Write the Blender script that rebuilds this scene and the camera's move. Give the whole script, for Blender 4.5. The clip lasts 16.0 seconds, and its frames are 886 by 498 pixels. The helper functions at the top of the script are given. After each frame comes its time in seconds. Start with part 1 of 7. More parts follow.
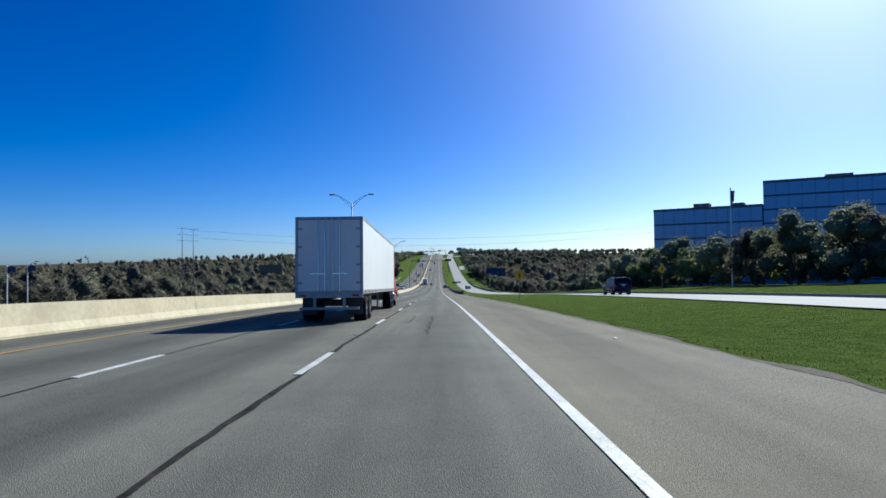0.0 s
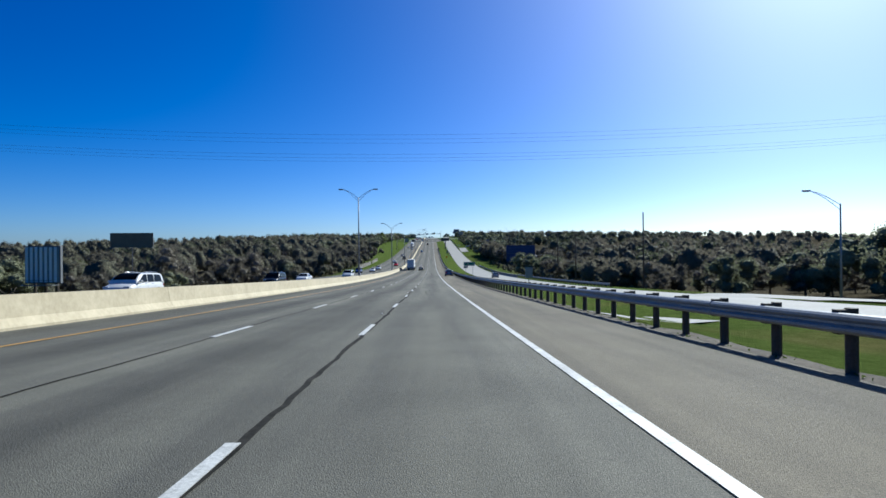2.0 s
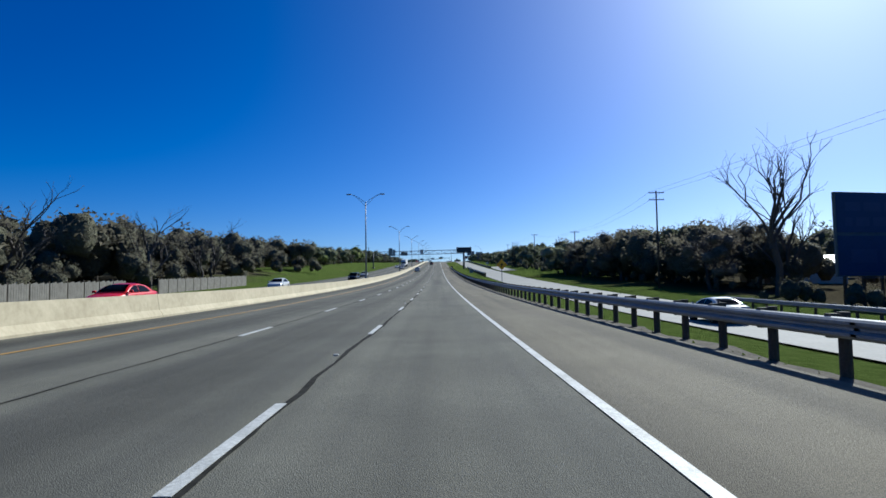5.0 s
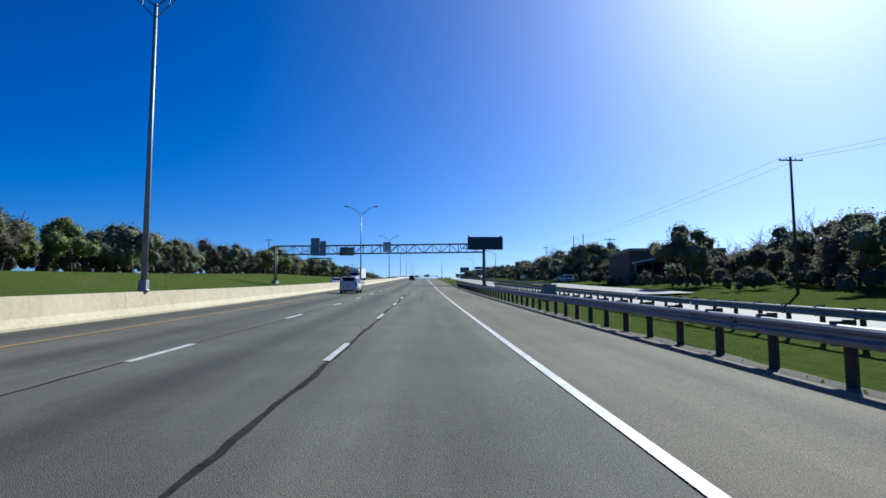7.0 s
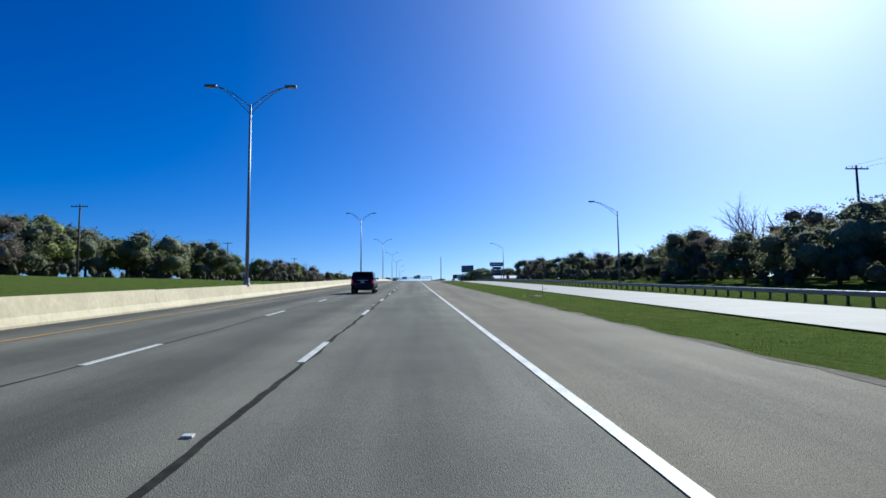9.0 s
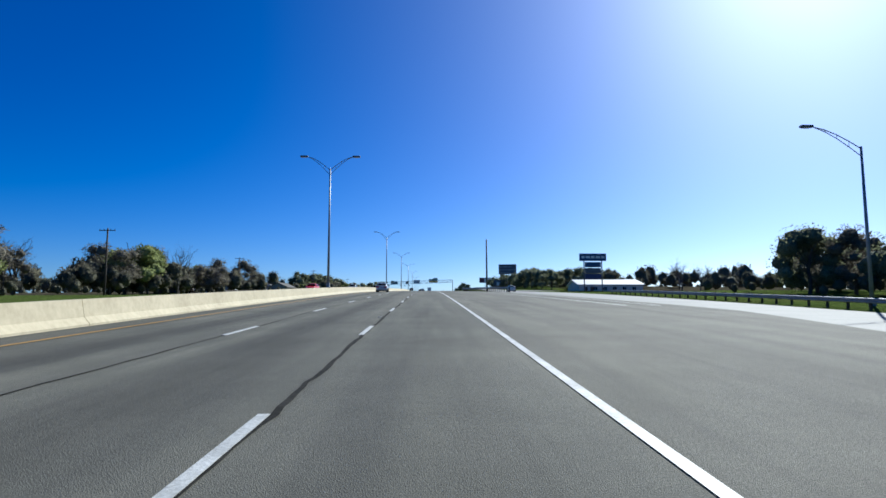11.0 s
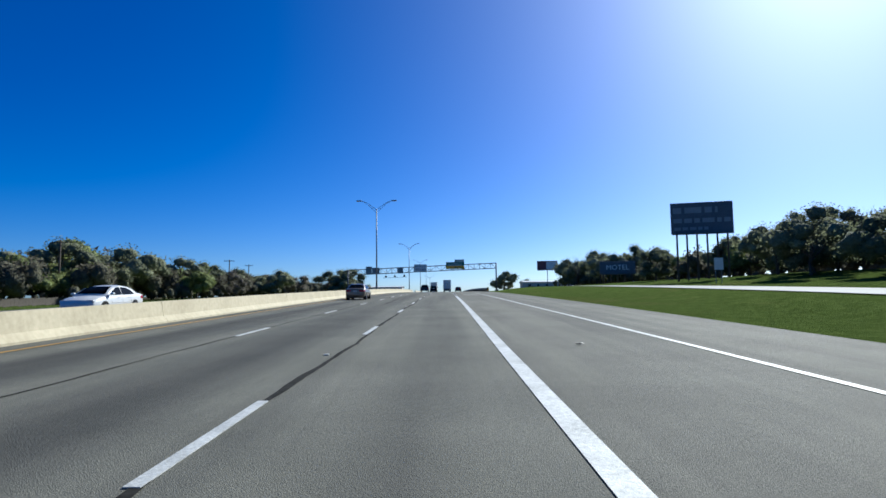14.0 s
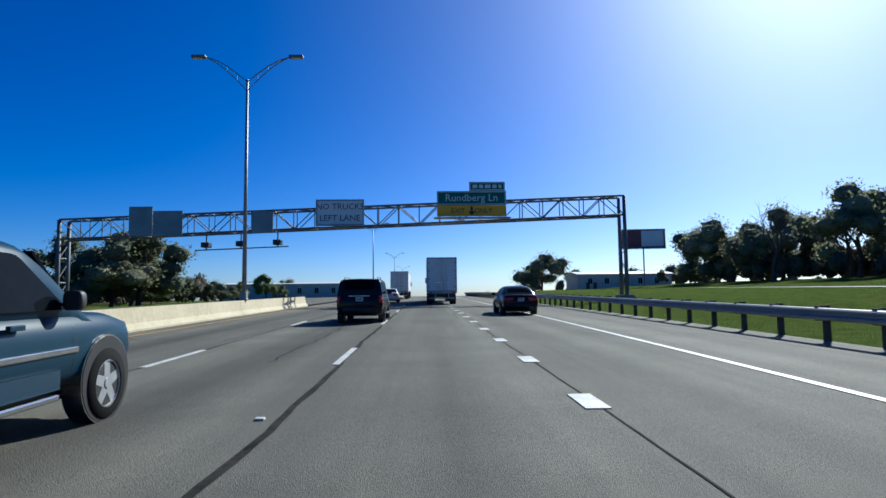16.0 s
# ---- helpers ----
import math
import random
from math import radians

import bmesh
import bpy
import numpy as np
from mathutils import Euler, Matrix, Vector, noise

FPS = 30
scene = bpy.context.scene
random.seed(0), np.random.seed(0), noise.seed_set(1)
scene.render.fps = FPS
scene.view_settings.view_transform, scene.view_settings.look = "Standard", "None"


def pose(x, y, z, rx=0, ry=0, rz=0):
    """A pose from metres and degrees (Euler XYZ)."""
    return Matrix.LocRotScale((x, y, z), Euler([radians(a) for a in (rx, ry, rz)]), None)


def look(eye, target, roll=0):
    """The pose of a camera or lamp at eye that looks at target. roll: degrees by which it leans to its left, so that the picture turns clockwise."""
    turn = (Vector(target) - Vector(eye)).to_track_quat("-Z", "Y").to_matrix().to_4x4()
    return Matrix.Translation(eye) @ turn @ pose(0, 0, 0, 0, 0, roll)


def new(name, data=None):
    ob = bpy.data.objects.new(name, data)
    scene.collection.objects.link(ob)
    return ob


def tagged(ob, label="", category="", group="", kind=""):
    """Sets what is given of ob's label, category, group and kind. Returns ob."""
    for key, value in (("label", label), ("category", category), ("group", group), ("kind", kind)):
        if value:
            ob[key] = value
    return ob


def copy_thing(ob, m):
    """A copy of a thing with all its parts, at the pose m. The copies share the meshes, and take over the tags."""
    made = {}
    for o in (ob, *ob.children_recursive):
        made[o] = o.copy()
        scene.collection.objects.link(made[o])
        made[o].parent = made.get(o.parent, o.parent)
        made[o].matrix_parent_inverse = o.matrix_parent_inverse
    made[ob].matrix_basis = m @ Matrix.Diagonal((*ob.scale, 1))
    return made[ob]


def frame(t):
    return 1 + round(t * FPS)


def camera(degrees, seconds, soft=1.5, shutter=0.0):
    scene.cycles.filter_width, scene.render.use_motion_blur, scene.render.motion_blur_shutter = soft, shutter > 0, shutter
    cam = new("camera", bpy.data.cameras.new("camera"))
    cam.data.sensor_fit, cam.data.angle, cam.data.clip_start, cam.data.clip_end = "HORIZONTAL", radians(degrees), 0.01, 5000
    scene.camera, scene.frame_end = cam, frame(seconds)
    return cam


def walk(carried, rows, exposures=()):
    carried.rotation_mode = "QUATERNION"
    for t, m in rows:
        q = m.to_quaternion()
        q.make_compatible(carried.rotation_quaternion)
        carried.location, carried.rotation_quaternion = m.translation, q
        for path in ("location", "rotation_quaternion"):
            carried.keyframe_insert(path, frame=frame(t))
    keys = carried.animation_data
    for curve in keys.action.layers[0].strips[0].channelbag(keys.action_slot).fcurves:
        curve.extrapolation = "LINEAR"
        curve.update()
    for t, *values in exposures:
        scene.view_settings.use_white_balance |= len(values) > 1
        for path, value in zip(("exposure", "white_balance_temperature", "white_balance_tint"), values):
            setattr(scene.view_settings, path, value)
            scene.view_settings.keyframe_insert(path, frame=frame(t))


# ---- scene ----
import itertools
import functools

# The place is laid out in metres along a straight motorway: x across it, y along it,
# with y = 0 at the start. MODEL shrinks the whole layout evenly, because the drive is shown
# faster than it was driven.
MODEL = 0.45
GRADES = [-2.39, -3.6, -4.84, -4.78, -4.25, -3.49, -2.51, -1.62, 0.16, 1.75, 2.9, 3.78, 4.59, 4.79, 4.96, 5.07, 4.79, 4.09, 2.99, 3.14, 3.1, 2.43, 1.8, 1.24, 0.74, 0.26, -0.19, -0.49, -0.84, -1.29, -1.84, -1.8, -1.8, -1.8]
STEP = 60.0
LEVELS = [0.0]
for ga, gb in zip(GRADES, GRADES[1:]):
    LEVELS.append(LEVELS[-1] + (ga + gb) / 200 * STEP)


def grade(y):
    """Slope of the carriageway at y."""
    i = min(max(int((y + 60) // STEP), 0), len(GRADES) - 2)
    u = min(max(y + 60 - i * STEP, 0), STEP)
    return (GRADES[i] + (GRADES[i + 1] - GRADES[i]) * u / STEP) / 100


def road_z(y):
    """Height of the carriageway at y."""
    i = min(max(int((y + 60) // STEP), 0), len(GRADES) - 2)
    u = y + 60 - i * STEP
    if u < 0:
        return GRADES[0] / 100 * u
    over = max(u - STEP, 0)
    u = min(u, STEP)
    a, b = GRADES[i] / 100, GRADES[i + 1] / 100
    return LEVELS[i] + a * u + (b - a) * u * u / (2 * STEP) + b * over


def bend(y, table):
    """Straight-line lookup in a table of (y, value)."""
    if y <= table[0][0]:
        return table[0][1]
    for (ya, va), (yb, vb) in zip(table, table[1:]):
        if y <= yb:
            return va + (vb - va) * (y - ya) / (yb - ya)
    return table[-1][1]


# ---- camera: seconds, x, y, z, turn to the right, tilt up, lean ----
PATH = [
    (0.0, 2.26, -0.12, -0.366, 0.52, 1.22, 0.70),
    (0.5, 2.12, 39.90, -1.971, 1.27, 0.31, 0.99),
    (1.0, 1.95, 80.63, -3.898, 1.83, -0.26, 0.89),
    (1.5, 1.78, 123.78, -5.969, 1.31, -0.40, 0.44),
    (2.0, 1.71, 165.79, -7.886, 1.13, 0.07, 0.55),
    (2.5, 1.50, 207.84, -9.635, 0.92, 1.40, 0.24),
    (3.0, 1.69, 250.18, -11.171, 0.35, 1.89, 0.45),
    (3.5, 1.84, 292.41, -12.430, 0.61, 1.73, 0.17),
    (4.0, 2.00, 335.13, -13.415, 2.11, 1.46, -0.46),
    (4.5, 1.91, 378.16, -14.109, 1.61, 2.04, 0.55),
    (5.0, 1.88, 419.81, -14.301, 0.51, 3.29, 0.88),
    (5.5, 1.85, 460.78, -14.014, 0.86, 3.92, 0.69),
    (6.0, 1.81, 501.75, -13.300, 1.21, 4.46, 0.50),
    (6.5, 1.78, 542.72, -12.251, 1.56, 4.92, 0.30),
    (7.0, 1.75, 583.69, -10.922, 1.91, 5.27, 0.11),
    (7.5, 1.72, 624.67, -9.352, 2.26, 5.61, -0.08),
    (8.0, 1.84, 663.94, -7.634, 0.39, 6.25, 0.64),
    (8.5, 1.79, 703.08, -5.807, 3.20, 6.77, -0.56),
    (9.0, 1.87, 742.99, -3.894, 2.95, 5.42, 0.54),
    (9.5, 1.71, 781.30, -2.013, 2.82, 5.66, 0.22),
    (10.0, 1.71, 819.53, -0.102, 2.39, 5.76, 0.17),
    (10.5, 1.72, 857.75, 1.825, 1.95, 5.79, 0.13),
    (11.0, 1.72, 895.97, 3.698, 1.52, 5.74, 0.08),
    (11.5, 1.73, 934.20, 5.462, 1.09, 5.56, 0.03),
    (12.0, 1.74, 972.42, 7.050, 0.65, 5.32, -0.01),
    (12.5, 1.72, 1010.26, 8.381, 0.57, 5.39, -0.43),
    (13.0, 1.97, 1048.79, 9.552, 0.38, 5.83, 0.17),
    (13.5, 2.11, 1087.92, 10.769, -0.56, 5.55, 0.54),
    (14.0, 2.22, 1126.73, 11.982, -0.08, 4.98, 0.66),
    (14.5, 2.07, 1165.15, 13.138, 2.12, 3.87, 0.13),
    (15.0, 2.04, 1202.66, 14.117, 2.55, 3.78, 0.57),
    (15.5, 1.74, 1240.80, 14.955, 2.32, 4.40, -0.01),
    (16.0, 1.66, 1278.33, 15.634, 1.85, 4.57, 0.66),
]
cam = camera(73.59, 16.0, soft=1.6)
walk(cam, [(t, pose(x * MODEL, y * MODEL, z * MODEL, 90 + tilt, 0, -turn) @ pose(0, 0, 0, 0, 0, -lean)) for t, x, y, z, turn, tilt, lean in PATH],
     exposures=[(0.0, 0.8, 4900, 3), (3.6, 0.8, 4900, 3), (4.6, 0.66, 4900, 3), (5.2, 0.6, 4900, 3), (7.4, 0.8, 4900, 3), (16.0, 0.8, 4900, 3)])

# ---- light ----
SUN_TURN, SUN_HEIGHT = 35.7, 33.4          # degrees right of the road's direction, and above the horizon
world = bpy.data.worlds.new("sky")
scene.world = world
world.use_nodes = True
wn = world.node_tree.nodes
sky = wn.new("ShaderNodeTexSky")
sky.sky_type, sky.sun_disc = "NISHITA", False
sky.sun_elevation, sky.sun_rotation = radians(SUN_HEIGHT), radians(SUN_TURN)
sky.altitude, sky.air_density, sky.dust_density, sky.ozone_density = 200, 0.65, 1.0, 3.4
wn["Background"].inputs["Strength"].default_value = 0.054
deep = wn.new("ShaderNodeHueSaturation")
deep.inputs["Hue"].default_value, deep.inputs["Saturation"].default_value = 0.508, 1.46
world.node_tree.links.new(sky.outputs[0], deep.inputs["Color"])
world.node_tree.links.new(deep.outputs[0], wn["Background"].inputs["Color"])
lamp = bpy.data.lights.new("sun", "SUN")
lamp.energy, lamp.angle, lamp.color = 5.0, radians(0.53), (1.0, 0.84, 0.62)
sun_lamp = new("sun", lamp)
sun_lamp.matrix_world = look((math.sin(radians(SUN_TURN)) * 50, math.cos(radians(SUN_TURN)) * 50, math.tan(radians(SUN_HEIGHT)) * 50), (0, 0, 0))

# ---- materials ----


def nodes_of(name):
    m = bpy.data.materials.new(name)
    m.use_nodes = True
    return m, m.node_tree.nodes, m.node_tree.links, m.node_tree.nodes["Principled BSDF"]


def ramp(n, stops):
    r = n.new("ShaderNodeValToRGB")
    while len(r.color_ramp.elements) < len(stops):
        r.color_ramp.elements.new(0.5)
    for e, (p, c) in zip(r.color_ramp.elements, stops):
        e.position, e.color = p, (*c, 1) if len(c) == 3 else c
    return r


def mixed(n, l, kind, fac, a, b):
    m = n.new("ShaderNodeMix")
    m.data_type, m.blend_type = "RGBA", kind
    for sock, v in ((m.inputs[0], fac), (m.inputs[6], a), (m.inputs[7], b)):
        if isinstance(v, bpy.types.NodeSocket):
            l.new(v, sock)
        else:
            sock.default_value = v if not isinstance(v, tuple) else (*v[:3], 1)
    return m.outputs[2]


def noise_at(n, l, vec, scale, detail=4, rough=0.6):
    t = n.new("ShaderNodeTexNoise")
    t.inputs["Scale"].default_value, t.inputs["Detail"].default_value, t.inputs["Roughness"].default_value = scale, detail, rough
    l.new(vec, t.inputs["Vector"])
    return t.outputs["Fac"]


def surface(name, dark, light, rough=0.8, metal=0.0, grain=20.0, blotch=0.6, bump=0.2, reach=0.01, spec=0.5, vary=0.0, coat=0.0):
    """A worn surface: two tones, blotched at one scale and grained at another."""
    m, n, l, p = nodes_of(name)
    co = n.new("ShaderNodeTexCoord").outputs["Object"]
    fine, wide = noise_at(n, l, co, grain, 5), noise_at(n, l, co, blotch, 4)
    both = n.new("ShaderNodeMath")
    both.operation = "ADD"
    l.new(fine, both.inputs[0]), l.new(wide, both.inputs[1])
    half = n.new("ShaderNodeMath")
    half.operation = "MULTIPLY"
    half.inputs[1].default_value = 0.5
    l.new(both.outputs[0], half.inputs[0])
    r = ramp(n, [(0.32, tuple(c * 0.8 for c in dark)), (0.68, tuple(c * 0.8 for c in light))])
    l.new(half.outputs[0], r.inputs[0])
    out = r.outputs[0]
    if vary:
        info = n.new("ShaderNodeObjectInfo")
        k = ramp(n, [(0, (1 - vary,) * 3), (1, (1, 1, 1))])
        l.new(info.outputs["Random"], k.inputs[0])
        out = mixed(n, l, "MULTIPLY", 1.0, out, k.outputs[0])
    l.new(out, p.inputs["Base Color"])
    p.inputs["Roughness"].default_value, p.inputs["Metallic"].default_value = rough, metal
    p.inputs["Specular IOR Level"].default_value = spec
    p.inputs["Coat Weight"].default_value = coat
    p.inputs["Coat Roughness"].default_value = 0.05
    if bump:
        b = n.new("ShaderNodeBump")
        b.inputs["Strength"].default_value, b.inputs["Distance"].default_value = bump, reach
        l.new(fine, b.inputs["Height"])
        l.new(b.outputs[0], p.inputs["Normal"])
    return m


def asphalt(name, dark, light, streak=0.6):
    """Aggregate asphalt: fine stones, patches, and wheel tracks that run along the lanes."""
    m, n, l, p = nodes_of(name)
    co = n.new("ShaderNodeTexCoord").outputs["Object"]
    stones = n.new("ShaderNodeTexVoronoi")
    stones.inputs["Scale"].default_value = 85
    l.new(co, stones.inputs["Vector"])
    grit = noise_at(n, l, co, 62, 4, 0.8)
    wide = noise_at(n, l, co, 0.35, 5, 0.6)
    long = n.new("ShaderNodeMapping")
    long.inputs["Scale"].default_value = (1.0, 0.02, 1.0)
    l.new(co, long.inputs["Vector"])
    tracks = noise_at(n, l, long.outputs[0], 0.9, 3, 0.55)
    base = ramp(n, [(0.25, dark), (0.75, light)])
    l.new(wide, base.inputs[0])
    chip = ramp(n, [(0.28, (0.4, 0.4, 0.4)), (0.5, (0.98, 0.98, 0.98)), (0.72, (1.7, 1.68, 1.6))])
    l.new(grit, chip.inputs[0])
    c = mixed(n, l, "MULTIPLY", 0.9, base.outputs[0], chip.outputs[0])
    # oil-darkened middle of each lane
    sep = n.new("ShaderNodeSeparateXYZ")
    l.new(co, sep.inputs[0])
    wave = n.new("ShaderNodeMath")
    wave.operation = "PINGPONG"
    wave.inputs[1].default_value = 1.83
    l.new(sep.outputs[0], wave.inputs[0])
    oil = ramp(n, [(0.35, (1, 1, 1)), (0.9, (0.56, 0.56, 0.58))])
    div = n.new("ShaderNodeMath")
    div.operation = "DIVIDE"
    div.inputs[1].default_value = 1.83
    l.new(wave.outputs[0], div.inputs[0])
    l.new(div.outputs[0], oil.inputs[0])
    # stronger towards the left lanes: oil there, plus lens vignetting put into the colour
    lanes = n.new("ShaderNodeMapRange")
    lanes.inputs["From Min"].default_value, lanes.inputs["From Max"].default_value = -1.5, 1.0
    lanes.inputs["To Min"].default_value, lanes.inputs["To Max"].default_value = streak, streak * 0.5
    l.new(sep.outputs[0], lanes.inputs["Value"])
    c = mixed(n, l, "MULTIPLY", lanes.outputs[0], c, oil.outputs[0])
    t = ramp(n, [(0.34, (0.68, 0.68, 0.7)), (0.66, (1.2, 1.19, 1.15))])
    l.new(tracks, t.inputs[0])
    c = mixed(n, l, "MULTIPLY", 0.8, c, t.outputs[0])
    l.new(c, p.inputs["Base Color"])
    p.inputs["Roughness"].default_value = 0.86
    p.inputs["Specular IOR Level"].default_value = 0.13
    b = n.new("ShaderNodeBump")
    b.inputs["Strength"].default_value, b.inputs["Distance"].default_value = 0.55, 0.005
    l.new(stones.outputs["Distance"], b.inputs["Height"])
    l.new(b.outputs[0], p.inputs["Normal"])
    return m


def leafy(name, dark, light, through_light=0.25):
    """Leaves: clumps of one tone, each leaf a little off it, a little light shining through."""
    m, n, l, p = nodes_of(name)
    co = n.new("ShaderNodeTexCoord").outputs["Object"]
    geo = n.new("ShaderNodeNewGeometry")
    info = n.new("ShaderNodeObjectInfo")
    clump = n.new("ShaderNodeMath")
    clump.operation = "MULTIPLY_ADD"
    clump.inputs[1].default_value = 1.3
    l.new(noise_at(n, l, co, 0.22, 3, 0.55), clump.inputs[0])
    own = n.new("ShaderNodeMath")
    own.operation = "MULTIPLY_ADD"
    own.inputs[1].default_value, own.inputs[2].default_value = 0.36, -0.33
    l.new(geo.outputs["Random Per Island"], own.inputs[0])
    l.new(own.outputs[0], clump.inputs[2])
    r = ramp(n, [(0.0, dark), (1.0, light)])
    l.new(clump.outputs[0], r.inputs[0])
    k = ramp(n, [(0, (0.74, 0.76, 0.7)), (1, (1.2, 1.15, 1.06))])
    l.new(info.outputs["Random"], k.inputs[0])
    c = mixed(n, l, "MULTIPLY", 1.0, r.outputs[0], k.outputs[0])
    fine = ramp(n, [(0.3, (0.55, 0.55, 0.55)), (0.7, (1.3, 1.3, 1.3))])
    grain = noise_at(n, l, co, 2.4, 4, 0.7)
    l.new(grain, fine.inputs[0])
    c = mixed(n, l, "MULTIPLY", 0.8, c, fine.outputs[0])
    l.new(c, p.inputs["Base Color"])
    p.inputs["Roughness"].default_value = 0.9
    p.inputs["Specular IOR Level"].default_value = 0.08
    rough = n.new("ShaderNodeBump")
    rough.inputs["Strength"].default_value, rough.inputs["Distance"].default_value = 1.0, 0.3
    l.new(grain, rough.inputs["Height"])
    l.new(rough.outputs[0], p.inputs["Normal"])
    tr = n.new("ShaderNodeBsdfTranslucent")
    l.new(c, tr.inputs[0])
    mx = n.new("ShaderNodeMixShader")
    mx.inputs[0].default_value = through_light
    l.new(p.outputs[0], mx.inputs[1]), l.new(tr.outputs[0], mx.inputs[2])
    l.new(mx.outputs[0], n["Material Output"].inputs[0])
    return m


def meadow(name):
    """Grass and bare soil from above, patched at several scales."""
    m, n, l, p = nodes_of(name)
    co = n.new("ShaderNodeTexCoord").outputs["Object"]
    a, b, c = noise_at(n, l, co, 0.05, 5), noise_at(n, l, co, 1.3, 5, 0.7), noise_at(n, l, co, 14, 4, 0.7)
    lush = ramp(n, [(0.3, (0.06, 0.088, 0.02)), (0.7, (0.105, 0.138, 0.036))])
    l.new(b, lush.inputs[0])
    dry = ramp(n, [(0.3, (0.085, 0.09, 0.028)), (0.7, (0.16, 0.14, 0.06))])
    l.new(b, dry.inputs[0])
    k = ramp(n, [(0.58, (0, 0, 0)), (0.75, (1, 1, 1))])
    l.new(a, k.inputs[0])
    out = mixed(n, l, "MIX", k.outputs[0], lush.outputs[0], dry.outputs[0])
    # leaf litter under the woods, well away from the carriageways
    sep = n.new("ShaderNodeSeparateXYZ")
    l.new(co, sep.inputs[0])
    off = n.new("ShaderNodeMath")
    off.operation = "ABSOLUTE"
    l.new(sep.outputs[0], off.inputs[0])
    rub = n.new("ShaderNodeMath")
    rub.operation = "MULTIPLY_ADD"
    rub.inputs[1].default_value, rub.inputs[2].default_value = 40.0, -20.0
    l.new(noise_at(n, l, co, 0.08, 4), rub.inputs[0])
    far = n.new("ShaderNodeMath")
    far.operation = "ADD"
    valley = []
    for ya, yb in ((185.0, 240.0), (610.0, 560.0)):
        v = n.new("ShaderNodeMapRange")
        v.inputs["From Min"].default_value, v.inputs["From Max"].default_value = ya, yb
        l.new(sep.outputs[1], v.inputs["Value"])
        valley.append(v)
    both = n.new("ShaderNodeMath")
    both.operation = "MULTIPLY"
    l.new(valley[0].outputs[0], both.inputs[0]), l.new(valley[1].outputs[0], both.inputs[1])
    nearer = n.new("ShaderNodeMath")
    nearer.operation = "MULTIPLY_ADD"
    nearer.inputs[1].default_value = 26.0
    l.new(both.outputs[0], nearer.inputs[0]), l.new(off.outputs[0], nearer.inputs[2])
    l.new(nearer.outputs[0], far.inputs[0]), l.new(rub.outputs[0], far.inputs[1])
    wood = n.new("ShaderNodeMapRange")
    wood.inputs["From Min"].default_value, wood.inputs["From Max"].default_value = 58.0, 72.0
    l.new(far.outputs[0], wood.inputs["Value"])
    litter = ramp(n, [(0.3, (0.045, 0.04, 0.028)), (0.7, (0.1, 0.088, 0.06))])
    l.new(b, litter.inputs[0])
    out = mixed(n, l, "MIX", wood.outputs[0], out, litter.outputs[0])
    f = ramp(n, [(0.25, (0.55, 0.55, 0.55)), (0.75, (1.35, 1.35, 1.3))])
    l.new(c, f.inputs[0])
    out = mixed(n, l, "MULTIPLY", 1.0, out, f.outputs[0])
    l.new(out, p.inputs["Base Color"])
    p.inputs["Roughness"].default_value = 1.0
    p.inputs["Specular IOR Level"].default_value = 0.0
    bm_ = n.new("ShaderNodeBump")
    bm_.inputs["Strength"].default_value, bm_.inputs["Distance"].default_value = 0.8, 0.08
    l.new(c, bm_.inputs["Height"])
    l.new(bm_.outputs[0], p.inputs["Normal"])
    return m


def paint(name, colour, rough=0.35, metal=0.0, coat=0.6):
    """Car paint: clear coat, faint dust."""
    lo = tuple(c * 0.86 for c in colour)
    return surface(name, lo, colour, rough, metal, 60, 1.5, 0.0, spec=0.25 if max(colour) > 0.1 else 0.15, coat=coat)


ASPHALT = asphalt("asphalt", (0.1, 0.098, 0.084), (0.15, 0.146, 0.123), 0.85)
RAMP = asphalt("ramp_asphalt", (0.105, 0.101, 0.086), (0.152, 0.147, 0.124), 0.0)
SHOULDER = asphalt("shoulder_asphalt", (0.118, 0.106, 0.08), (0.162, 0.146, 0.112), 0.0)
CONCRETE_ROAD = surface("concrete_road", (0.2, 0.196, 0.186), (0.32, 0.312, 0.295), 0.85, grain=6, blotch=0.25, bump=0.1)
CONCRETE = surface("barrier_concrete", (0.42, 0.36, 0.23), (0.64, 0.56, 0.38), 0.85, grain=5, blotch=0.5, bump=0.25)
DARK_CONCRETE = surface("weathered_concrete", (0.2, 0.19, 0.17), (0.36, 0.34, 0.3), 0.9, grain=6, blotch=0.4, bump=0.25)
WHITE_LINE = surface("road_paint_white", (0.3, 0.3, 0.28), (0.8, 0.8, 0.77), 0.6, grain=22, blotch=1.6, bump=0.3)
YELLOW_LINE = surface("road_paint_yellow", (0.38, 0.2, 0.02), (0.62, 0.36, 0.05), 0.6, grain=14, blotch=1.2, bump=0.15)
TAR = surface("tar_seal", (0.01, 0.01, 0.009), (0.05, 0.048, 0.043), 0.95, grain=9, blotch=1.4, bump=0.3, spec=0.05)
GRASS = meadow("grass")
BLADE = leafy("grass_blades", (0.07, 0.1, 0.025), (0.13, 0.165, 0.05), 0.4)
STEEL = surface("galvanised_steel", (0.22, 0.235, 0.255), (0.36, 0.375, 0.4), 0.55, 0.45, 18, 1.2, 0.05)
# dull steel parts; on the gantry trusses its dark tone stands in for backlit shade
DULL_SHADED_STEEL = surface("dull_shaded_steel", (0.1, 0.108, 0.12), (0.2, 0.21, 0.225), 0.65, 0.35, 12, 0.8, 0.05)
TIMBER = surface("weathered_timber", (0.05, 0.04, 0.03), (0.12, 0.1, 0.075), 0.9, grain=25, blotch=3, bump=0.4)
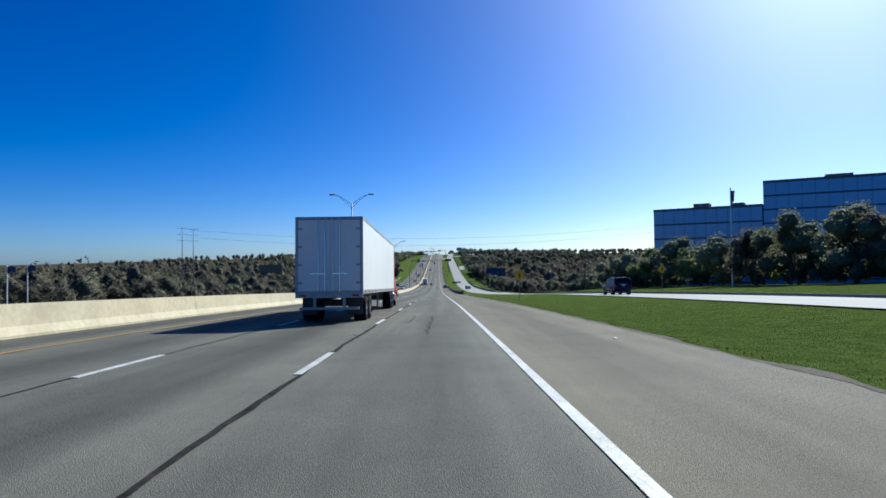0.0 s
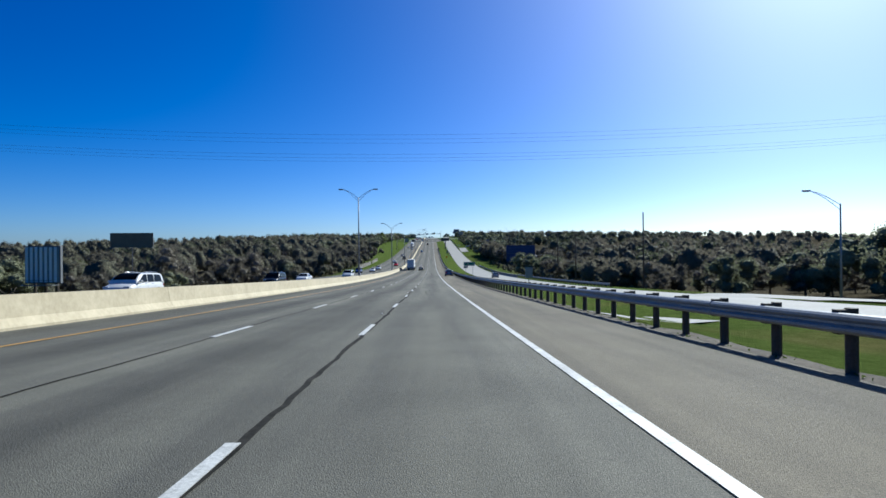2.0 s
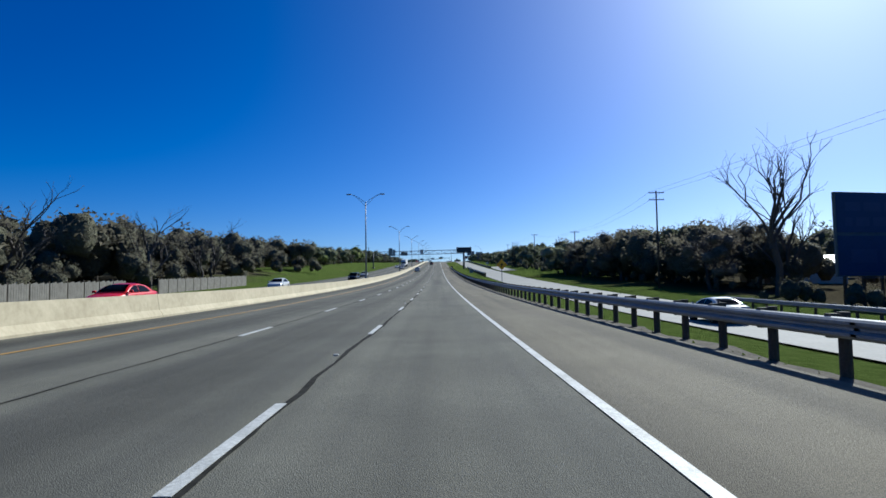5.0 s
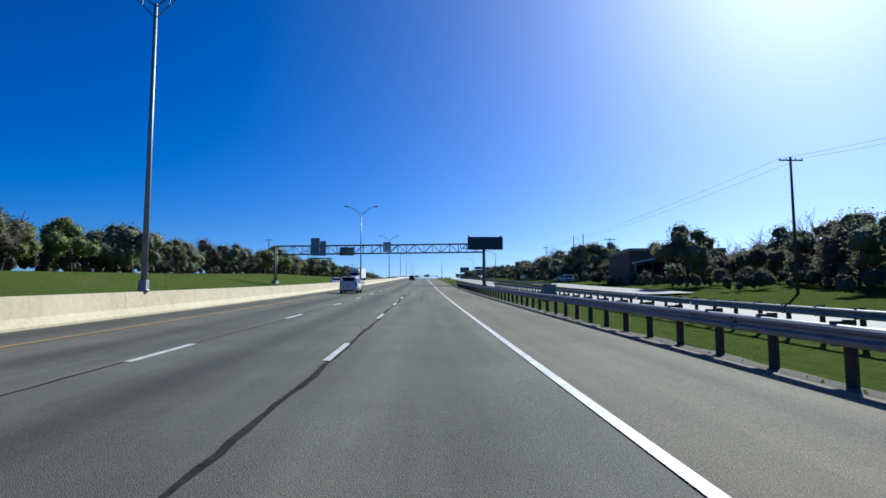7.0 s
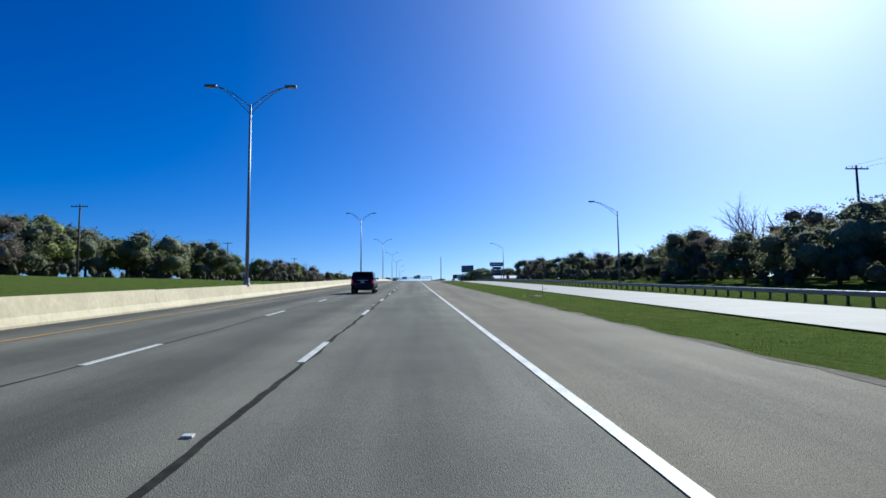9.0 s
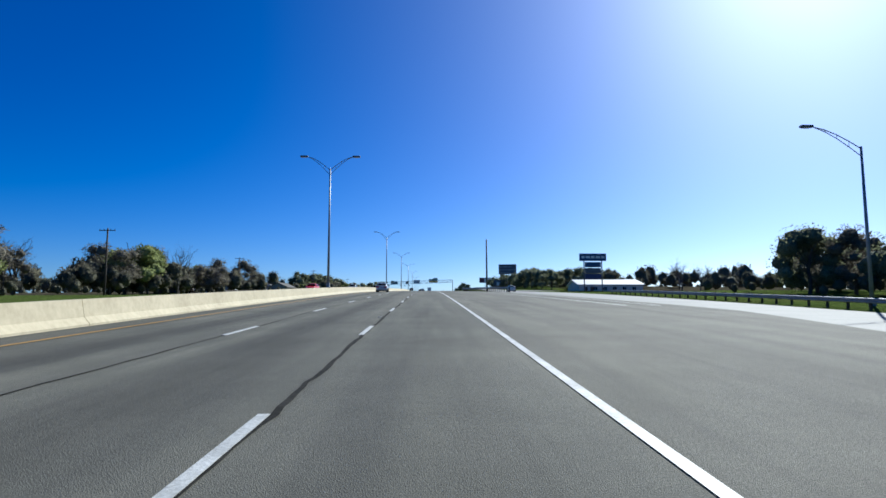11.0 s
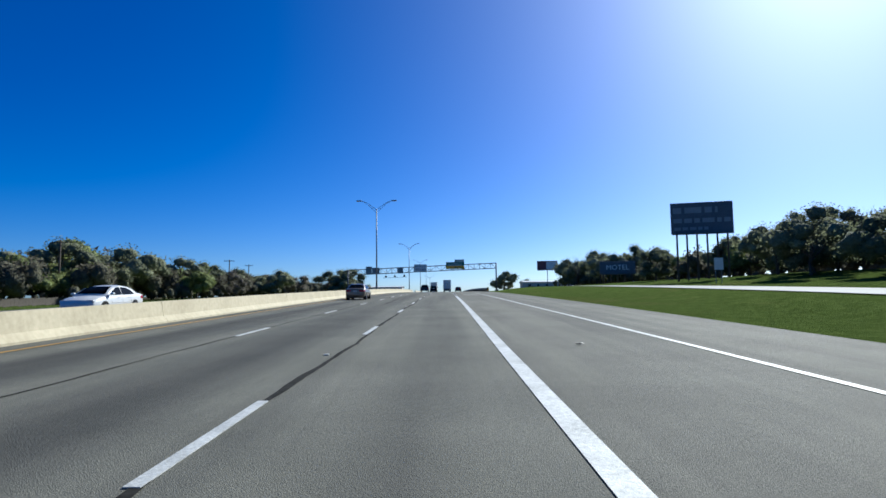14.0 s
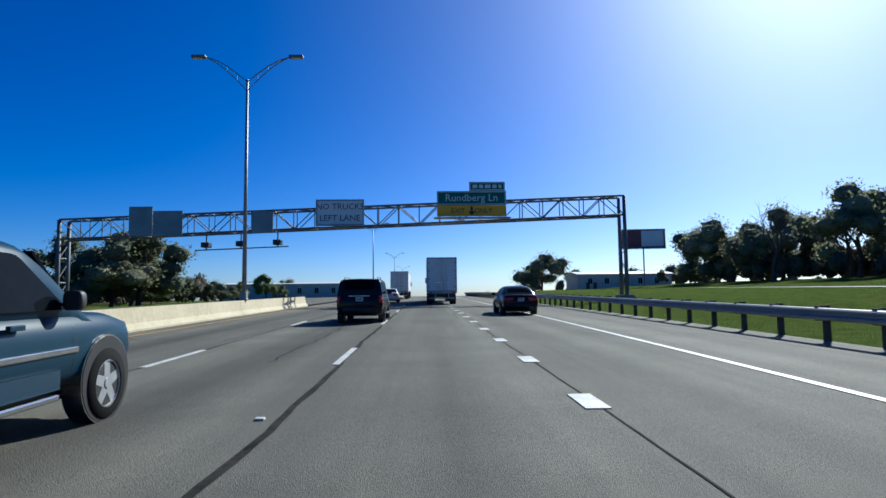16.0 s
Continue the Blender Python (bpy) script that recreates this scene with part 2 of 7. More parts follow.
POLE_WOOD = surface("pole_timber", (0.05, 0.038, 0.028), (0.11, 0.085, 0.06), 0.9, grain=18, blotch=1, bump=0.3)
BARK = surface("bark", (0.05, 0.042, 0.035), (0.13, 0.11, 0.09), 0.95, grain=9, blotch=1, bump=0.6, reach=0.03)
PALE_BARK = surface("pale_bark", (0.06, 0.05, 0.043), (0.14, 0.12, 0.1), 0.95, grain=9, blotch=1, bump=0.5, reach=0.03)
OAK_LEAF = leafy("oak_leaves", (0.105, 0.12, 0.078), (0.225, 0.24, 0.15), 0.62)
FRESH_LEAF = leafy("fresh_leaves", (0.115, 0.14, 0.055), (0.225, 0.26, 0.1), 0.6)
SCRUB_LEAF = leafy("scrub_twigs", (0.11, 0.102, 0.088), (0.215, 0.198, 0.165), 0.55)
FAR_OAK = leafy("far_oak_leaves", (0.07, 0.082, 0.053), (0.145, 0.158, 0.097), 0.5)
FAR_SCRUB = leafy("far_scrub_twigs", (0.085, 0.08, 0.068), (0.16, 0.148, 0.121), 0.5)
UNDER_LEAF = leafy("undergrowth_leaves", (0.06, 0.06, 0.042), (0.13, 0.125, 0.085), 0.45)
THICKET_LEAF = leafy("thicket_leaves", (0.095, 0.092, 0.077), (0.18, 0.17, 0.135), 0.55)
OAK_INNER = leafy("oak_inner_foliage", (0.13, 0.145, 0.1), (0.25, 0.265, 0.18), 0.0)
FRESH_INNER = leafy("fresh_inner_foliage", (0.14, 0.17, 0.07), (0.26, 0.3, 0.13), 0.0)
SCRUB_INNER = leafy("scrub_inner_twigs", (0.13, 0.122, 0.107), (0.24, 0.224, 0.19), 0.0)
WOOD_INNER = leafy("woods_inner_foliage", (0.075, 0.076, 0.058), (0.15, 0.15, 0.112), 0.0)
RUBBER = surface("tyre_rubber", (0.008, 0.008, 0.008), (0.018, 0.018, 0.018), 0.9, grain=30, blotch=3, bump=0.1, spec=0.1)
BLACK = surface("black_plastic", (0.012, 0.012, 0.013), (0.028, 0.028, 0.03), 0.55, grain=40, blotch=3, bump=0.05)
CHROME = surface("chrome", (0.55, 0.55, 0.56), (0.72, 0.72, 0.73), 0.18, 1.0, 20, 3, 0.0)
ALLOY = surface("alloy_rim", (0.38, 0.39, 0.4), (0.55, 0.56, 0.57), 0.32, 0.35, 25, 3, 0.02)
GLASS = surface("tinted_glass", (0.006, 0.008, 0.01), (0.012, 0.014, 0.018), 0.05, 0.0, 10, 1, 0.0, spec=0.045)
PALE_GLASS = surface("bluish_glass", (0.2, 0.28, 0.45), (0.3, 0.39, 0.58), 0.22, 0.35, 8, 0.1, 0.0, spec=0.5)
DIRT = surface("gravel_dirt", (0.06, 0.052, 0.042), (0.17, 0.15, 0.12), 0.95, grain=14, blotch=1.2, bump=0.6, reach=0.02, spec=0.1)
SAND = surface("pale_rubble", (0.3, 0.26, 0.19), (0.52, 0.46, 0.35), 0.95, grain=9, blotch=1.5, bump=0.6, reach=0.03, spec=0.1)
BRAKE_LIT = surface("lit_brake_lens", (0.45, 0.008, 0.004), (0.6, 0.012, 0.006), 0.2, grain=40, blotch=5, bump=0.0)
glow = BRAKE_LIT.node_tree.nodes["Principled BSDF"]
glow.inputs["Emission Color"].default_value, glow.inputs["Emission Strength"].default_value = (1.0, 0.02, 0.004, 1), 0.14
RED_LENS = surface("red_lens", (0.28, 0.008, 0.008), (0.5, 0.02, 0.015), 0.15, grain=40, blotch=5, bump=0.0)
AMBER_LENS = surface("amber_lens", (0.5, 0.14, 0.01), (0.75, 0.25, 0.02), 0.15, grain=40, blotch=5, bump=0.0)
CLEAR_LENS = surface("clear_lens", (0.5, 0.5, 0.5), (0.75, 0.75, 0.75), 0.1, grain=40, blotch=5, bump=0.0)
PLATE = surface("plate_white", (0.5, 0.5, 0.5), (0.65, 0.65, 0.66), 0.4, grain=20, blotch=5, bump=0.0)
SIGN_GREEN = surface("sign_green", (0.0, 0.12, 0.085), (0.0, 0.17, 0.12), 0.45, grain=6, blotch=0.6, bump=0.0)
SIGN_WHITE = surface("sign_white", (0.75, 0.75, 0.74), (0.92, 0.92, 0.9), 0.5, grain=8, blotch=0.8, bump=0.0)
SIGN_YELLOW = surface("sign_yellow", (1.08, 0.46, 0.004), (1.2, 0.56, 0.008), 0.5, grain=8, blotch=0.8, bump=0.0)
SIGN_BACK = surface("sign_back_aluminium", (0.2, 0.22, 0.22), (0.34, 0.36, 0.36), 0.5, 0.6, 10, 0.7, 0.03)
SIGN_BLACK = surface("sign_black", (0.01, 0.01, 0.01), (0.022, 0.022, 0.022), 0.5, grain=10, blotch=1, bump=0.0)

# ---- building helpers ----


def part(name, bm, material, parent=None, label="", smooth=False):
    """Link a bmesh as one mesh object, under a thing or a part if given."""
    me = bpy.data.meshes.new(name)
    bm.to_mesh(me)
    bm.free()
    if smooth:
        for f in me.polygons:
            f.use_smooth = True
    me.materials.append(material)
    ob = new(name, me)
    ob.parent = parent
    if label:
        ob["label"] = label
    return ob


def thing(name, at, label, category, group="", kind=""):
    """An Empty at the base of a thing, to parent its parts."""
    ob = new(name)
    ob.matrix_basis = at
    ob.empty_display_size = 0.3
    return tagged(ob, label, category, group, kind)


def on_road(x, y, dz=0.0, turn=0.0):
    """A pose on the carriageway, tilted with its slope."""
    return Matrix.Translation((x, y, road_z(y) + dz)) @ pose(0, 0, 0, math.degrees(math.atan(grade(y)))) @ pose(0, 0, 0, 0, 0, turn)


def box(bm, x0, x1, y0, y1, z0, z1, bevel=0.0):
    r = bmesh.ops.create_cube(bm, size=1)
    for v in r["verts"]:
        v.co = Vector((x0 + (v.co.x + 0.5) * (x1 - x0), y0 + (v.co.y + 0.5) * (y1 - y0), z0 + (v.co.z + 0.5) * (z1 - z0)))
    if bevel:
        es = list({e for v in r["verts"] for e in v.link_edges})
        bmesh.ops.bevel(bm, geom=es, offset=bevel, segments=2, affect="EDGES", profile=0.6)
    return bm


def boxes(*sizes, bevel=0.0):
    bm = bmesh.new()
    for s in sizes:
        box(bm, *s, bevel=bevel)
    return bm


def tube(bm, a, b, ra, rb=None, seg=8, caps=True):
    """A tapered round bar from a to b."""
    a, b = Vector(a), Vector(b)
    rb = ra if rb is None else rb
    q = (b - a).to_track_quat("Z", "Y")
    rings = []
    for c, r in ((a, ra), (b, rb)):
        rings.append([bm.verts.new(c + q @ Vector((r * math.cos(2 * math.pi * i / seg), r * math.sin(2 * math.pi * i / seg), 0))) for i in range(seg)])
    for i in range(seg):
        bm.faces.new((rings[0][i], rings[0][(i + 1) % seg], rings[1][(i + 1) % seg], rings[1][i]))
    if caps:
        bm.faces.new(rings[0][::-1]), bm.faces.new(rings[1])
    return bm


def rod(points, r, seg=6):
    """A round bar bent through points, as one connected skin."""
    bm = bmesh.new()
    pts = [Vector(p) for p in points]
    rings = []
    for i, c in enumerate(pts):
        q = (pts[min(i + 1, len(pts) - 1)] - pts[max(i - 1, 0)]).to_track_quat("Z", "Y")
        rings.append([bm.verts.new(c + q @ Vector((r * math.cos(2 * math.pi * k / seg), r * math.sin(2 * math.pi * k / seg), 0))) for k in range(seg)])
    for m, n in zip(rings, rings[1:]):
        for k in range(seg):
            bm.faces.new((m[k], m[(k + 1) % seg], n[(k + 1) % seg], n[k]))
    bm.faces.new(rings[0][::-1]), bm.faces.new(rings[-1])
    return bm


def tubes(pairs, r, seg=6):
    bm = bmesh.new()
    for a, b in pairs:
        tube(bm, a, b, r, r, seg)
    return bm


def prism(bm, outline, axis, a, b):
    """Push a flat outline along an axis from a to b; the outline lists the two other coordinates in xyz order."""
    def at(u, v, w):
        return {"x": (w, u, v), "y": (u, w, v), "z": (u, v, w)}[axis]
    lo, hi = [bm.verts.new(at(u, v, a)) for u, v in outline], [bm.verts.new(at(u, v, b)) for u, v in outline]
    n = len(outline)
    for i in range(n):
        bm.faces.new((lo[i], lo[(i + 1) % n], hi[(i + 1) % n], hi[i]))
    bm.faces.new(lo[::-1]), bm.faces.new(hi)
    bmesh.ops.recalc_face_normals(bm, faces=bm.faces)
    return bm


def sheet(name, xs_of, ys, z_of, material, parent=None, label="", smooth=False):
    """A sheet of quads over stations ys; xs_of(y) gives the crosswise stations."""
    verts, faces = [], []
    n = len(xs_of(ys[0]))
    for y in ys:
        verts += [(x, y, z_of(x, y)) for x in xs_of(y)]
    for j in range(len(ys) - 1):
        for i in range(n - 1):
            a = j * n + i
            faces.append((a, a + 1, a + n + 1, a + n))
    me = bpy.data.meshes.new(name)
    me.from_pydata(verts, [], faces)
    for f in me.polygons:
        f.use_smooth = smooth
    me.materials.append(material)
    ob = new(name, me)
    ob.parent = parent
    if label:
        ob["label"] = label
    return ob


def extruded(name, section, ys, material, parent=None, x_of=lambda y: 0.0, dz=0.0, label="", smooth=False):
    """A closed section (x, z) swept along the carriageway through the stations ys."""
    n = len(section)
    verts, faces = [], []
    for y in ys:
        verts += [(x_of(y) + x, y, road_z(y) + (dz(y) if callable(dz) else dz) + z) for x, z in section]
    for j in range(len(ys) - 1):
        for i in range(n):
            a, b = j * n + i, j * n + (i + 1) % n
            faces.append((a, b, b + n, a + n))
    faces += [tuple(range(n))[::-1], tuple((len(ys) - 1) * n + i for i in range(n))]
    me = bpy.data.meshes.new(name)
    me.from_pydata(verts, [], faces)
    me.materials.append(material)
    for f in me.polygons:
        f.use_smooth = smooth
    ob = new(name, me)
    ob.parent = parent
    if label:
        ob["label"] = label
    return ob


def steps(a, b, d):
    n = max(1, round((b - a) / d))
    return [a + (b - a) * i / n for i in range(n + 1)]


def lettering(name, text, size, material, parent, at, thick=0.01, label=""):
    """Raised letters in the built-in font, turned into a mesh, facing -y, centred at a place on their panel."""
    cu = bpy.data.curves.new(name, "FONT")
    cu.body, cu.size, cu.extrude, cu.align_x, cu.align_y = text, size, thick, "CENTER", "CENTER"
    cu.resolution_u = 2
    tmp = bpy.data.objects.new(name, cu)
    scene.collection.objects.link(tmp)
    me = bpy.data.meshes.new_from_object(tmp.evaluated_get(bpy.context.evaluated_depsgraph_get()))
    bpy.data.objects.remove(tmp)
    bpy.data.curves.remove(cu)
    me.materials.clear()
    me.materials.append(material)
    me.transform(Matrix.Translation(at) @ pose(0, 0, 0, 90))
    ob = new(name, me)
    ob.parent = parent
    if label:
        ob["label"] = label
    return ob

# ---- ground, carriageways, markings ----
YS = steps(-240, 1620, 6) + steps(1650, 4200, 50)
EDGE = [(-300, 7.9), (132, 7.9), (145, 7.3), (712, 7.3), (725, 7.9), (880, 7.9), (925, 17.0), (970, 14.5), (1040, 12.2), (1110, 11.8), (1180, 11.6), (4200, 11.6)]
FRONT_X = [(-300, 18.0), (120, 18.0), (250, 15.5), (700, 16.5), (1000, 17.5), (1100, 20.5), (1200, 24.0), (1300, 28.0), (1500, 34.0), (4200, 60.0)]
FRONT_Z = [(-300, 0.5), (80, 0.35), (160, -0.3), (260, -0.9), (330, -1.1), (420, -1.35), (465, -1.35), (540, -0.9), (640, -0.5), (900, -0.4), (1050, -0.1), (1160, 0.7), (1300, 1.2), (1600, 1.2)]
BANK_R = [(-300, 1.5), (150, 1.2), (210, -2.0), (300, -4.5), (430, -4.0), (520, -1.0), (640, 0.6), (800, 0.8), (990, 0.2), (1060, -0.6), (1115, -0.8), (1160, 1.2), (1200, 2.6), (1400, 2.4), (4200, 1)]
BANK_L = [(-300, -2.0), (150, -3.5), (330, -5.0), (440, -2.0), (560, 2.6), (780, 2.4), (900, 0.6), (1000, -0.6), (1300, -0.8), (4200, 0)]
FRONT_W = 9.6
MEDIAN_X = [(690, -10.45), (800, -9.75), (1020, -8.75)]      # the median wall draws in to the lanes
MEDIAN_H = [(690, 1.02), (800, 0.86), (1020, 0.84)]


def ground_xs(y):
    e, f = bend(y, EDGE), bend(y, FRONT_X)
    e = min(e, f - 0.6)
    inner = [-25.6, -24.8, -17, -10, -3, 4, e - 0.8, e + 0.4, e + 0.55 * (f - e), f - 0.3, f, f + FRONT_W, f + FRONT_W + 0.4, f + 14, f + 22, f + 34]
    return [-2600, -1200, -600, -300, -190, -130, -95, -70, -55, -45, -38, -32] + inner + [95, 130, 190, 300, 600, 1200, 2600]


def ground_z(x, y):
    """Height of the land: level with the carriageways, ditched between them, banked beyond."""
    e, f = bend(y, EDGE), bend(y, FRONT_X)
    e = min(e, f - 0.6)
    fz, br, bl = bend(y, FRONT_Z), bend(y, BANK_R), bend(y, BANK_L)
    roll = 0.5 * noise.noise((x * 0.02, y * 0.02, 0.3)) * min(1, max(0, (abs(x) - 30) / 40))
    far = max(0.0, abs(x) - 90)
    swell = 9.0 * noise.noise((x * 0.0016, y * 0.0016, 4.2)) * min(1.0, far / 300)
    if x <= -25.6:
        u = min(1, (-25.6 - x) / 22)
        dz = -0.05 + (bl + 0.05) * u * u * (3 - 2 * u)
    elif x < e + 0.3:
        dz = -0.14
    elif x < f - 0.2:
        u = (x - e - 0.3) / max(f - 0.5 - e, 0.1)
        dip = 0.35 if f - e > 4 else 0.1
        dz = -0.06 + (fz + 0.02) * u - dip * math.sin(math.pi * min(max(u, 0), 1))
    elif x <= f + FRONT_W:
        dz = fz - 0.14
    else:
        u = min(1, (x - f - FRONT_W - 0.4) / 24)
        u = max(u, 0)
        dz = fz + 0.05 + (br - fz) * u * u * (3 - 2 * u)
    fall = -0.014 * max(0.0, abs(x) - 150)
    return road_z(y) + dz + roll + swell + fall


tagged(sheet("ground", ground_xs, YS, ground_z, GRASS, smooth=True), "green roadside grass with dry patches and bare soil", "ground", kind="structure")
road = tagged(sheet("road", lambda y: [bend(y, MEDIAN_X) + 0.36, -7.3, -3.66, 0, 3.66], YS, lambda x, y: road_z(y), ASPHALT),
              "grey asphalt three-lane motorway carriageway with sealed cracks", "road", kind="structure")
sheet("shoulder", lambda y: [3.66, 5.5, min(bend(y, EDGE), bend(y, FRONT_X) - 0.6)], [y for y in YS if y <= 882], lambda x, y: road_z(y), SHOULDER, road, "tan-grey asphalt shoulder")
sheet("ramp", lambda y: [3.66, 5.5, min(bend(y, EDGE), bend(y, FRONT_X) - 0.6)], [y for y in YS if y >= 882], lambda x, y: road_z(y), RAMP, road, "grey asphalt of the joining ramp and exit lane")
tagged(sheet("opposite_road", lambda y: [-25.2, -21, -17, -13, bend(y, MEDIAN_X) - 0.36], YS, lambda x, y: road_z(y) + 0.01, ASPHALT),
       "grey asphalt oncoming carriageway beyond the median wall", "road", kind="structure")
tagged(sheet("frontage_road", lambda y: [bend(y, FRONT_X) + d for d in (0, 4.8, FRONT_W)], YS, lambda x, y: road_z(y) + bend(y, FRONT_Z), CONCRETE_ROAD),
       "pale concrete frontage road beside the grass verge", "road", kind="structure")
kerb = extruded("kerb", [(0, -0.1), (0.18, -0.1), (0.18, 0.14), (0.03, 0.14)], steps(-60, 150, 6), DARK_CONCRETE, None,
                lambda y: bend(y, FRONT_X) + FRONT_W, 0.42)
tagged(kerb, "low concrete kerb along the frontage road", "kerb", kind="structure")


def line(name, x_of, width, a, b, material, dz=0.012):
    return sheet(name, lambda y: [x_of(y) - width / 2, x_of(y) + width / 2], steps(a, b, 6), lambda x, y: road_z(y) + dz, material, road)


line("edge_line", lambda y: 3.7, 0.15, -240, 1000, WHITE_LINE)
line("median_line", lambda y: -7.45, 0.13, -240, 1700, YELLOW_LINE)
for a, b, w in ((1000, 1042, 0.18), (1042, 1096, 0.22), (1096, 1194, 0.26)):
    line("edge_line", lambda y: bend(y, [(1000, 3.7), (1060, 3.6), (1095, 3.49), (1140, 3.46), (1170, 3.54)]), w, a, b, WHITE_LINE)
line("ramp_line", lambda y: bend(y, [(930, 13.2), (985, 10.1), (1021, 7.9), (1053, 5.8), (1075, 4.85), (1092, 3.98), (1101, 3.68)]), 0.2, 930, 1101, WHITE_LINE)
line("edge_line", lambda y: bend(y, [(930, 15.2), (1010, 11.6), (1055, 9.7), (1090, 8.2), (1165, 7.2), (1700, 7.15)]), 0.15, 930, 1700, WHITE_LINE)
line("opposite_line", lambda y: -13.6, 0.13, -240, 1700, YELLOW_LINE)

# each painted dash is a piece of its own, all on one mesh
dash_mesh = None
for x in (0.0, -3.54, -17.2):
    for n in range(-6, 132):
        far = 12.40 + 12.192 * n
        m = on_road(x, far - 1.52, 0.012)
        if dash_mesh is None:
            d = part("lane_dash", boxes((-0.065, 0.065, -1.52, 1.52, -0.008, 0.002)), WHITE_LINE, road)
            dash_mesh = d.data
        elif x < -10 and n > 60:
            continue
        else:
            d = new("lane_dash", dash_mesh)
            d.parent = road
        d.matrix_basis = m
dot_mesh = None
for n in range(30):
    d = new("lane_dot", dot_mesh) if dot_mesh else part("lane_dot", boxes((-0.15, 0.15, -0.46, 0.46, -0.008, 0.002)), WHITE_LINE, road)
    dot_mesh = d.data
    d.parent = road
    d.matrix_basis = on_road(3.66, 1200.88 + 4.24 * n, 0.012)


def seal(x0, a, b, width, wander, seed, name="crack_seal", stuff=TAR, lift=0.007):
    """A hand-poured strip of tar that wanders along a joint."""
    r = random.Random(seed)
    ys = steps(a, b, 0.4)
    mid = {y: x0 + wander * noise.noise((y * 0.11, seed, 0)) + 0.4 * wander * noise.noise((y * 0.6, seed, 5)) + 0.3 * wander * noise.noise((y * 1.9, seed, 7)) for y in ys}
    wid = {y: width * (0.55 + 0.45 * noise.noise((y * 0.35, seed, 9)) + 0.12 * r.random()) for y in ys}
    return sheet(name, lambda y: [mid[y] - max(wid[y], 0.012), mid[y] + max(wid[y], 0.012)], ys, lambda x, y: road_z(y) + lift, stuff, road)


seal(0.05, -20, 1420, 0.078, 0.12, 3)
seal(-3.54, -20, 1420, 0.045, 0.12, 8)
for n, (x, y, length) in enumerate([(1.9, 17, 9), (1.2, 22, 5), (1.5, 214, 6), (2.4, 255, 6), (1.6, 343, 5), (1.0, 328, 3), (1.7, 790, 8), 
                                    (-1.6, 1177, 22), (1.4, 1052, 3), (-1.4, 1290, 12), (-1.0, 44, 4), (3.2, 1305, 9)]):
    seal(x, y, y + length, 0.03, 0.5, 20 + n)

seal(3.7, 1196, 1420, 0.016, 0.05, 66)
seal(-1.9, 1168.5, 1178.5, 0.075, 0.35, 61)
seal(1.6, 627, 637, 0.03, 0.1, 62)
seal(1.62, 635, 636.2, 0.13, 0.05, 63)
seal(1.35, 208, 216.5, 0.03, 0.25, 65)

# white paint spilled along the ramp lane
for k, (x, ya, yb, w, sway) in enumerate(((5.72, 1093.4, 1096.2, 0.05, 0.3), (5.6, 1092.0, 1094.0, 0.07, 0.3), (5.85, 1092.6, 1094.8, 0.035, 0.5), (5.45, 1091.6, 1093.0, 0.11, 0.25), (5.95, 1093.0, 1094.2, 0.03, 0.4), (6.3, 1088.0, 1090.5, 0.03, 0.5))):
    seal(x, ya, yb, w, sway, 71 + k, "paint_spill", WHITE_LINE, 0.011 + 0.002 * k)
seal(5.55, 1209.5, 1211.5, 0.03, 0.5, 81, "paint_spill", WHITE_LINE, 0.011)

# raised reflective studs between the dashes
stud_mesh = None
for n in range(0, 56):
    d = new("road_stud", stud_mesh) if stud_mesh else part("road_stud", boxes((-0.05, 0.05, -0.045, 0.045, -0.01, 0.016), bevel=0.006), WHITE_LINE, road)
    stud_mesh = d.data
    d.parent = road
    d.matrix_basis = on_road(-0.14, 12.40 + 4.6 + 24.384 * n, 0.01)
d = lettering("painted_word", "ONLY", 2.2, WHITE_LINE, road, (0, 0, 0), 0.004)
d.data.transform(pose(0, 0, 0, -90))
d.data.transform(Matrix.Diagonal((0.3, 1.62, 1, 1)))
d.matrix_basis = on_road(5.6, 1203.0, 0.012)

# ---- median wall ----
WALL = [(-0.38, -0.05), (-0.38, 0.08), (-0.2, 0.33), (-0.1, 0.98), (0.1, 0.98), (0.2, 0.33), (0.38, 0.08), (0.38, -0.05)]
median = thing("median_wall", Matrix(), "pale concrete median wall with stains and joints", "barrier", kind="structure")
pieces = [(-240, 1330), (1352, 1700)]
for a, b in pieces:
    for s in steps(a, b, 18)[:-1]:
        e = min(s + (b - a) / round((b - a) / 18), b)
        tall = bend(s, MEDIAN_H)
        extruded("wall_segment", [(x, z * tall) for x, z in WALL], steps(s + 0.012, e - 0.012, 6), CONCRETE, median, lambda y: bend(y, MEDIAN_X))

# ---- guard rails ----
RAIL = [(0.0, 0.52), (-0.035, 0.535), (-0.075, 0.57), (-0.075, 0.61), (-0.02, 0.655), (-0.02, 0.69), (-0.075, 0.735), (-0.075, 0.775), (-0.035, 0.81), (0.0, 0.825),
        (0.012, 0.82), (-0.02, 0.8), (-0.055, 0.77), (-0.055, 0.74), (0.0, 0.695), (0.0, 0.65), (-0.055, 0.605), (-0.055, 0.575), (-0.02, 0.545), (0.012, 0.53)]


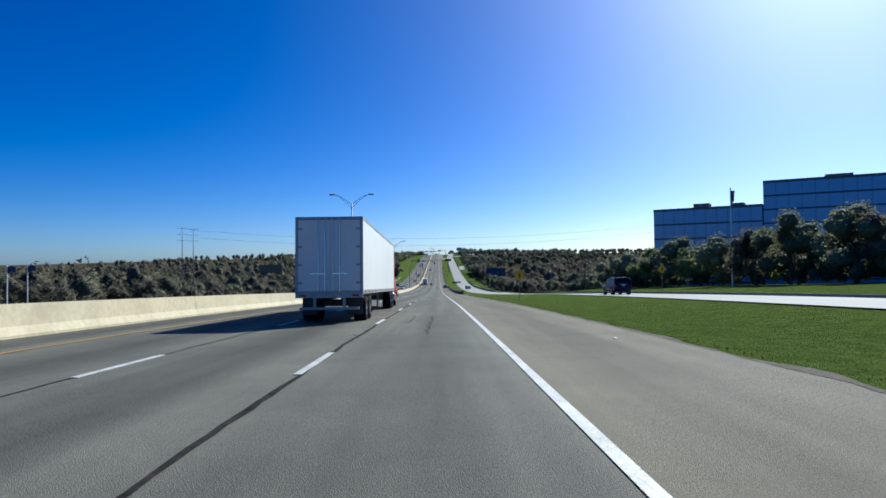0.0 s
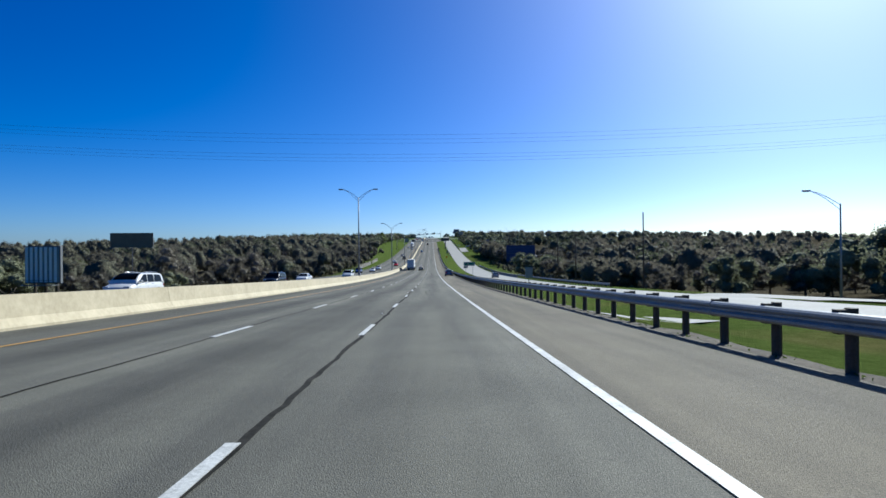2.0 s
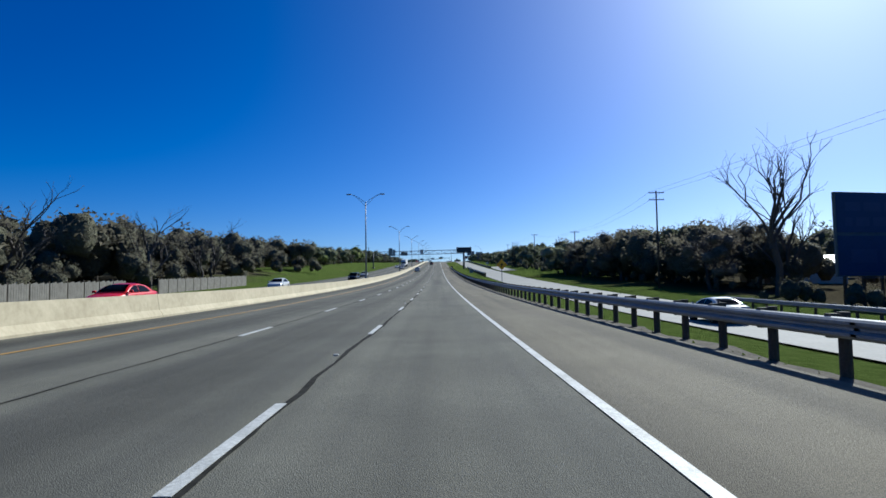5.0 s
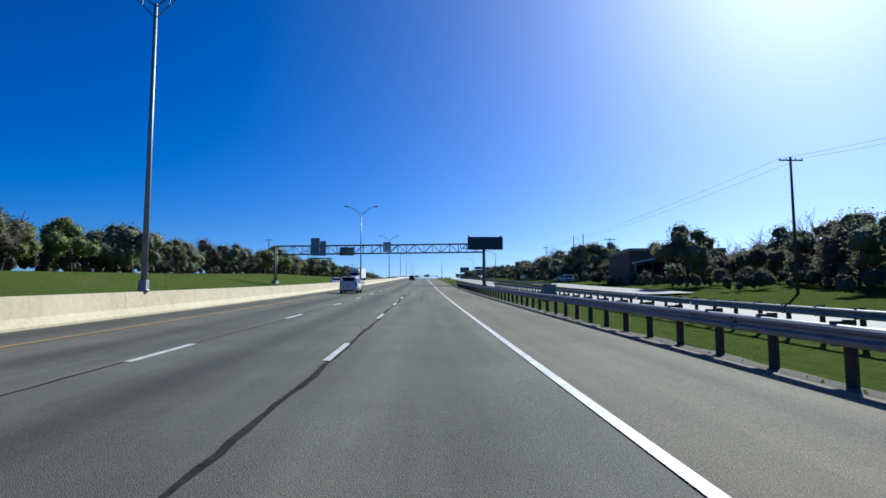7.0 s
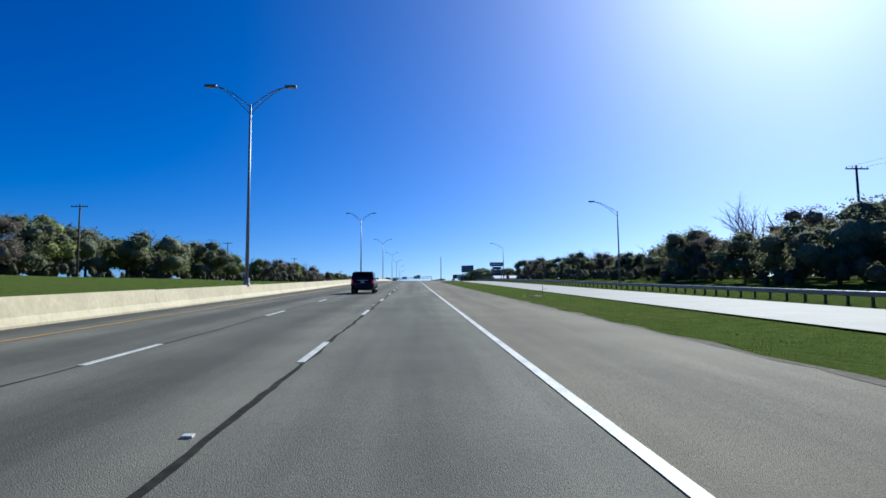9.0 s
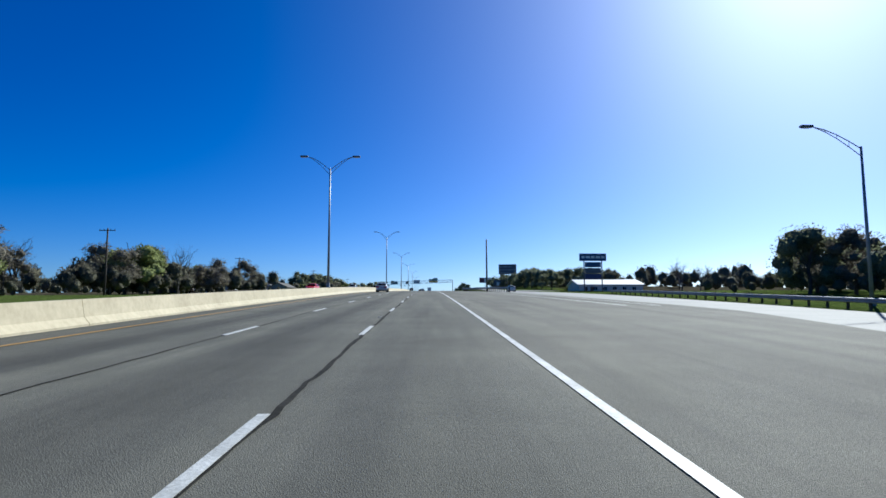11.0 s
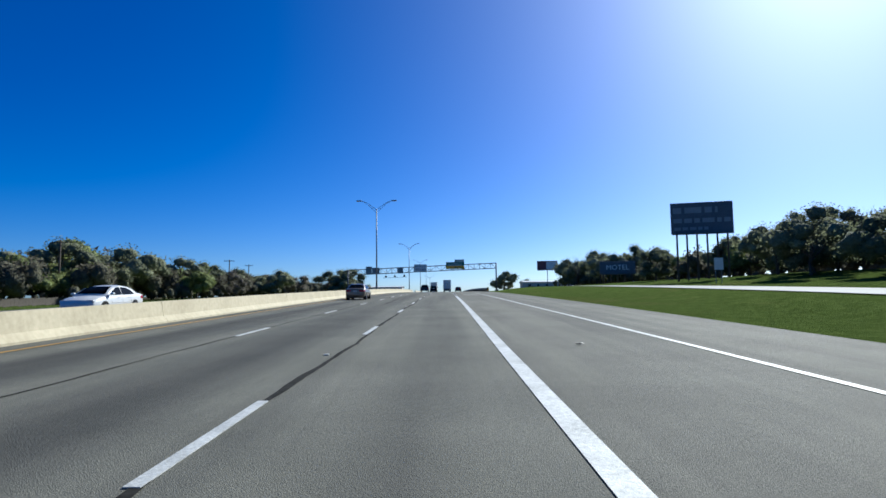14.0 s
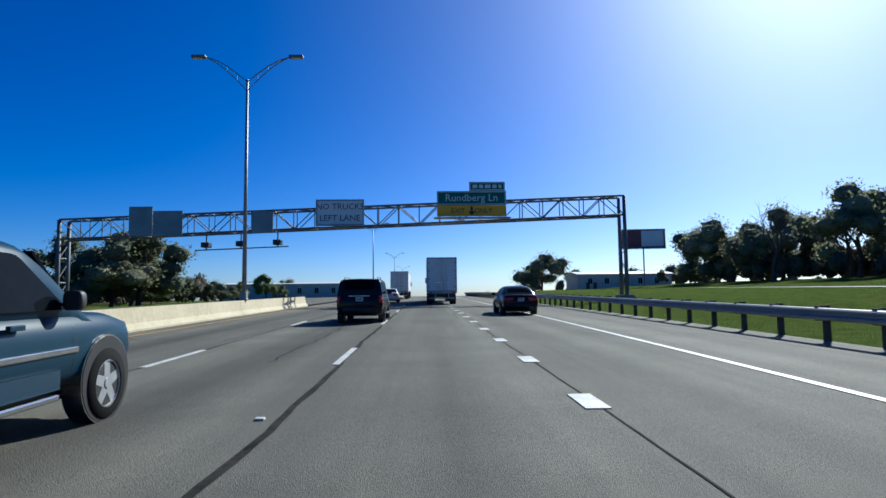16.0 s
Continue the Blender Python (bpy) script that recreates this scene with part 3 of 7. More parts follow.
def guard_rail(x_of, a, b, label, dz=0.0, terminal=0, sink=0.0):
    rail = thing("guard_rail", Matrix(), label, "guard rail", "roadside guard rails")
    for s in steps(a, b, 7.62)[:-1]:
        e = min(s + 7.7, b)
        extruded("rail_beam", RAIL, steps(s, e, 3.9), STEEL, rail, lambda y, k=0.004 * (round(s) % 2): x_of(y) + k, lambda y: dz - sink * min(max((y - b + 9) / 9, 0), 1) ** 1.4)
    post = block = None
    for y in steps(a + 0.6, b - 0.3, 1.905):
        if sink and y > b - 7:
            continue
        for which in (0, 1):
            if which == 0:
                o = new("post", post) if post else part("post", tube(bmesh.new(), (0, 0, -0.5), (0, 0, 0.88), 0.09, 0.09, 8), TIMBER, None)
                post = o.data
                o.matrix_basis = Matrix.Translation((x_of(y) + 0.26, y, road_z(y) + dz))
            else:
                o = new("spacer", block) if block else part("spacer", boxes((0.012, 0.19, -0.07, 0.07, 0.5, 0.86)), TIMBER, None)
                block = o.data
                o.matrix_basis = Matrix.Translation((x_of(y), y, road_z(y) + dz))
            o.parent = rail
    if terminal:
        y = a
        panel = boxes((-0.18, 0.28, -0.08, -0.03, 0.28, 0.92))
        p = part("end_panel", panel, SIGN_YELLOW, rail, "black and yellow striped end panel")
        p.matrix_basis = Matrix.Translation((x_of(y), y, road_z(y) + dz))
        bm = bmesh.new()
        for k in range(4):
            z = 0.26 + k * 0.19
            prism(bm, [(-0.18, z), (0.28, z + 0.3 if z + 0.3 < 0.92 else 0.92), (0.28, min(z + 0.4, 0.92)), (-0.18, z + 0.1)], "y", -0.09, -0.079)
        s = part("stripe", bm, SIGN_BLACK, p)
        head = part("impact_head", boxes((-0.12, 0.16, -0.03, 0.7, 0.42, 0.86), bevel=0.03), STEEL, rail)
        head.matrix_basis = Matrix.Translation((x_of(y), y, road_z(y) + dz))
    return rail


guard_rail(lambda y: 7.65 + bend(y, [(139, 0.35), (165, 0.0)]), 139.5, 333, "galvanised guard rail on timber posts with striped end panel", 0, 1)
guard_rail(lambda y: 7.65 + bend(y, [(690, 0), (716, 1.6)]), 390, 716, "galvanised guard rail on timber posts with a turned-down end", 0, 0, 0.52)
guard_rail(lambda y: bend(y, [(985, 16.2), (1000, 14.6), (1021, 12.9), (1045, 11.6), (1060, 11.2)]), 994, 1057, "galvanised guard rail on timber posts beside the ramp", 0)
guard_rail(lambda y: 11.3 + bend(y, [(1258, 0.5), (1280, 0.0)]), 1258, 1420, "galvanised guard rail on timber posts above the grass bank", 0, 1)
guard_rail(lambda y: bend(y, FRONT_X) - 0.9, 590, 700, "far galvanised guard rail along the frontage road", -0.28)
guard_rail(lambda y: bend(y, FRONT_X) + FRONT_W + 0.7, 700, 980, "galvanised guard rail on the far side of the frontage road", -0.4)
guard_rail(lambda y: bend(y, FRONT_X) + FRONT_W + 0.5, 245, 330, "galvanised rail on the far side of the frontage bridge", -1.0)
guard_rail(lambda y: bend(y, FRONT_X) + FRONT_W + 0.5, 400, 470, "galvanised rail on the far side of the frontage road", -1.3)

BRIDGE = [(-0.2, -0.1), (-0.2, 0.1), (-0.06, 0.32), (-0.02, 0.86), (0.22, 0.86), (0.22, -0.1)]
wall = thing("bridge_wall", Matrix(), "weathered concrete bridge parapet", "barrier", kind="structure")
for s in steps(333.4, 389.6, 9.366)[:-1]:
    extruded("wall_segment", BRIDGE, steps(s + 0.015, s + 9.366 - 0.015, 5), DARK_CONCRETE, wall, lambda y: 7.6)
extruded("wall_segment", BRIDGE, steps(330, 400, 6), DARK_CONCRETE, wall, lambda y: bend(y, FRONT_X) + FRONT_W + 0.3, -1.2)
# bridge joints across the carriageway
for y in (332.5, 364, 395.5):
    sheet("bridge_joint", lambda yy: [-10, -3, 3, 7.1], [y, y + 0.22], lambda x, yy: road_z(yy) + 0.009, TAR, road)

# side street that climbs away from the frontage road, and a paved crossing of the verge
def strip(name, mid, widths, material, lift, label, category):
    """A paved strip along a line of points over the land."""
    verts, faces = [], []
    pts = []
    for (p, q), (wa, wb) in zip(zip(mid, mid[1:]), zip(widths, widths[1:])):
        n = max(2, round((Vector(q) - Vector(p)).length / 2.5))
        pts += [(Vector(p).lerp(Vector(q), k / n), wa + (wb - wa) * k / n, (Vector(q) - Vector(p)).normalized()) for k in range(n)]
    for c, w, d in pts:
        side = Vector((d.y, -d.x))
        for k in range(5):
            e = c + side * (w * (k / 4 - 0.5))
            verts.append((e.x, e.y, ground_z(e.x, e.y) + lift))
    for j in range(len(pts) - 1):
        for k in range(4):
            a = j * 5 + k
            faces.append((a, a + 1, a + 6, a + 5))
    me = bpy.data.meshes.new(name)
    me.from_pydata(verts, [], faces)
    me.materials.append(material)
    return tagged(new(name, me), label, category, kind="structure")


strip("side_road", [(25.5, 207), (34, 209), (52, 219), (74, 236), (100, 252), (130, 262)], [22, 15, 11, 9, 9, 9], CONCRETE_ROAD, 0.1, "pale concrete side street joining the frontage road", "road")
strip("pavement", [(8.6, 188), (15.4, 193)], [2.6, 2.6], CONCRETE_ROAD, 0.06, "pale paved crossing of the grass verge", "pavement")

# ---- lighting columns on the median ----


def lamp_column(at, label, arms=(-1, 1), height=13.7, reach=2.45, group="median lamp columns"):
    """A tapered steel column with trussed arms and flat luminaires."""
    col = thing("street_lamp", at, label, "street lamp", group)
    part("pole", tube(tube(bmesh.new(), (0, 0, 0.0), (0, 0, height), 0.14, 0.075, 10), (0, 0, 0), (0, 0, 0.1), 0.24, 0.24, 10), STEEL, col, smooth=True)
    part("base_box", boxes((-0.17, 0.17, -0.17, 0.17, 0.0, 0.5), bevel=0.02), STEEL, col)
    for s in arms:
        top = [(s * u * reach, 0, height - 0.15 + 1.5 * math.sin(u * 1.35) / math.sin(1.35)) for u in (0, 0.25, 0.5, 0.75, 1)]
        low = [(s * u * reach, 0, height - 0.7 + 2.05 * math.sin(u * 1.2) / math.sin(1.2)) for u in (0, 0.25, 0.5, 0.75)]
        arm = part("arm", rod(top, 0.036), STEEL, col)
        part("lower_arm", rod(low + [top[-1]], 0.03), STEEL, col)
        for p, q in zip(top[1:4], low[1:4]):
            part("arm_strut", rod([p, q], 0.018, 5), STEEL, col)
        head = bmesh.new()
        box(head, min(s * reach, s * (reach + 0.85)), max(s * reach, s * (reach + 0.85)), -0.17, 0.17, height + 1.3, height + 1.47, bevel=0.05)
        h = part("luminaire", head, DULL_SHADED_STEEL, arm)
        part("lens", boxes((min(s * (reach + 0.2), s * (reach + 0.75)), max(s * (reach + 0.2), s * (reach + 0.75)), -0.12, 0.12, height + 1.27, height + 1.297)), CLEAR_LENS, arm)
    return col


first = None
for y in (2, 88, 174, 265.5, 348.5, 435.2, 521.5, 610, 699, 785.5, 873, 960.5, 1048, 1135, 1223, 1313, 1400, 1488, 1576):
    at = Matrix.Translation((bend(y, MEDIAN_X), y, road_z(y) + 0.97 * bend(y, MEDIAN_H)))
    if first is None:
        first = lamp_column(at, "tall galvanised twin-arm street lamp on the median wall", height=13.1)
    else:
        copy_thing(first, at)

first = None
for x, y, h in ((46, 229, 11.0), (31.5, 826.5, 10.3), (31.5, 935, 10.3)):
    at = Matrix.Translation((x, y, ground_z(x, y) - 0.1))
    if first is None:
        first = lamp_column(at, "galvanised single-arm street lamp beside the frontage road", (-1,), h, 3.3, "frontage lamp columns")
    else:
        copy_thing(first, at)

# ---- sign gantries ----


def truss(parent, xa, xb, za, zb, depth=1.8, wide=1.5, bay=1.9):
    """A box truss over the road: four chords, each face braced."""
    n = round((xb - xa) / bay)
    pts = []
    for i in range(n + 1):
        u = i / n
        x, z = xa + (xb - xa) * u, za + (zb - za) * u
        pts.append([(x, s * wide / 2, z + k * depth) for s in (-1, 1) for k in (0, 1)])
    # galvanised chords and braces, with their backlit shade put into a darker colour
    for k in range(4):
        part("chord", tubes([(pts[0][k], pts[-1][k])], 0.095, 8), DULL_SHADED_STEEL, parent)
    for face, (p, q) in enumerate(((0, 1), (2, 3), (0, 2), (1, 3))):
        pairs = []
        for i in range(n):
            a, b = (p, q) if i % 2 else (q, p)
            pairs.append((pts[i][a], pts[i + 1][b]))
            pairs.append((pts[i][p], pts[i][q]))
        for pair in pairs:
            part("brace", tubes([pair], 0.05, 5), DULL_SHADED_STEEL, parent)


def gantry(y, xa, xb, za, zb, label, left_z=0.0, right_z=0.0):
    g = thing("sign_gantry", Matrix.Translation((0, y, road_z(y))), label, "gantry", "sign gantries")
    truss(g, xa, xb, za, zb)
    for x, top, foot in ((xa, za, left_z), (xb, zb, right_z)):
        for s in (-0.75, 0.75):
            part("post", tube(bmesh.new(), (x, s, foot - 1.2), (x, s, top + 1.75), 0.2, 0.17, 12), DULL_SHADED_STEEL, g, smooth=True)
        for pair in [((x, -0.75, foot + k), (x, 0.75, foot + k + 1.6)) for k in (0.4, 2.2, 4.0)] + [((x, -0.75, foot + k), (x, 0.75, foot + k)) for k in (2.0, 4.2, 6.0)]:
            part("post_brace", tubes([pair], 0.05), DULL_SHADED_STEEL, g)
        part("footing", boxes((x - 0.5, x + 0.5, -1.3, 1.3, foot - 1.4, foot + 0.25), bevel=0.04), DARK_CONCRETE, g)
    return g


def panel(parent, x0, x1, z0, z1, front, name="sign_panel", y=-1.0, border=None, label="", back=SIGN_BACK):
    """A sign panel: sheet, painted face, raised border, stiffeners behind."""
    p = part(name, boxes((x0, x1, y, y + 0.06, z0, z1)), back, parent, label)
    part("face", boxes((x0 + 0.01, x1 - 0.01, y - 0.008, y - 0.002, z0 + 0.01, z1 - 0.01)), front, p)
    if border:
        w = 0.06
        part("border", boxes((x0 + 0.06, x1 - 0.06, y - 0.014, y - 0.009, z1 - 0.06 - w, z1 - 0.06), (x0 + 0.06, x1 - 0.06, y - 0.014, y - 0.009, z0 + 0.06, z0 + 0.06 + w),
                             (x0 + 0.06, x0 + 0.06 + w, y - 0.014, y - 0.009, z0 + 0.12, z1 - 0.12), (x1 - 0.06 - w, x1 - 0.06, y - 0.014, y - 0.009, z0 + 0.12, z1 - 0.12)), border, p)
    part("stiffener", boxes(*[(x0 + (x1 - x0) * u - 0.05, x0 + (x1 - x0) * u + 0.05, y + 0.06, y + 0.16, z0 + 0.05, z1 - 0.05) for u in (0.2, 0.5, 0.8)]), back, p)
    return p


def bars(parent, x0, x1, z0, z1, rows, material, y, seed=1, name="bar"):
    """Plain bars in place of writing that cannot be read."""
    r = random.Random(seed)
    h = (z1 - z0) / rows
    last = None
    for k in range(rows):
        x = x0
        zc = z1 - (k + 0.5) * h
        while x < x1 - 0.1:
            w = min((0.25 + 0.5 * r.random()) * h * 2.2, x1 - x)
            last = part(name, boxes((x, x + w, y, y + 0.006, zc - h * 0.3, zc + h * 0.3)), material, parent)
            x += w + h * 0.3
    return last


g1 = gantry(711.6, -29.9, 14.95, 6.45, 7.05, "steel truss sign gantry spanning both carriageways", 0.6, -0.3)
panel(g1, -22.3, -20.4, 6.15, 9.95, SIGN_BACK, label="bare aluminium back of a large sign", y=-1.0)
panel(g1, -20.35, -19.05, 6.15, 9.3, SIGN_BACK, label="bare aluminium back of a large sign", y=-1.0)
panel(g1, -16.4, -13.3, 6.35, 8.15, SIGN_BACK, label="bare aluminium back of a sign", y=0.9)
speed = panel(g1, -6.85, -5.2, 7.0, 9.1, SIGN_WHITE, border=SIGN_BLACK, label="white speed limit sign")
bars(speed, -6.6, -5.45, 8.3, 8.95, 2, SIGN_BLACK, -1.016)
lettering("digits", "70", 1.05, SIGN_BLACK, speed, (-6.02, -1.012, 7.7))
part("catwalk", boxes((-22.5, -17.8, -1.9, -1.0, 5.45, 5.55), (-22.5, -17.8, -1.9, -1.85, 5.55, 5.65)), DULL_SHADED_STEEL, g1)

vms = thing("message_board", Matrix.Translation((0, 705, road_z(705))), "dark electronic message board on a thick steel post", "message board")
part("post", tube(bmesh.new(), (14.3, 0.6, -1.6), (14.3, 0.6, 8.0), 0.36, 0.32, 14), DULL_SHADED_STEEL, vms, smooth=True)
part("cabinet", boxes((10.9, 18.1, -0.6, 0.5, 7.3, 9.9), bevel=0.06), BLACK, vms)
part("screen", boxes((11.2, 17.8, -0.615, -0.604, 7.6, 9.6)), surface("message_screen", (0.008, 0.012, 0.02), (0.016, 0.022, 0.035), 0.3, grain=30, blotch=1, bump=0), vms)
part("catwalk", boxes((9.4, 11.0, -0.5, 0.5, 7.5, 7.56), (9.4, 9.46, -0.5, 0.5, 7.56, 8.6), (9.4, 11.0, -0.5, -0.45, 8.5, 8.56), (9.4, 11.0, 0.45, 0.5, 8.5, 8.56), (10.1, 10.16, -0.5, -0.45, 7.5, 8.56)), DULL_SHADED_STEEL, vms)
for x in (11.1, 17.7):
    part("beacon", tube(bmesh.new(), (x, 0, 9.9), (x, 0, 10.25), 0.16, 0.13, 10), AMBER_LENS, vms, "round amber beacon")

g2 = gantry(1333.4, -31.3, 20.4, 6.2, 8.1, "steel truss sign gantry with green and yellow signs", 0.3, 0.4)
panel(g2, -25.0, -22.9, 6.4, 9.1, SIGN_BACK, label="bare aluminium back of a large sign", y=-1.0)
panel(g2, -22.85, -20.2, 6.4, 8.7, SIGN_BACK, label="bare aluminium back of a large sign", y=-1.0)
panel(g2, -14.0, -12.1, 6.6, 8.6, SIGN_BACK, label="brown back of a square sign", y=-1.0)
truck_sign = panel(g2, -8.2, -3.8, 7.2, 9.65, SIGN_WHITE, border=SIGN_BLACK, label="white lane restriction sign")
lettering("letters", "NO TRUCKS", 0.78, SIGN_BLACK, truck_sign, (-6.0, -1.012, 8.95))
lettering("letters", "LEFT LANE", 0.78, SIGN_BLACK, truck_sign, (-6.0, -1.012, 7.9))
exit_sign = panel(g2, 2.9, 9.3, 9.05, 10.35, SIGN_GREEN, border=SIGN_WHITE, label="green exit guide sign with white letters")
lettering("letters", "Rundberg Ln", 0.95, SIGN_WHITE, exit_sign, (6.1, -1.012, 9.7))
only = panel(g2, 2.9, 9.3, 8.0, 9.03, SIGN_YELLOW, border=None, label="yellow exit only panel with arrow")
lettering("letters", "EXIT     ONLY", 0.62, SIGN_BLACK, only, (6.1, -1.012, 8.5))
bm = bmesh.new()
prism(bm, [(6.1, 8.1), (5.75, 8.45), (6.0, 8.45), (6.0, 8.92), (6.2, 8.92), (6.2, 8.45), (6.45, 8.45)], "y", -1.02, -1.01)
part("arrow", bm, SIGN_BLACK, only)
tab = panel(g2, 5.9, 9.2, 10.37, 11.2, SIGN_GREEN, border=SIGN_WHITE, label="small green exit number tab")
bars(tab, 6.2, 8.9, 10.5, 11.05, 1, SIGN_WHITE, -1.022, 4)
part("catwalk", boxes((2.6, 9.6, -1.9, -0.9, 7.75, 7.82)), DULL_SHADED_STEEL, g2)
part("catwalk", boxes((-8.4, -3.6, -1.9, -0.9, 6.95, 7.02)), DULL_SHADED_STEEL, g2)
for x, z in ((-18.0, 5.2), (-14.9, 5.3), (-11.6, 5.4)):
    part("camera_unit", boxes((x - 0.35, x + 0.35, -1.5, -0.7, z + 0.1, z + 0.55), (x - 0.05, x + 0.05, -1.1, -1.0, z - 0.1, z + 1.2), bevel=0.02), BLACK, g2)
part("hanging_rail", tubes([((-19, -1.1, 5.05), (-10.6, -1.1, 5.35))], 0.06), DULL_SHADED_STEEL, g2)

# ---- roadside signs ----


def post_sign(at, w, h, foot, face, label, posts=2, diamond=False, text=None):
    s = thing("road_sign", at, label, "road sign")
    if diamond:
        bm = bmesh.new()
        prism(bm, [(0, foot - 0.1), (w / 2, foot - 0.1 + w / 2), (0, foot - 0.1 + w), (-w / 2, foot - 0.1 + w / 2)], "y", -0.03, 0.0)
        p = part("sign_panel", bm, SIGN_BACK, s)
        bm = bmesh.new()
        k = w - 0.04
        prism(bm, [(0, foot - 0.08), (k / 2, foot - 0.08 + k / 2), (0, foot - 0.08 + k), (-k / 2, foot - 0.08 + k / 2)], "y", -0.04, -0.031)
        part("face", bm, face, p)
        part("symbol", boxes((-0.05, 0.05, -0.05, -0.041, foot + w * 0.22, foot + w * 0.6), (-0.16, 0.16, -0.05, -0.041, foot + w * 0.4, foot + w * 0.47)), SIGN_BLACK, p)
        top = foot
    else:
        p = panel(s, -w / 2, w / 2, foot, foot + h, face, y=-0.1, border=SIGN_WHITE if face is SIGN_GREEN else None)
        if text:
            lettering("letters", text, h * 0.45, SIGN_WHITE, p, (0, -0.112, foot + h / 2))
        top = foot + h * 0.9
    for k in range(posts):
        x = 0 if posts == 1 else (-w * 0.32, w * 0.32)[k]
        part("post", tube(bmesh.new(), (x, 0.05, -0.6), (x, 0.05, top + (0.3 if diamond else 0)), 0.045, 0.045, 8), STEEL, s)
    return s


def on_ground(x, y, turn=0.0, dz=0.0):
    return Matrix.Translation((x, y, ground_z(x, y) + dz)) @ pose(0, 0, 0, 0, 0, turn)


post_sign(on_ground(12.2, 72), 1.45, 0, 2.35, SIGN_YELLOW, "orange-yellow diamond warning sign on one post", 1, True)
post_sign(on_ground(34, 83.5), 1.35, 0, 2.6, SIGN_YELLOW, "orange-yellow diamond warning sign across the frontage road", 1, True)
post_sign(on_ground(10.2, 497), 1.45, 0, 2.9, SIGN_YELLOW, "orange-yellow diamond warning sign behind the guard rail", 1, True)
post_sign(on_ground(11.2, 314.5), 2.8, 0.96, 3.28, SIGN_GREEN, "small green sign naming the creek", 2, False, "Walnut Creek")
post_sign(on_ground(38.5, 1205), 1.2, 1.6, 1.8, SIGN_WHITE, "plain white board on two posts", 2)
post_sign(on_ground(29.0, 745), 1.3, 0.9, 1.5, SIGN_WHITE, "small white notice board behind the frontage road", 2)
post_sign(on_ground(13.6, 238), 0.9, 1.3, 1.6, SIGN_BACK, "bare aluminium back of a road sign", 1)


def billboard(x, y, w, h, foot, turn, face, label, posts=6, split=False, backing=False):
    """A large hoarding: frame, printed face, catwalk, posts."""
    z0 = road_z(y) + foot
    ground = ground_z(x, y)
    b = thing("billboard", Matrix.Translation((x, y, ground)) @ pose(0, 0, 0, 0, 0, turn), label, "billboard", "roadside billboards")
    f = z0 - ground
    part("frame", boxes((-w / 2 - 0.12, w / 2 + 0.12, 0, 0.35, f - 0.12, f + h + 0.12), bevel=0.03), DULL_SHADED_STEEL, b)
    if split:
        part("face", boxes((-w / 2, w / 2, -0.03, -0.002, f, f + h * 0.48)), face, b)
        part("face", boxes((-w / 2, w / 2, -0.03, -0.002, f + h * 0.52, f + h)), face, b)
    else:
        part("face", boxes((-w / 2, w / 2, -0.03, -0.002, f, f + h)), face, b)
    if backing:
        for k in range(7):
            part("slat", boxes((-w / 2 + w * k / 7, -w / 2 + w * (k + 0.55) / 7, -0.1, -0.04, f, f + h)), SIGN_WHITE, b)
    part("catwalk", boxes((-w / 2, w / 2, -1.1, -0.05, f - 0.3, f - 0.24), (-w / 2, w / 2, -1.1, -1.06, f + 0.2, f + 0.24)), DULL_SHADED_STEEL, b)
    for k in range(posts):
        px = -w / 2 + w * (k + 0.5) / posts
        part("post", tube(bmesh.new(), (px, 0.5, -0.8), (px, 0.5, f + h * 0.8), 0.17, 0.15, 8), POLE_WOOD if posts > 2 else DULL_SHADED_STEEL, b)
    return b, f


NAVY_PALE = surface("navy_print_pale", (0.04, 0.05, 0.13), (0.07, 0.075, 0.18), 0.5, grain=4, blotch=0.3, bump=0.0)
NAVY = surface("navy_print", (0.02, 0.03, 0.1), (0.04, 0.055, 0.16), 0.5, grain=4, blotch=0.3, bump=0.0)
GREY_PRINT = surface("grey_print", (0.06, 0.07, 0.09), (0.14, 0.15, 0.18), 0.5, grain=4, blotch=0.3, bump=0.0)
GREY_LIGHT = surface("grey_print_light", (0.2, 0.21, 0.24), (0.32, 0.33, 0.36), 0.5, grain=4, blotch=0.3, bump=0.0)
OCHRE = surface("ochre_print", (0.16, 0.12, 0.06), (0.26, 0.2, 0.11), 0.6, grain=4, blotch=0.4, bump=0.0)
b, f = billboard(49.2, 479.5, 16.0, 8.2, 1.0, 12, NAVY, "two-tier navy billboard on timber posts in shade", 7, True)
bars(b, -7, 7, f + 4.6, f + 7.6, 2, NAVY_PALE, -0.045, 5)
bars(b, -6.5, 2, f + 0.8, f + 3.0, 1, NAVY_PALE, -0.045, 6)
b, f = billboard(46.9, 1228.5, 9.8, 5.2, 9.9, -15, GREY_PRINT, "high grey billboard on tall posts above the trees", 6)
bars(b, -4.6, 2.6, f + 3.1, f + 4.8, 1, GREY_LIGHT, -0.045, 8)
bars(b, -4.6, 4.6, f + 1.5, f + 2.8, 1, GREY_LIGHT, -0.045, 9)
bars(b, -4.5, 1, f + 0.3, f + 1.2, 1, GREY_LIGHT, -0.045, 10)
b, f = billboard(-104, 377, 14.0, 4.9, 9.6, 8, OCHRE, "ochre billboard beyond the oncoming carriageway", 1)
b, f = billboard(-36, 224, 3.2, 3.4, 1.0, 0, SIGN_BACK, "pale slatted back of a small billboard", 3, False, True)
b, f = billboard(51.5, 1295, 9.6, 3.4, 4.6, -8, GREY_PRINT, "dark motel sign board on timber posts", 5)
lettering("letters", "MOTEL", 2.0, SIGN_WHITE, b, (0, -0.05, f + 1.7), 0.02)
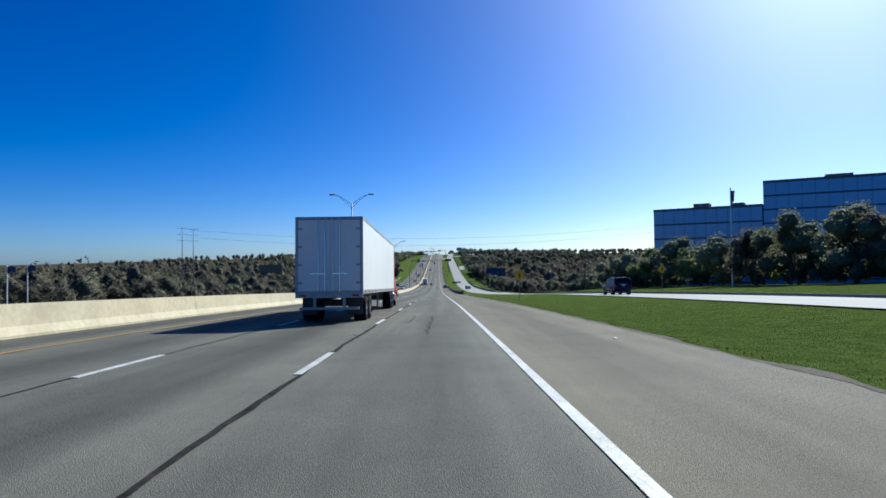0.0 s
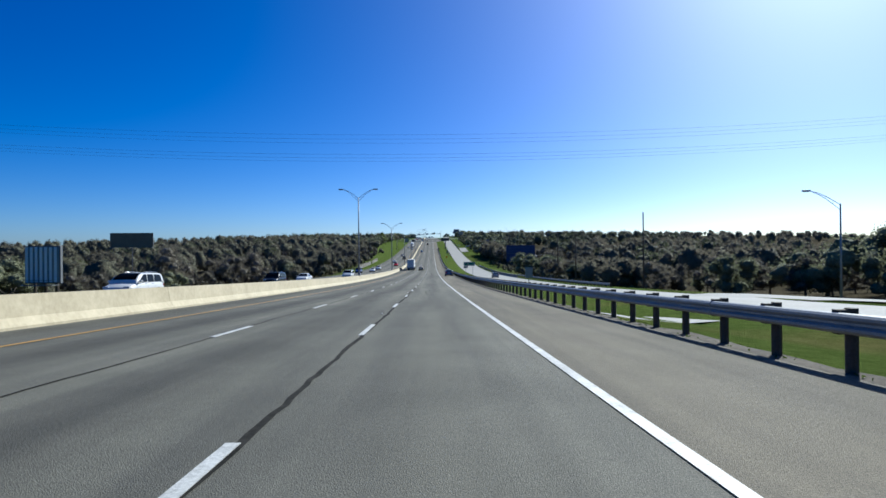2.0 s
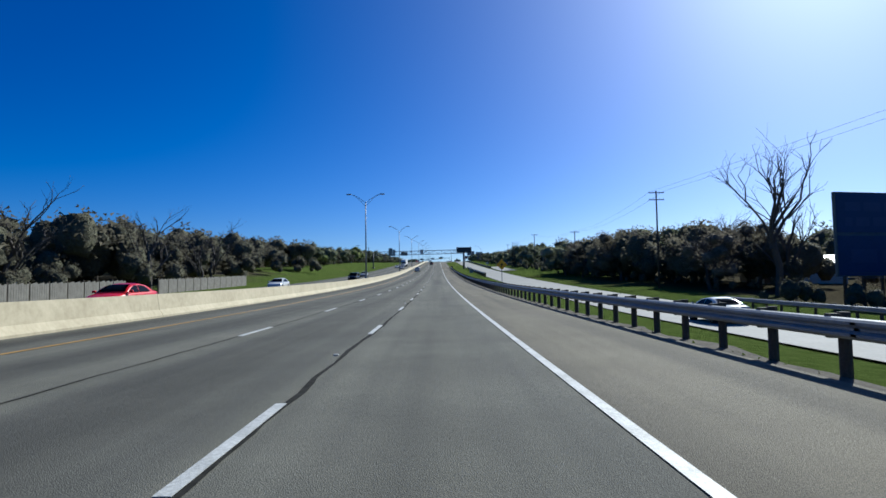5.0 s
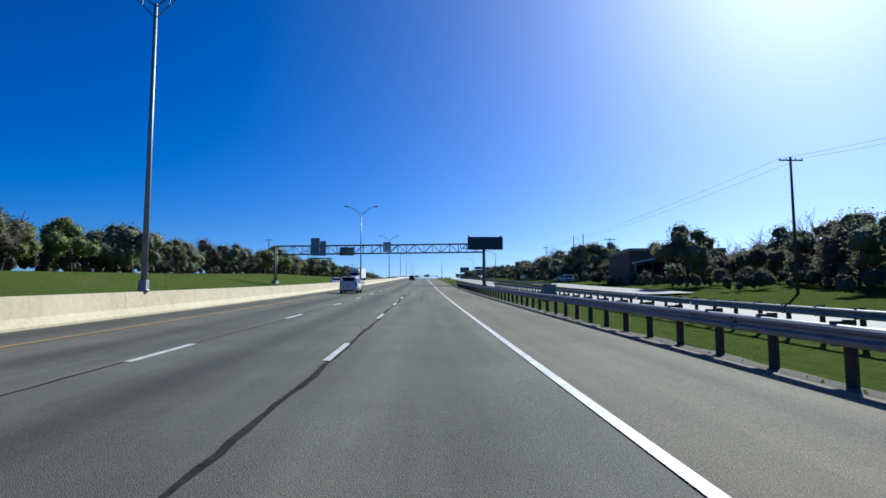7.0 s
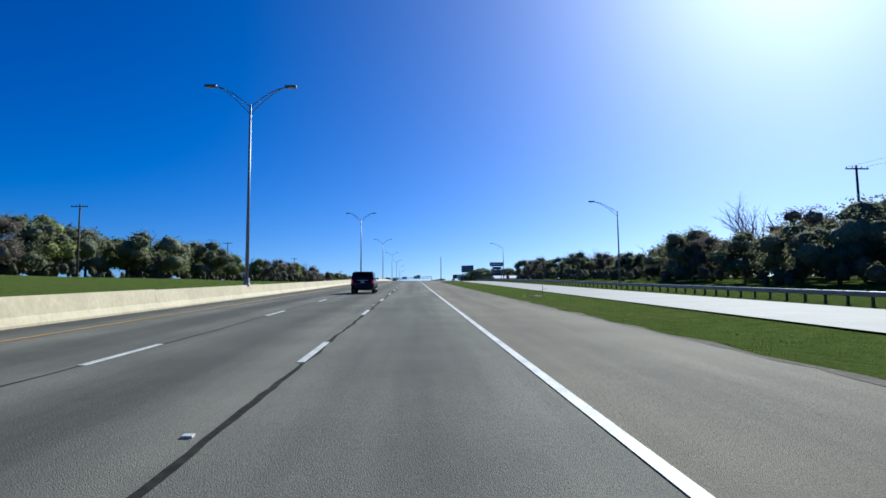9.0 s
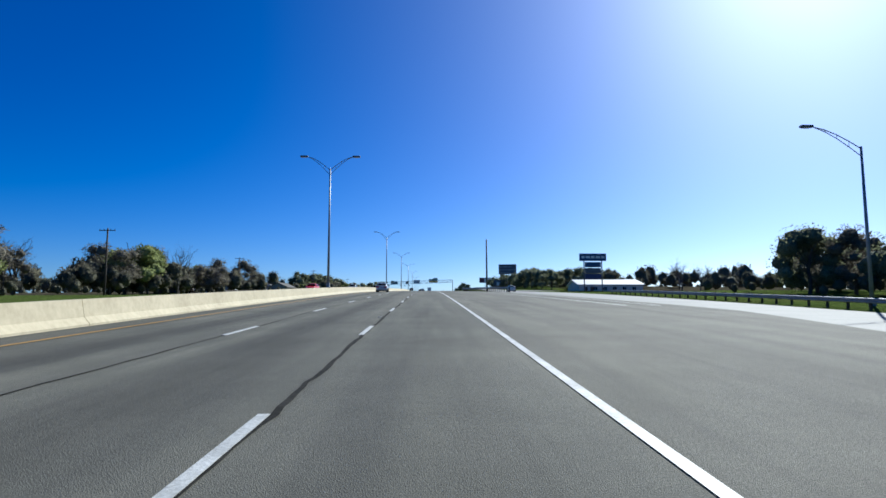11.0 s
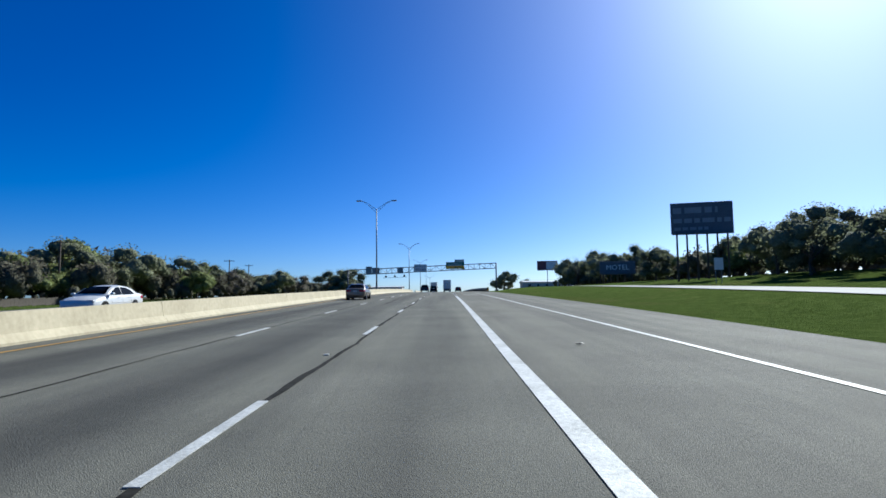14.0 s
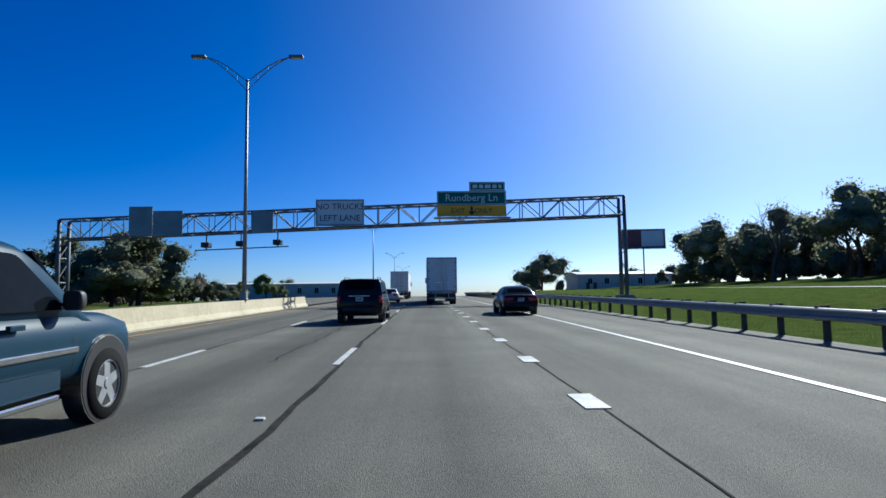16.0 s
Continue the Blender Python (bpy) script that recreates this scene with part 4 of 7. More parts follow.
MAROON = surface("maroon_print", (0.12, 0.03, 0.04), (0.22, 0.08, 0.09), 0.5, grain=4, blotch=0.3, bump=0)
b, f = billboard(52.0, 1412, 9.5, 4.2, 10.6, -8, MAROON, "red and white billboard on a single steel post", 1)
part("pale_panel", boxes((-0.5, 4.4, -0.045, -0.032, f + 0.3, f + 3.9)), SIGN_WHITE, b)
b, f = billboard(70, 880, 6.0, 3.6, 6.2, -4, MAROON, "small reddish sign above the trees", 2)
part("pale_panel", boxes((-2.7, 2.7, -0.045, -0.032, f + 0.2, f + 1.6)), SIGN_WHITE, b)

mall = thing("shop_sign", Matrix.Translation((46.2, 1053.7, ground_z(46.2, 1053.7))), "tall two-post shopping sign with blue panels", "shop sign")
lift = road_z(1053.7) - ground_z(46.2, 1053.7)
BLUE_PANEL = surface("blue_panel", (0.02, 0.05, 0.14), (0.04, 0.09, 0.22), 0.4, grain=6, blotch=0.6, bump=0)
part("header", boxes((-3.6, 3.6, -0.3, 0.3, lift + 8.1, lift + 10.1), bevel=0.05), BLUE_PANEL, mall)
bars(mall, -3.1, 3.1, lift + 8.6, lift + 9.6, 1, SIGN_WHITE, -0.31, 3)
for k in range(3):
    part("panel", boxes((-2.1, 2.1, -0.22, 0.22, lift + 3.2 + k * 1.6, lift + 4.6 + k * 1.6), bevel=0.03), (NAVY, GREY_PRINT, BLUE_PANEL)[k], mall)
for x in (-2.4, 2.4):
    part("post", tube(bmesh.new(), (x, 0, -0.5), (x, 0, lift + 8.2), 0.16, 0.16, 10), DULL_SHADED_STEEL, mall)

# ---- utility poles and wires ----


def utility_pole(x, y, h, label, arm=2.4, steel=False, cross=1):
    p = thing("utility_pole", on_ground(x, y), label, "utility pole", "roadside utility poles")
    part("pole", tube(bmesh.new(), (0, 0, -0.8), (0, 0, h), 0.17 if not steel else 0.3, 0.11, 9), DULL_SHADED_STEEL if steel else POLE_WOOD, p, smooth=True)
    for k in range(cross):
        z = h - 0.35 - k * (1.1 if not steel else 2.6)
        part("crossarm", boxes((-arm / 2, arm / 2, -0.14, -0.02, z - 0.06, z + 0.06)), DULL_SHADED_STEEL if steel else POLE_WOOD, p)
        for u in (-0.46, -0.2, 0.2, 0.46):
            part("insulator", tube(bmesh.new(), (arm * u, -0.08, z + 0.06), (arm * u, -0.08, z + 0.24), 0.035, 0.05, 6), DULL_SHADED_STEEL, p)
    return p


ROW_R = [(34, 316.4, 13.0, 1), (35.6, 304.2, 12.0, 1), (40, 272, 14.5, 0), (36.1, 511.4, 15.2, 2), (38, 640, 13.5, 1), (42.8, 743.4, 12.4, 0), (42.3, 732, 12.2, 0), (47.0, 800, 11.6, 1), (38, 575, 12, 1)]
for x, y, h, c in ROW_R:
    utility_pole(x, y, h, "weathered timber utility pole with crossarm" if c else "bare weathered timber pole", cross=c)
cans = utility_pole(46.0, 722.0, 10.2, "timber utility pole carrying two grey transformer cans", 2.9)
for dx in (-0.45, 0.45):
    part("transformer", tube(bmesh.new(), (dx, -0.1, 7.9), (dx, -0.1, 9.0), 0.3, 0.3, 14), DULL_SHADED_STEEL, cans, "grey transformer can", True)
    part("brace", tubes([((0, -0.08, 8.9), (dx * 2.4, -0.08, 9.75))], 0.035), POLE_WOOD, cans)
for x, y, h in ((-44, 760, 10.5), (-46, 830, 10.5), (-48, 905, 10.5), (-46, 985, 10), (-50, 1060, 10), (-47, 1150, 9.5), (-52, 1210, 9), (-48, 1265, 9), (-55, 1300, 9.5), (-44, 40, 9.5), (-60, 150, 9)):
    utility_pole(x, y, h, "timber utility pole behind the oncoming carriageway")
for x, y in ((-108.5, 257.7), (-105.4, 261.9)):
    utility_pole(x, y, 33.0, "tall steel transmission pole with short arms", 4.6, True, 3)
utility_pole(112, 262, 33.0, "tall steel transmission pole with short arms", 4.6, True, 3)
mono = thing("tall_pole", on_ground(15.9, 1037), "tall plain rust-brown steel pole beside the ramp", "pole")
part("pole", tube(bmesh.new(), (0, 0, -1), (0, 0, 12.95), 0.24, 0.16, 12), surface("rusty_steel", (0.1, 0.09, 0.08), (0.19, 0.17, 0.15), 0.7, 0.3, 10, 0.8, 0.1), mono, smooth=True)
part("base_plate", boxes((-0.4, 0.4, -0.4, 0.4, -0.3, 0.14), bevel=0.03), DULL_SHADED_STEEL, mono)


def wire(name, a, b, sag, label, r=0.018, group=""):
    cu = bpy.data.curves.new(name, "CURVE")
    cu.dimensions, cu.bevel_depth, cu.bevel_resolution = "3D", r, 1
    sp = cu.splines.new("POLY")
    n = 24
    sp.points.add(n)
    for i in range(n + 1):
        u = i / n
        sp.points[i].co = (*(Vector(a).lerp(Vector(b), u) - Vector((0, 0, sag * 4 * u * (1 - u)))), 1)
    cu.materials.append(SIGN_BLACK)
    ob = new(name, cu)
    return tagged(ob, label, "power line", group)


for k in range(6):
    dy, dz = (-1.2, 0, 1.2)[k % 3] * 3, -3.0 * (k // 3)
    wire("power_line", (-106, 259 + dy, ground_z(-106, 259) + 32 + dz), (112, 262 + dy, ground_z(112, 262) + 32 + dz), 5.5, "thin black overhead power line across the motorway", 0.012, "overhead power lines")
for (xa, ya, ha, _), (xb, yb, hb, _) in ((ROW_R[0], ROW_R[3]), (ROW_R[3], ROW_R[8]), (ROW_R[8], ROW_R[4]), (ROW_R[4], ROW_R[7])):
    for d in (-1.0, 1.0):
        wire("power_line", (xa + d, ya, ground_z(xa, ya) + ha - 0.15), (xb + d, yb, ground_z(xb, yb) + hb - 0.15), 1.2, "thin black overhead line between timber poles", 0.012, "roadside lines")

# ---- buildings ----


def office(x, y, turn, w, d, top, label, storeys, name="office_building"):
    """A glass office block: curtain wall of panes in a thin frame, flat roof with parapet and plant."""
    base = ground_z(x, y) - 1.0
    h = road_z(y) + top - base
    o = thing(name, Matrix.Translation((x, y, base)) @ pose(0, 0, 0, 0, 0, turn), label, "office building", "glass office blocks")
    part("core", boxes((0.1, w - 0.1, 0.1, d - 0.1, 0, h - 0.3)), surface("office_core", (0.05, 0.06, 0.08), (0.08, 0.09, 0.11), 0.6, grain=3, blotch=0.2, bump=0), o)
    part("parapet", boxes((0, w, 0, 0.4, h - 0.3, h + 0.5), (0, 0.4, 0.4, d, h - 0.3, h + 0.5), (w - 0.4, w, 0.4, d, h - 0.3, h + 0.5), (0.4, w - 0.4, d - 0.4, d, h - 0.3, h + 0.5)), GREY_PRINT, o)
    part("roof", boxes((0.4, w - 0.4, 0.4, d - 0.4, h - 0.3, h)), DARK_CONCRETE, o)
    part("roof_plant", boxes((w * 0.35, w * 0.5, d * 0.3, d * 0.5, h, h + 2.2), (w * 0.7, w * 0.82, d * 0.3, d * 0.5, h, h + 1.8), bevel=0.05), DULL_SHADED_STEEL, o)
    cols = max(4, round(w / 3.2))
    sh = h / storeys
    pane = None
    for r in range(storeys):
        for c in range(cols):
            q = new("pane", pane) if pane else part("pane", boxes((0.06, w / cols - 0.06, 0.0, 0.05, 0.06, sh - 0.5)), PALE_GLASS, o)
            pane = q.data
            q.parent = o
            q.matrix_basis = Matrix.Translation((w * c / cols, 0.03, r * sh + 0.25))
        part("spandrel", boxes((0, w, 0.02, 0.09, r * sh - 0.25, r * sh + 0.28)), surface("spandrel_glass", (0.03, 0.05, 0.09), (0.05, 0.075, 0.12), 0.2, grain=3, blotch=0.2, bump=0) if r == 0 else bpy.data.materials["spandrel_glass"], o)
    side = None
    rows = max(3, round(d / 3.2))
    for r in range(storeys):
        for c in range(rows):
            q = new("pane", side) if side else part("pane", boxes((0.0, 0.05, 0.06, d / rows - 0.06, 0.06, sh - 0.5)), PALE_GLASS, o)
            side = q.data
            q.parent = o
            q.matrix_basis = Matrix.Translation((0.03, d * c / rows, r * sh + 0.25))
    return o


office(71.9, 189.7, -34, 31, 22, 25.3, "low wing of a blue glass office building", 6)
office(98.5, 173.5, -30, 46, 30, 31.5, "tall wing of a blue glass office building", 8)

ROOF_WHITE = surface("white_metal_roof", (0.6, 0.6, 0.6), (0.8, 0.8, 0.79), 0.5, 0.0, 3, 0.2, 0.05)
TAN_WALL = surface("tan_wall", (0.34, 0.27, 0.19), (0.48, 0.39, 0.28), 0.85, grain=8, blotch=0.5, bump=0.1)
PALE_WALL = surface("pale_wall", (0.5, 0.49, 0.46), (0.68, 0.66, 0.62), 0.8, grain=8, blotch=0.5, bump=0.1)
BROWN_WALL = surface("brown_wall", (0.1, 0.065, 0.045), (0.18, 0.12, 0.085), 0.85, grain=8, blotch=0.5, bump=0.1)
SHINGLE = surface("roof_shingles", (0.07, 0.065, 0.06), (0.14, 0.13, 0.12), 0.9, grain=10, blotch=0.8, bump=0.4)


def shed(x, y, turn, w, d, h, rise, wall, roof, label, name="house", windows=3, doors=1, category="house", group=""):
    """A gabled building: walls, two roof slopes with eaves, windows with frames, a door."""
    base = min(ground_z(x, y), ground_z(x + w * 0.5, y))
    o = thing(name, Matrix.Translation((x, y, base - 0.2)) @ pose(0, 0, 0, 0, 0, turn), label, category, group)
    bm = bmesh.new()
    prism(bm, [(0, 0), (d, 0), (d, h), (d / 2, h + rise), (0, h)], "x", 0, w)
    part("wall", bm, wall, o)
    for s in (0, 1):
        bm = bmesh.new()
        a = (-0.5, h - 0.5 * rise / (d / 2)) if s == 0 else (d + 0.5, h - 0.5 * rise / (d / 2))
        prism(bm, [a, (d / 2, h + rise + 0.02), (d / 2, h + rise + 0.2), (a[0], a[1] + 0.18)], "x", -0.5, w + 0.5)
        part("roof", bm, roof, o)
    for k in range(windows):
        cx = w * (k + 0.7) / (windows + 0.6)
        win = part("window", boxes((cx - 0.7, cx + 0.7, -0.05, 0.02, h * 0.38, h * 0.8)), SIGN_WHITE, o)
        for a, b in ((cx - 0.6, cx - 0.04), (cx + 0.04, cx + 0.6)):
            part("pane", boxes((a, b, -0.06, -0.052, h * 0.41, h * 0.77)), GLASS, win)
    for k in range(doors):
        cx = w * 0.08 + k * 2
        part("door", boxes((cx, cx + 1.0, -0.06, 0.02, 0.2, 2.25)), BROWN_WALL, o)
    return o


shed(49, 1080, -2, 20, 17, 2.9, 1.8, PALE_WALL, ROOF_WHITE, "pale warehouse with a bright white metal roof", "warehouse", 6, 2, "warehouse")
shed(44, 1440, 0, 26, 14, 4.4, 0.8, PALE_WALL, ROOF_WHITE, "long pale low commercial building", "shop_building", 5, 2, "shop")
shed(70, 1360, -4, 36, 14, 3.8, 1.6, BROWN_WALL, SHINGLE, "long low brown motel building under trees", "motel", 9, 3, "motel")
shed(56, 520, -10, 14, 9, 3.2, 1.6, PALE_WALL, ROOF_WHITE, "pale house with a light roof behind trees", "house", 3)
shed(74, 462, -20, 12, 8, 2.8, 1.2, BROWN_WALL, SHINGLE, "brown shed below the road among scrub", "house", 2)
for x, y, t, w, wall, lab in ((-62, 1090, 6, 11, PALE_WALL, "white gabled house behind a fence"), (-69, 1163, 12, 13, PALE_WALL, "white gabled house with a grey roof"), (-58, 1150, -8, 10, TAN_WALL, "small tan house with a grey roof"),
                              (-76, 1201, 4, 12, PALE_WALL, "white gabled house with a grey roof"), (-64, 1060, 10, 12, BROWN_WALL, "small brown house with a grey roof"), (-60, 1235, -4, 12, PALE_WALL, "white gabled house with a grey roof"),
                              (-76, 455, 8, 12, TAN_WALL, "tan house below the road")):
    shed(x, y, t + 90, w, 8, 2.7, 1.8, wall, SHINGLE, lab, "house", 3, 1, "house", "houses along the far side")
shed(-62, 1465, 0, 40, 18, 5, 0.6, PALE_WALL, ROOF_WHITE, "long white low commercial building", "shop_building", 7, 2, "shop")



def low_office(x, y, turn, w, d, h):
    """A flat-roofed brick office: parapet, dark glazed front under a leaning canopy, narrow windows, roof plant."""
    o = thing("low_office", Matrix.Translation((x, y, ground_z(x + 6, y) - 0.3)) @ pose(0, 0, 0, 0, 0, turn), "flat-roofed brown office with a dark glazed front", "office building")
    part("wall", boxes((0, w, 0, d, 0, h)), BROWN_WALL, o)
    part("parapet", boxes((-0.15, w + 0.15, -0.15, 0.25, h, h + 0.5), (-0.15, 0.25, 0.25, d, h, h + 0.5), (w - 0.25, w + 0.15, 0.25, d, h, h + 0.5)), TAN_WALL, o)
    part("roof_plant", boxes((w * 0.55, w * 0.55 + 2.6, 3, 6, h, h + 2.0), bevel=0.05), DULL_SHADED_STEEL, o)
    for k in range(5):
        part("window", boxes((1.0 + 1.7 * k, 2.5 + 1.7 * k, -0.06, 0.02, 0.6, 3.4 + 0.35 * k)), GLASS, o, "dark tinted shop glass")
        part("mullion", boxes((2.55 + 1.7 * k, 2.65 + 1.7 * k, -0.1, 0.02, 0.3, 3.6 + 0.35 * k)), DULL_SHADED_STEEL, o)
    bm = bmesh.new()
    prism(bm, [(0.4, 3.7), (10.2, 5.6), (10.2, 5.95), (0.4, 4.05)], "y", -1.6, -0.02)
    part("canopy", bm, PALE_WALL, o, "leaning pale canopy over the glass")
    for cx in (0.7, 9.8):
        part("column", boxes((cx - 0.15, cx + 0.15, -1.5, -1.2, 0, 3.75 + 1.9 * (cx - 0.4) / 9.8)), TAN_WALL, o)
    for k in range(4):
        cx = 11.6 + 1.8 * k
        win = part("window", boxes((cx, cx + 0.9, -0.05, 0.02, 1.2, h - 1.2)), DULL_SHADED_STEEL, o)
        part("pane", boxes((cx + 0.08, cx + 0.82, -0.062, -0.052, 1.3, h - 1.3)), GLASS, win)
    return o


low_office(41.0, 695, -4, 18, 16, 6.2)
strip("parking_lot", [(52, 1046), (52, 1079.5)], [50, 50], CONCRETE_ROAD, 0.3, "pale concrete forecourt before the warehouse", "pavement")
strip("forecourt", [(29.5, 650), (30.0, 690), (31, 728)], [6, 6, 7], CONCRETE_ROAD, 0.25, "pale concrete forecourt beside the frontage road", "pavement")

# pale timber fence close behind the oncoming carriageway
close_fence = thing("fence", Matrix(), "pale weathered timber fence before dark winter trees", "fence")
OLD_BOARD = surface("silvered_boards", (0.12, 0.11, 0.095), (0.3, 0.28, 0.24), 0.9, grain=18, blotch=2, bump=0.3)
stake_m = panel_m = None
for y in steps(426, 520, 2.4)[:-1]:
    if noise.noise((y * 0.09, 3, 1)) > 0.28:
        continue
    o = new("post", stake_m) if stake_m else part("post", boxes((-0.06, 0.06, -0.06, 0.06, -0.5, 1.8)), TIMBER)
    stake_m, o.parent, o.matrix_basis = o.data, close_fence, on_ground(-30.5, y)
    o = new("board", panel_m) if panel_m else part("board", boxes(*[(0.07, 0.1, 0.08 + 0.28 * k, 0.34 + 0.28 * k, -0.1, 1.66 + 0.05 * (k % 3)) for k in range(8)]), OLD_BOARD)
    panel_m, o.parent, o.matrix_basis = o.data, close_fence, on_ground(-30.5, y)

flag = thing("flagpole", on_ground(48.2, 92), "tall slim flagpole with a hanging flag", "flagpole")
part("pole", tube(bmesh.new(), (0, 0, -0.3), (0, 0, 15.2), 0.12, 0.07, 8), SIGN_WHITE, flag)
bm = bmesh.new()
for k in range(5):
    tube(bm, (0.1 + 0.13 * k, 0.05 * math.sin(k * 2), 14.9), (0.06 + 0.09 * k, 0.04 * math.cos(k), 12.8 + 0.1 * k), 0.07, 0.09, 6)
part("flag", bm, MAROON, flag)
part("ball", tube(bmesh.new(), (0, 0, 15.2), (0, 0, 15.4), 0.1, 0.05, 8), CHROME, flag)
for x, y, h in ((-46, 70, 7.9), (-46.5, 67.4, 7.7), (-47, 64.8, 7.4), (-47, 62.5, 7.4)):
    f2 = thing("flagpole", on_ground(x, y), "slim flagpole with a small dark flag", "flagpole")
    part("pole", tube(bmesh.new(), (0, 0, -0.3), (0, 0, h), 0.09, 0.06, 8), SIGN_WHITE, f2)
    bm = bmesh.new()
    prism(bm, [(0.05, h - 1.0), (0.5, h - 0.75), (1.0, h - 0.95), (1.0, h - 0.25), (0.5, h - 0.1), (0.05, h - 0.25)], "y", -0.02, 0.02)
    part("flag", bm, NAVY, f2)

# timber fence behind the oncoming carriageway
fence = thing("fence", Matrix(), "low weathered timber fence beyond the oncoming carriageway", "fence")
post_m = board_m = None
for y in steps(1040, 1210, 2.4)[:-1]:
    x = -47 - 0.4 * noise.noise((y * 0.05, 0, 0))
    o = new("post", post_m) if post_m else part("post", boxes((-0.06, 0.06, -0.06, 0.06, -0.4, 1.02)), TIMBER)
    post_m, o.parent, o.matrix_basis = o.data, fence, on_ground(x, y)
    for k in range(4):
        o = new("board", board_m) if board_m else part("board", boxes((0.07, 0.1, 0.01, 0.59, 0.08, 0.96)), TIMBER)
        board_m, o.parent = o.data, fence
        o.matrix_basis = on_ground(x, y) @ Matrix.Translation((0, 0.6 * k, 0.04 * (k % 3)))

# ---- small roadside things ----
cabinet = thing("utility_cabinet", on_ground(14.4, 643), "pale grey-green roadside utility cabinet", "utility cabinet")
CABINET_GREEN = surface("cabinet_paint", (0.2, 0.25, 0.22), (0.3, 0.34, 0.3), 0.5, 0.1, 12, 0.9, 0.05)
part("body", boxes((-0.65, 0.65, -0.4, 0.4, 0.0, 1.55), bevel=0.03), CABINET_GREEN, cabinet)
part("plinth", boxes((-0.75, 0.75, -0.5, 0.5, -0.4, 0.06)), DARK_CONCRETE, cabinet)
for s_ in (-1, 1):
    part("door", boxes((*sorted((s_ * 0.02, s_ * 0.6)), -0.43, -0.402, 0.12, 1.45), bevel=0.008), CABINET_GREEN, cabinet)
    part("handle", boxes((*sorted((s_ * 0.06, s_ * 0.1)), -0.46, -0.43, 0.7, 0.9)), BLACK, cabinet)
part("cap", boxes((-0.7, 0.7, -0.46, 0.46, 1.55, 1.62), bevel=0.02), SIGN_BACK, cabinet)

# washed-out rubble on the verge with a bent stake beside it
heap = random.Random(12)
rubble = thing("rubble_patch", on_ground(13.6, 801, 20, -0.05), "pale sandy rubble washed out on the grass verge", "rubble")
bm = bmesh.new()
s = bmesh.ops.create_icosphere(bm, subdivisions=3, radius=1.0)
for v in s["verts"]:
    k = 1.0 + 0.45 * noise.noise(v.co * 1.7 + Vector((3, 1, 0)))
    v.co = Vector((v.co.x * 0.9 * k, v.co.y * 1.5 * k, v.co.z * 0.13 + 0.05 * noise.noise(v.co * 4) + 0.01))
part("bed", bm, SAND, rubble, smooth=True)
for k in range(22):
    bm = bmesh.new()
    s = bmesh.ops.create_icosphere(bm, subdivisions=1, radius=heap.uniform(0.04, 0.13))
    for v in s["verts"]:
        v.co *= heap.uniform(0.6, 1.2)
        v.co.z *= 0.6
    a, q = heap.uniform(0, 6.28), heap.uniform(0, 1) ** 0.5
    o = part("stone", bm, SAND if k % 7 else DARK_CONCRETE, rubble)
    o.matrix_basis = Matrix.Translation((0.8 * q * math.cos(a), 1.3 * q * math.sin(a), 0.13))
stake = thing("survey_stake", on_ground(15.2, 803.5), "thin dark stake with a crossed wire on the verge", "stake")
part("stake", tube(bmesh.new(), (0, 0, -0.2), (0.03, 0, 1.0), 0.025, 0.02, 6), BLACK, stake)
part("wire_arm", tube(bmesh.new(), (-0.75, 0, 0.28), (0.6, 0, 0.72), 0.015, 0.012, 5), BLACK, stake)

# dirt under the guard rails, and bits of litter
for a, b, x0 in ((139, 334, 7.3), (394, 716, 7.3), (1258, 1420, 11.0)):
    ys = steps(a, b, 0.9)
    sheet("gravel_strip", lambda y: [x0 - 0.12 + 0.22 * noise.noise((y * 0.6, x0, 2)), x0 + 0.4, x0 + 0.75 + 0.5 * noise.noise((y * 0.5, x0, 8))], ys, lambda x, y: max(ground_z(x, y), road_z(y) - 0.1) + 0.012 + 0.012 * noise.noise((x * 5, y * 3, 1)), DIRT, road, "dirty gravel along the edge")
for a, b, x0 in ((-60, 139, 7.9), (716, 880, 7.9)):
    ys = steps(a, b, 0.7)
    sheet("gravel_strip", lambda y: [x0 - 0.06 + 0.2 * noise.noise((y * 0.9, x0, 2)), x0 + 0.12 + 0.34 * noise.noise((y * 0.5, x0, 8))], ys, lambda x, y: road_z(y) + 0.006, DIRT, road, "dirty gravel along the edge")
scrap = random.Random(31)
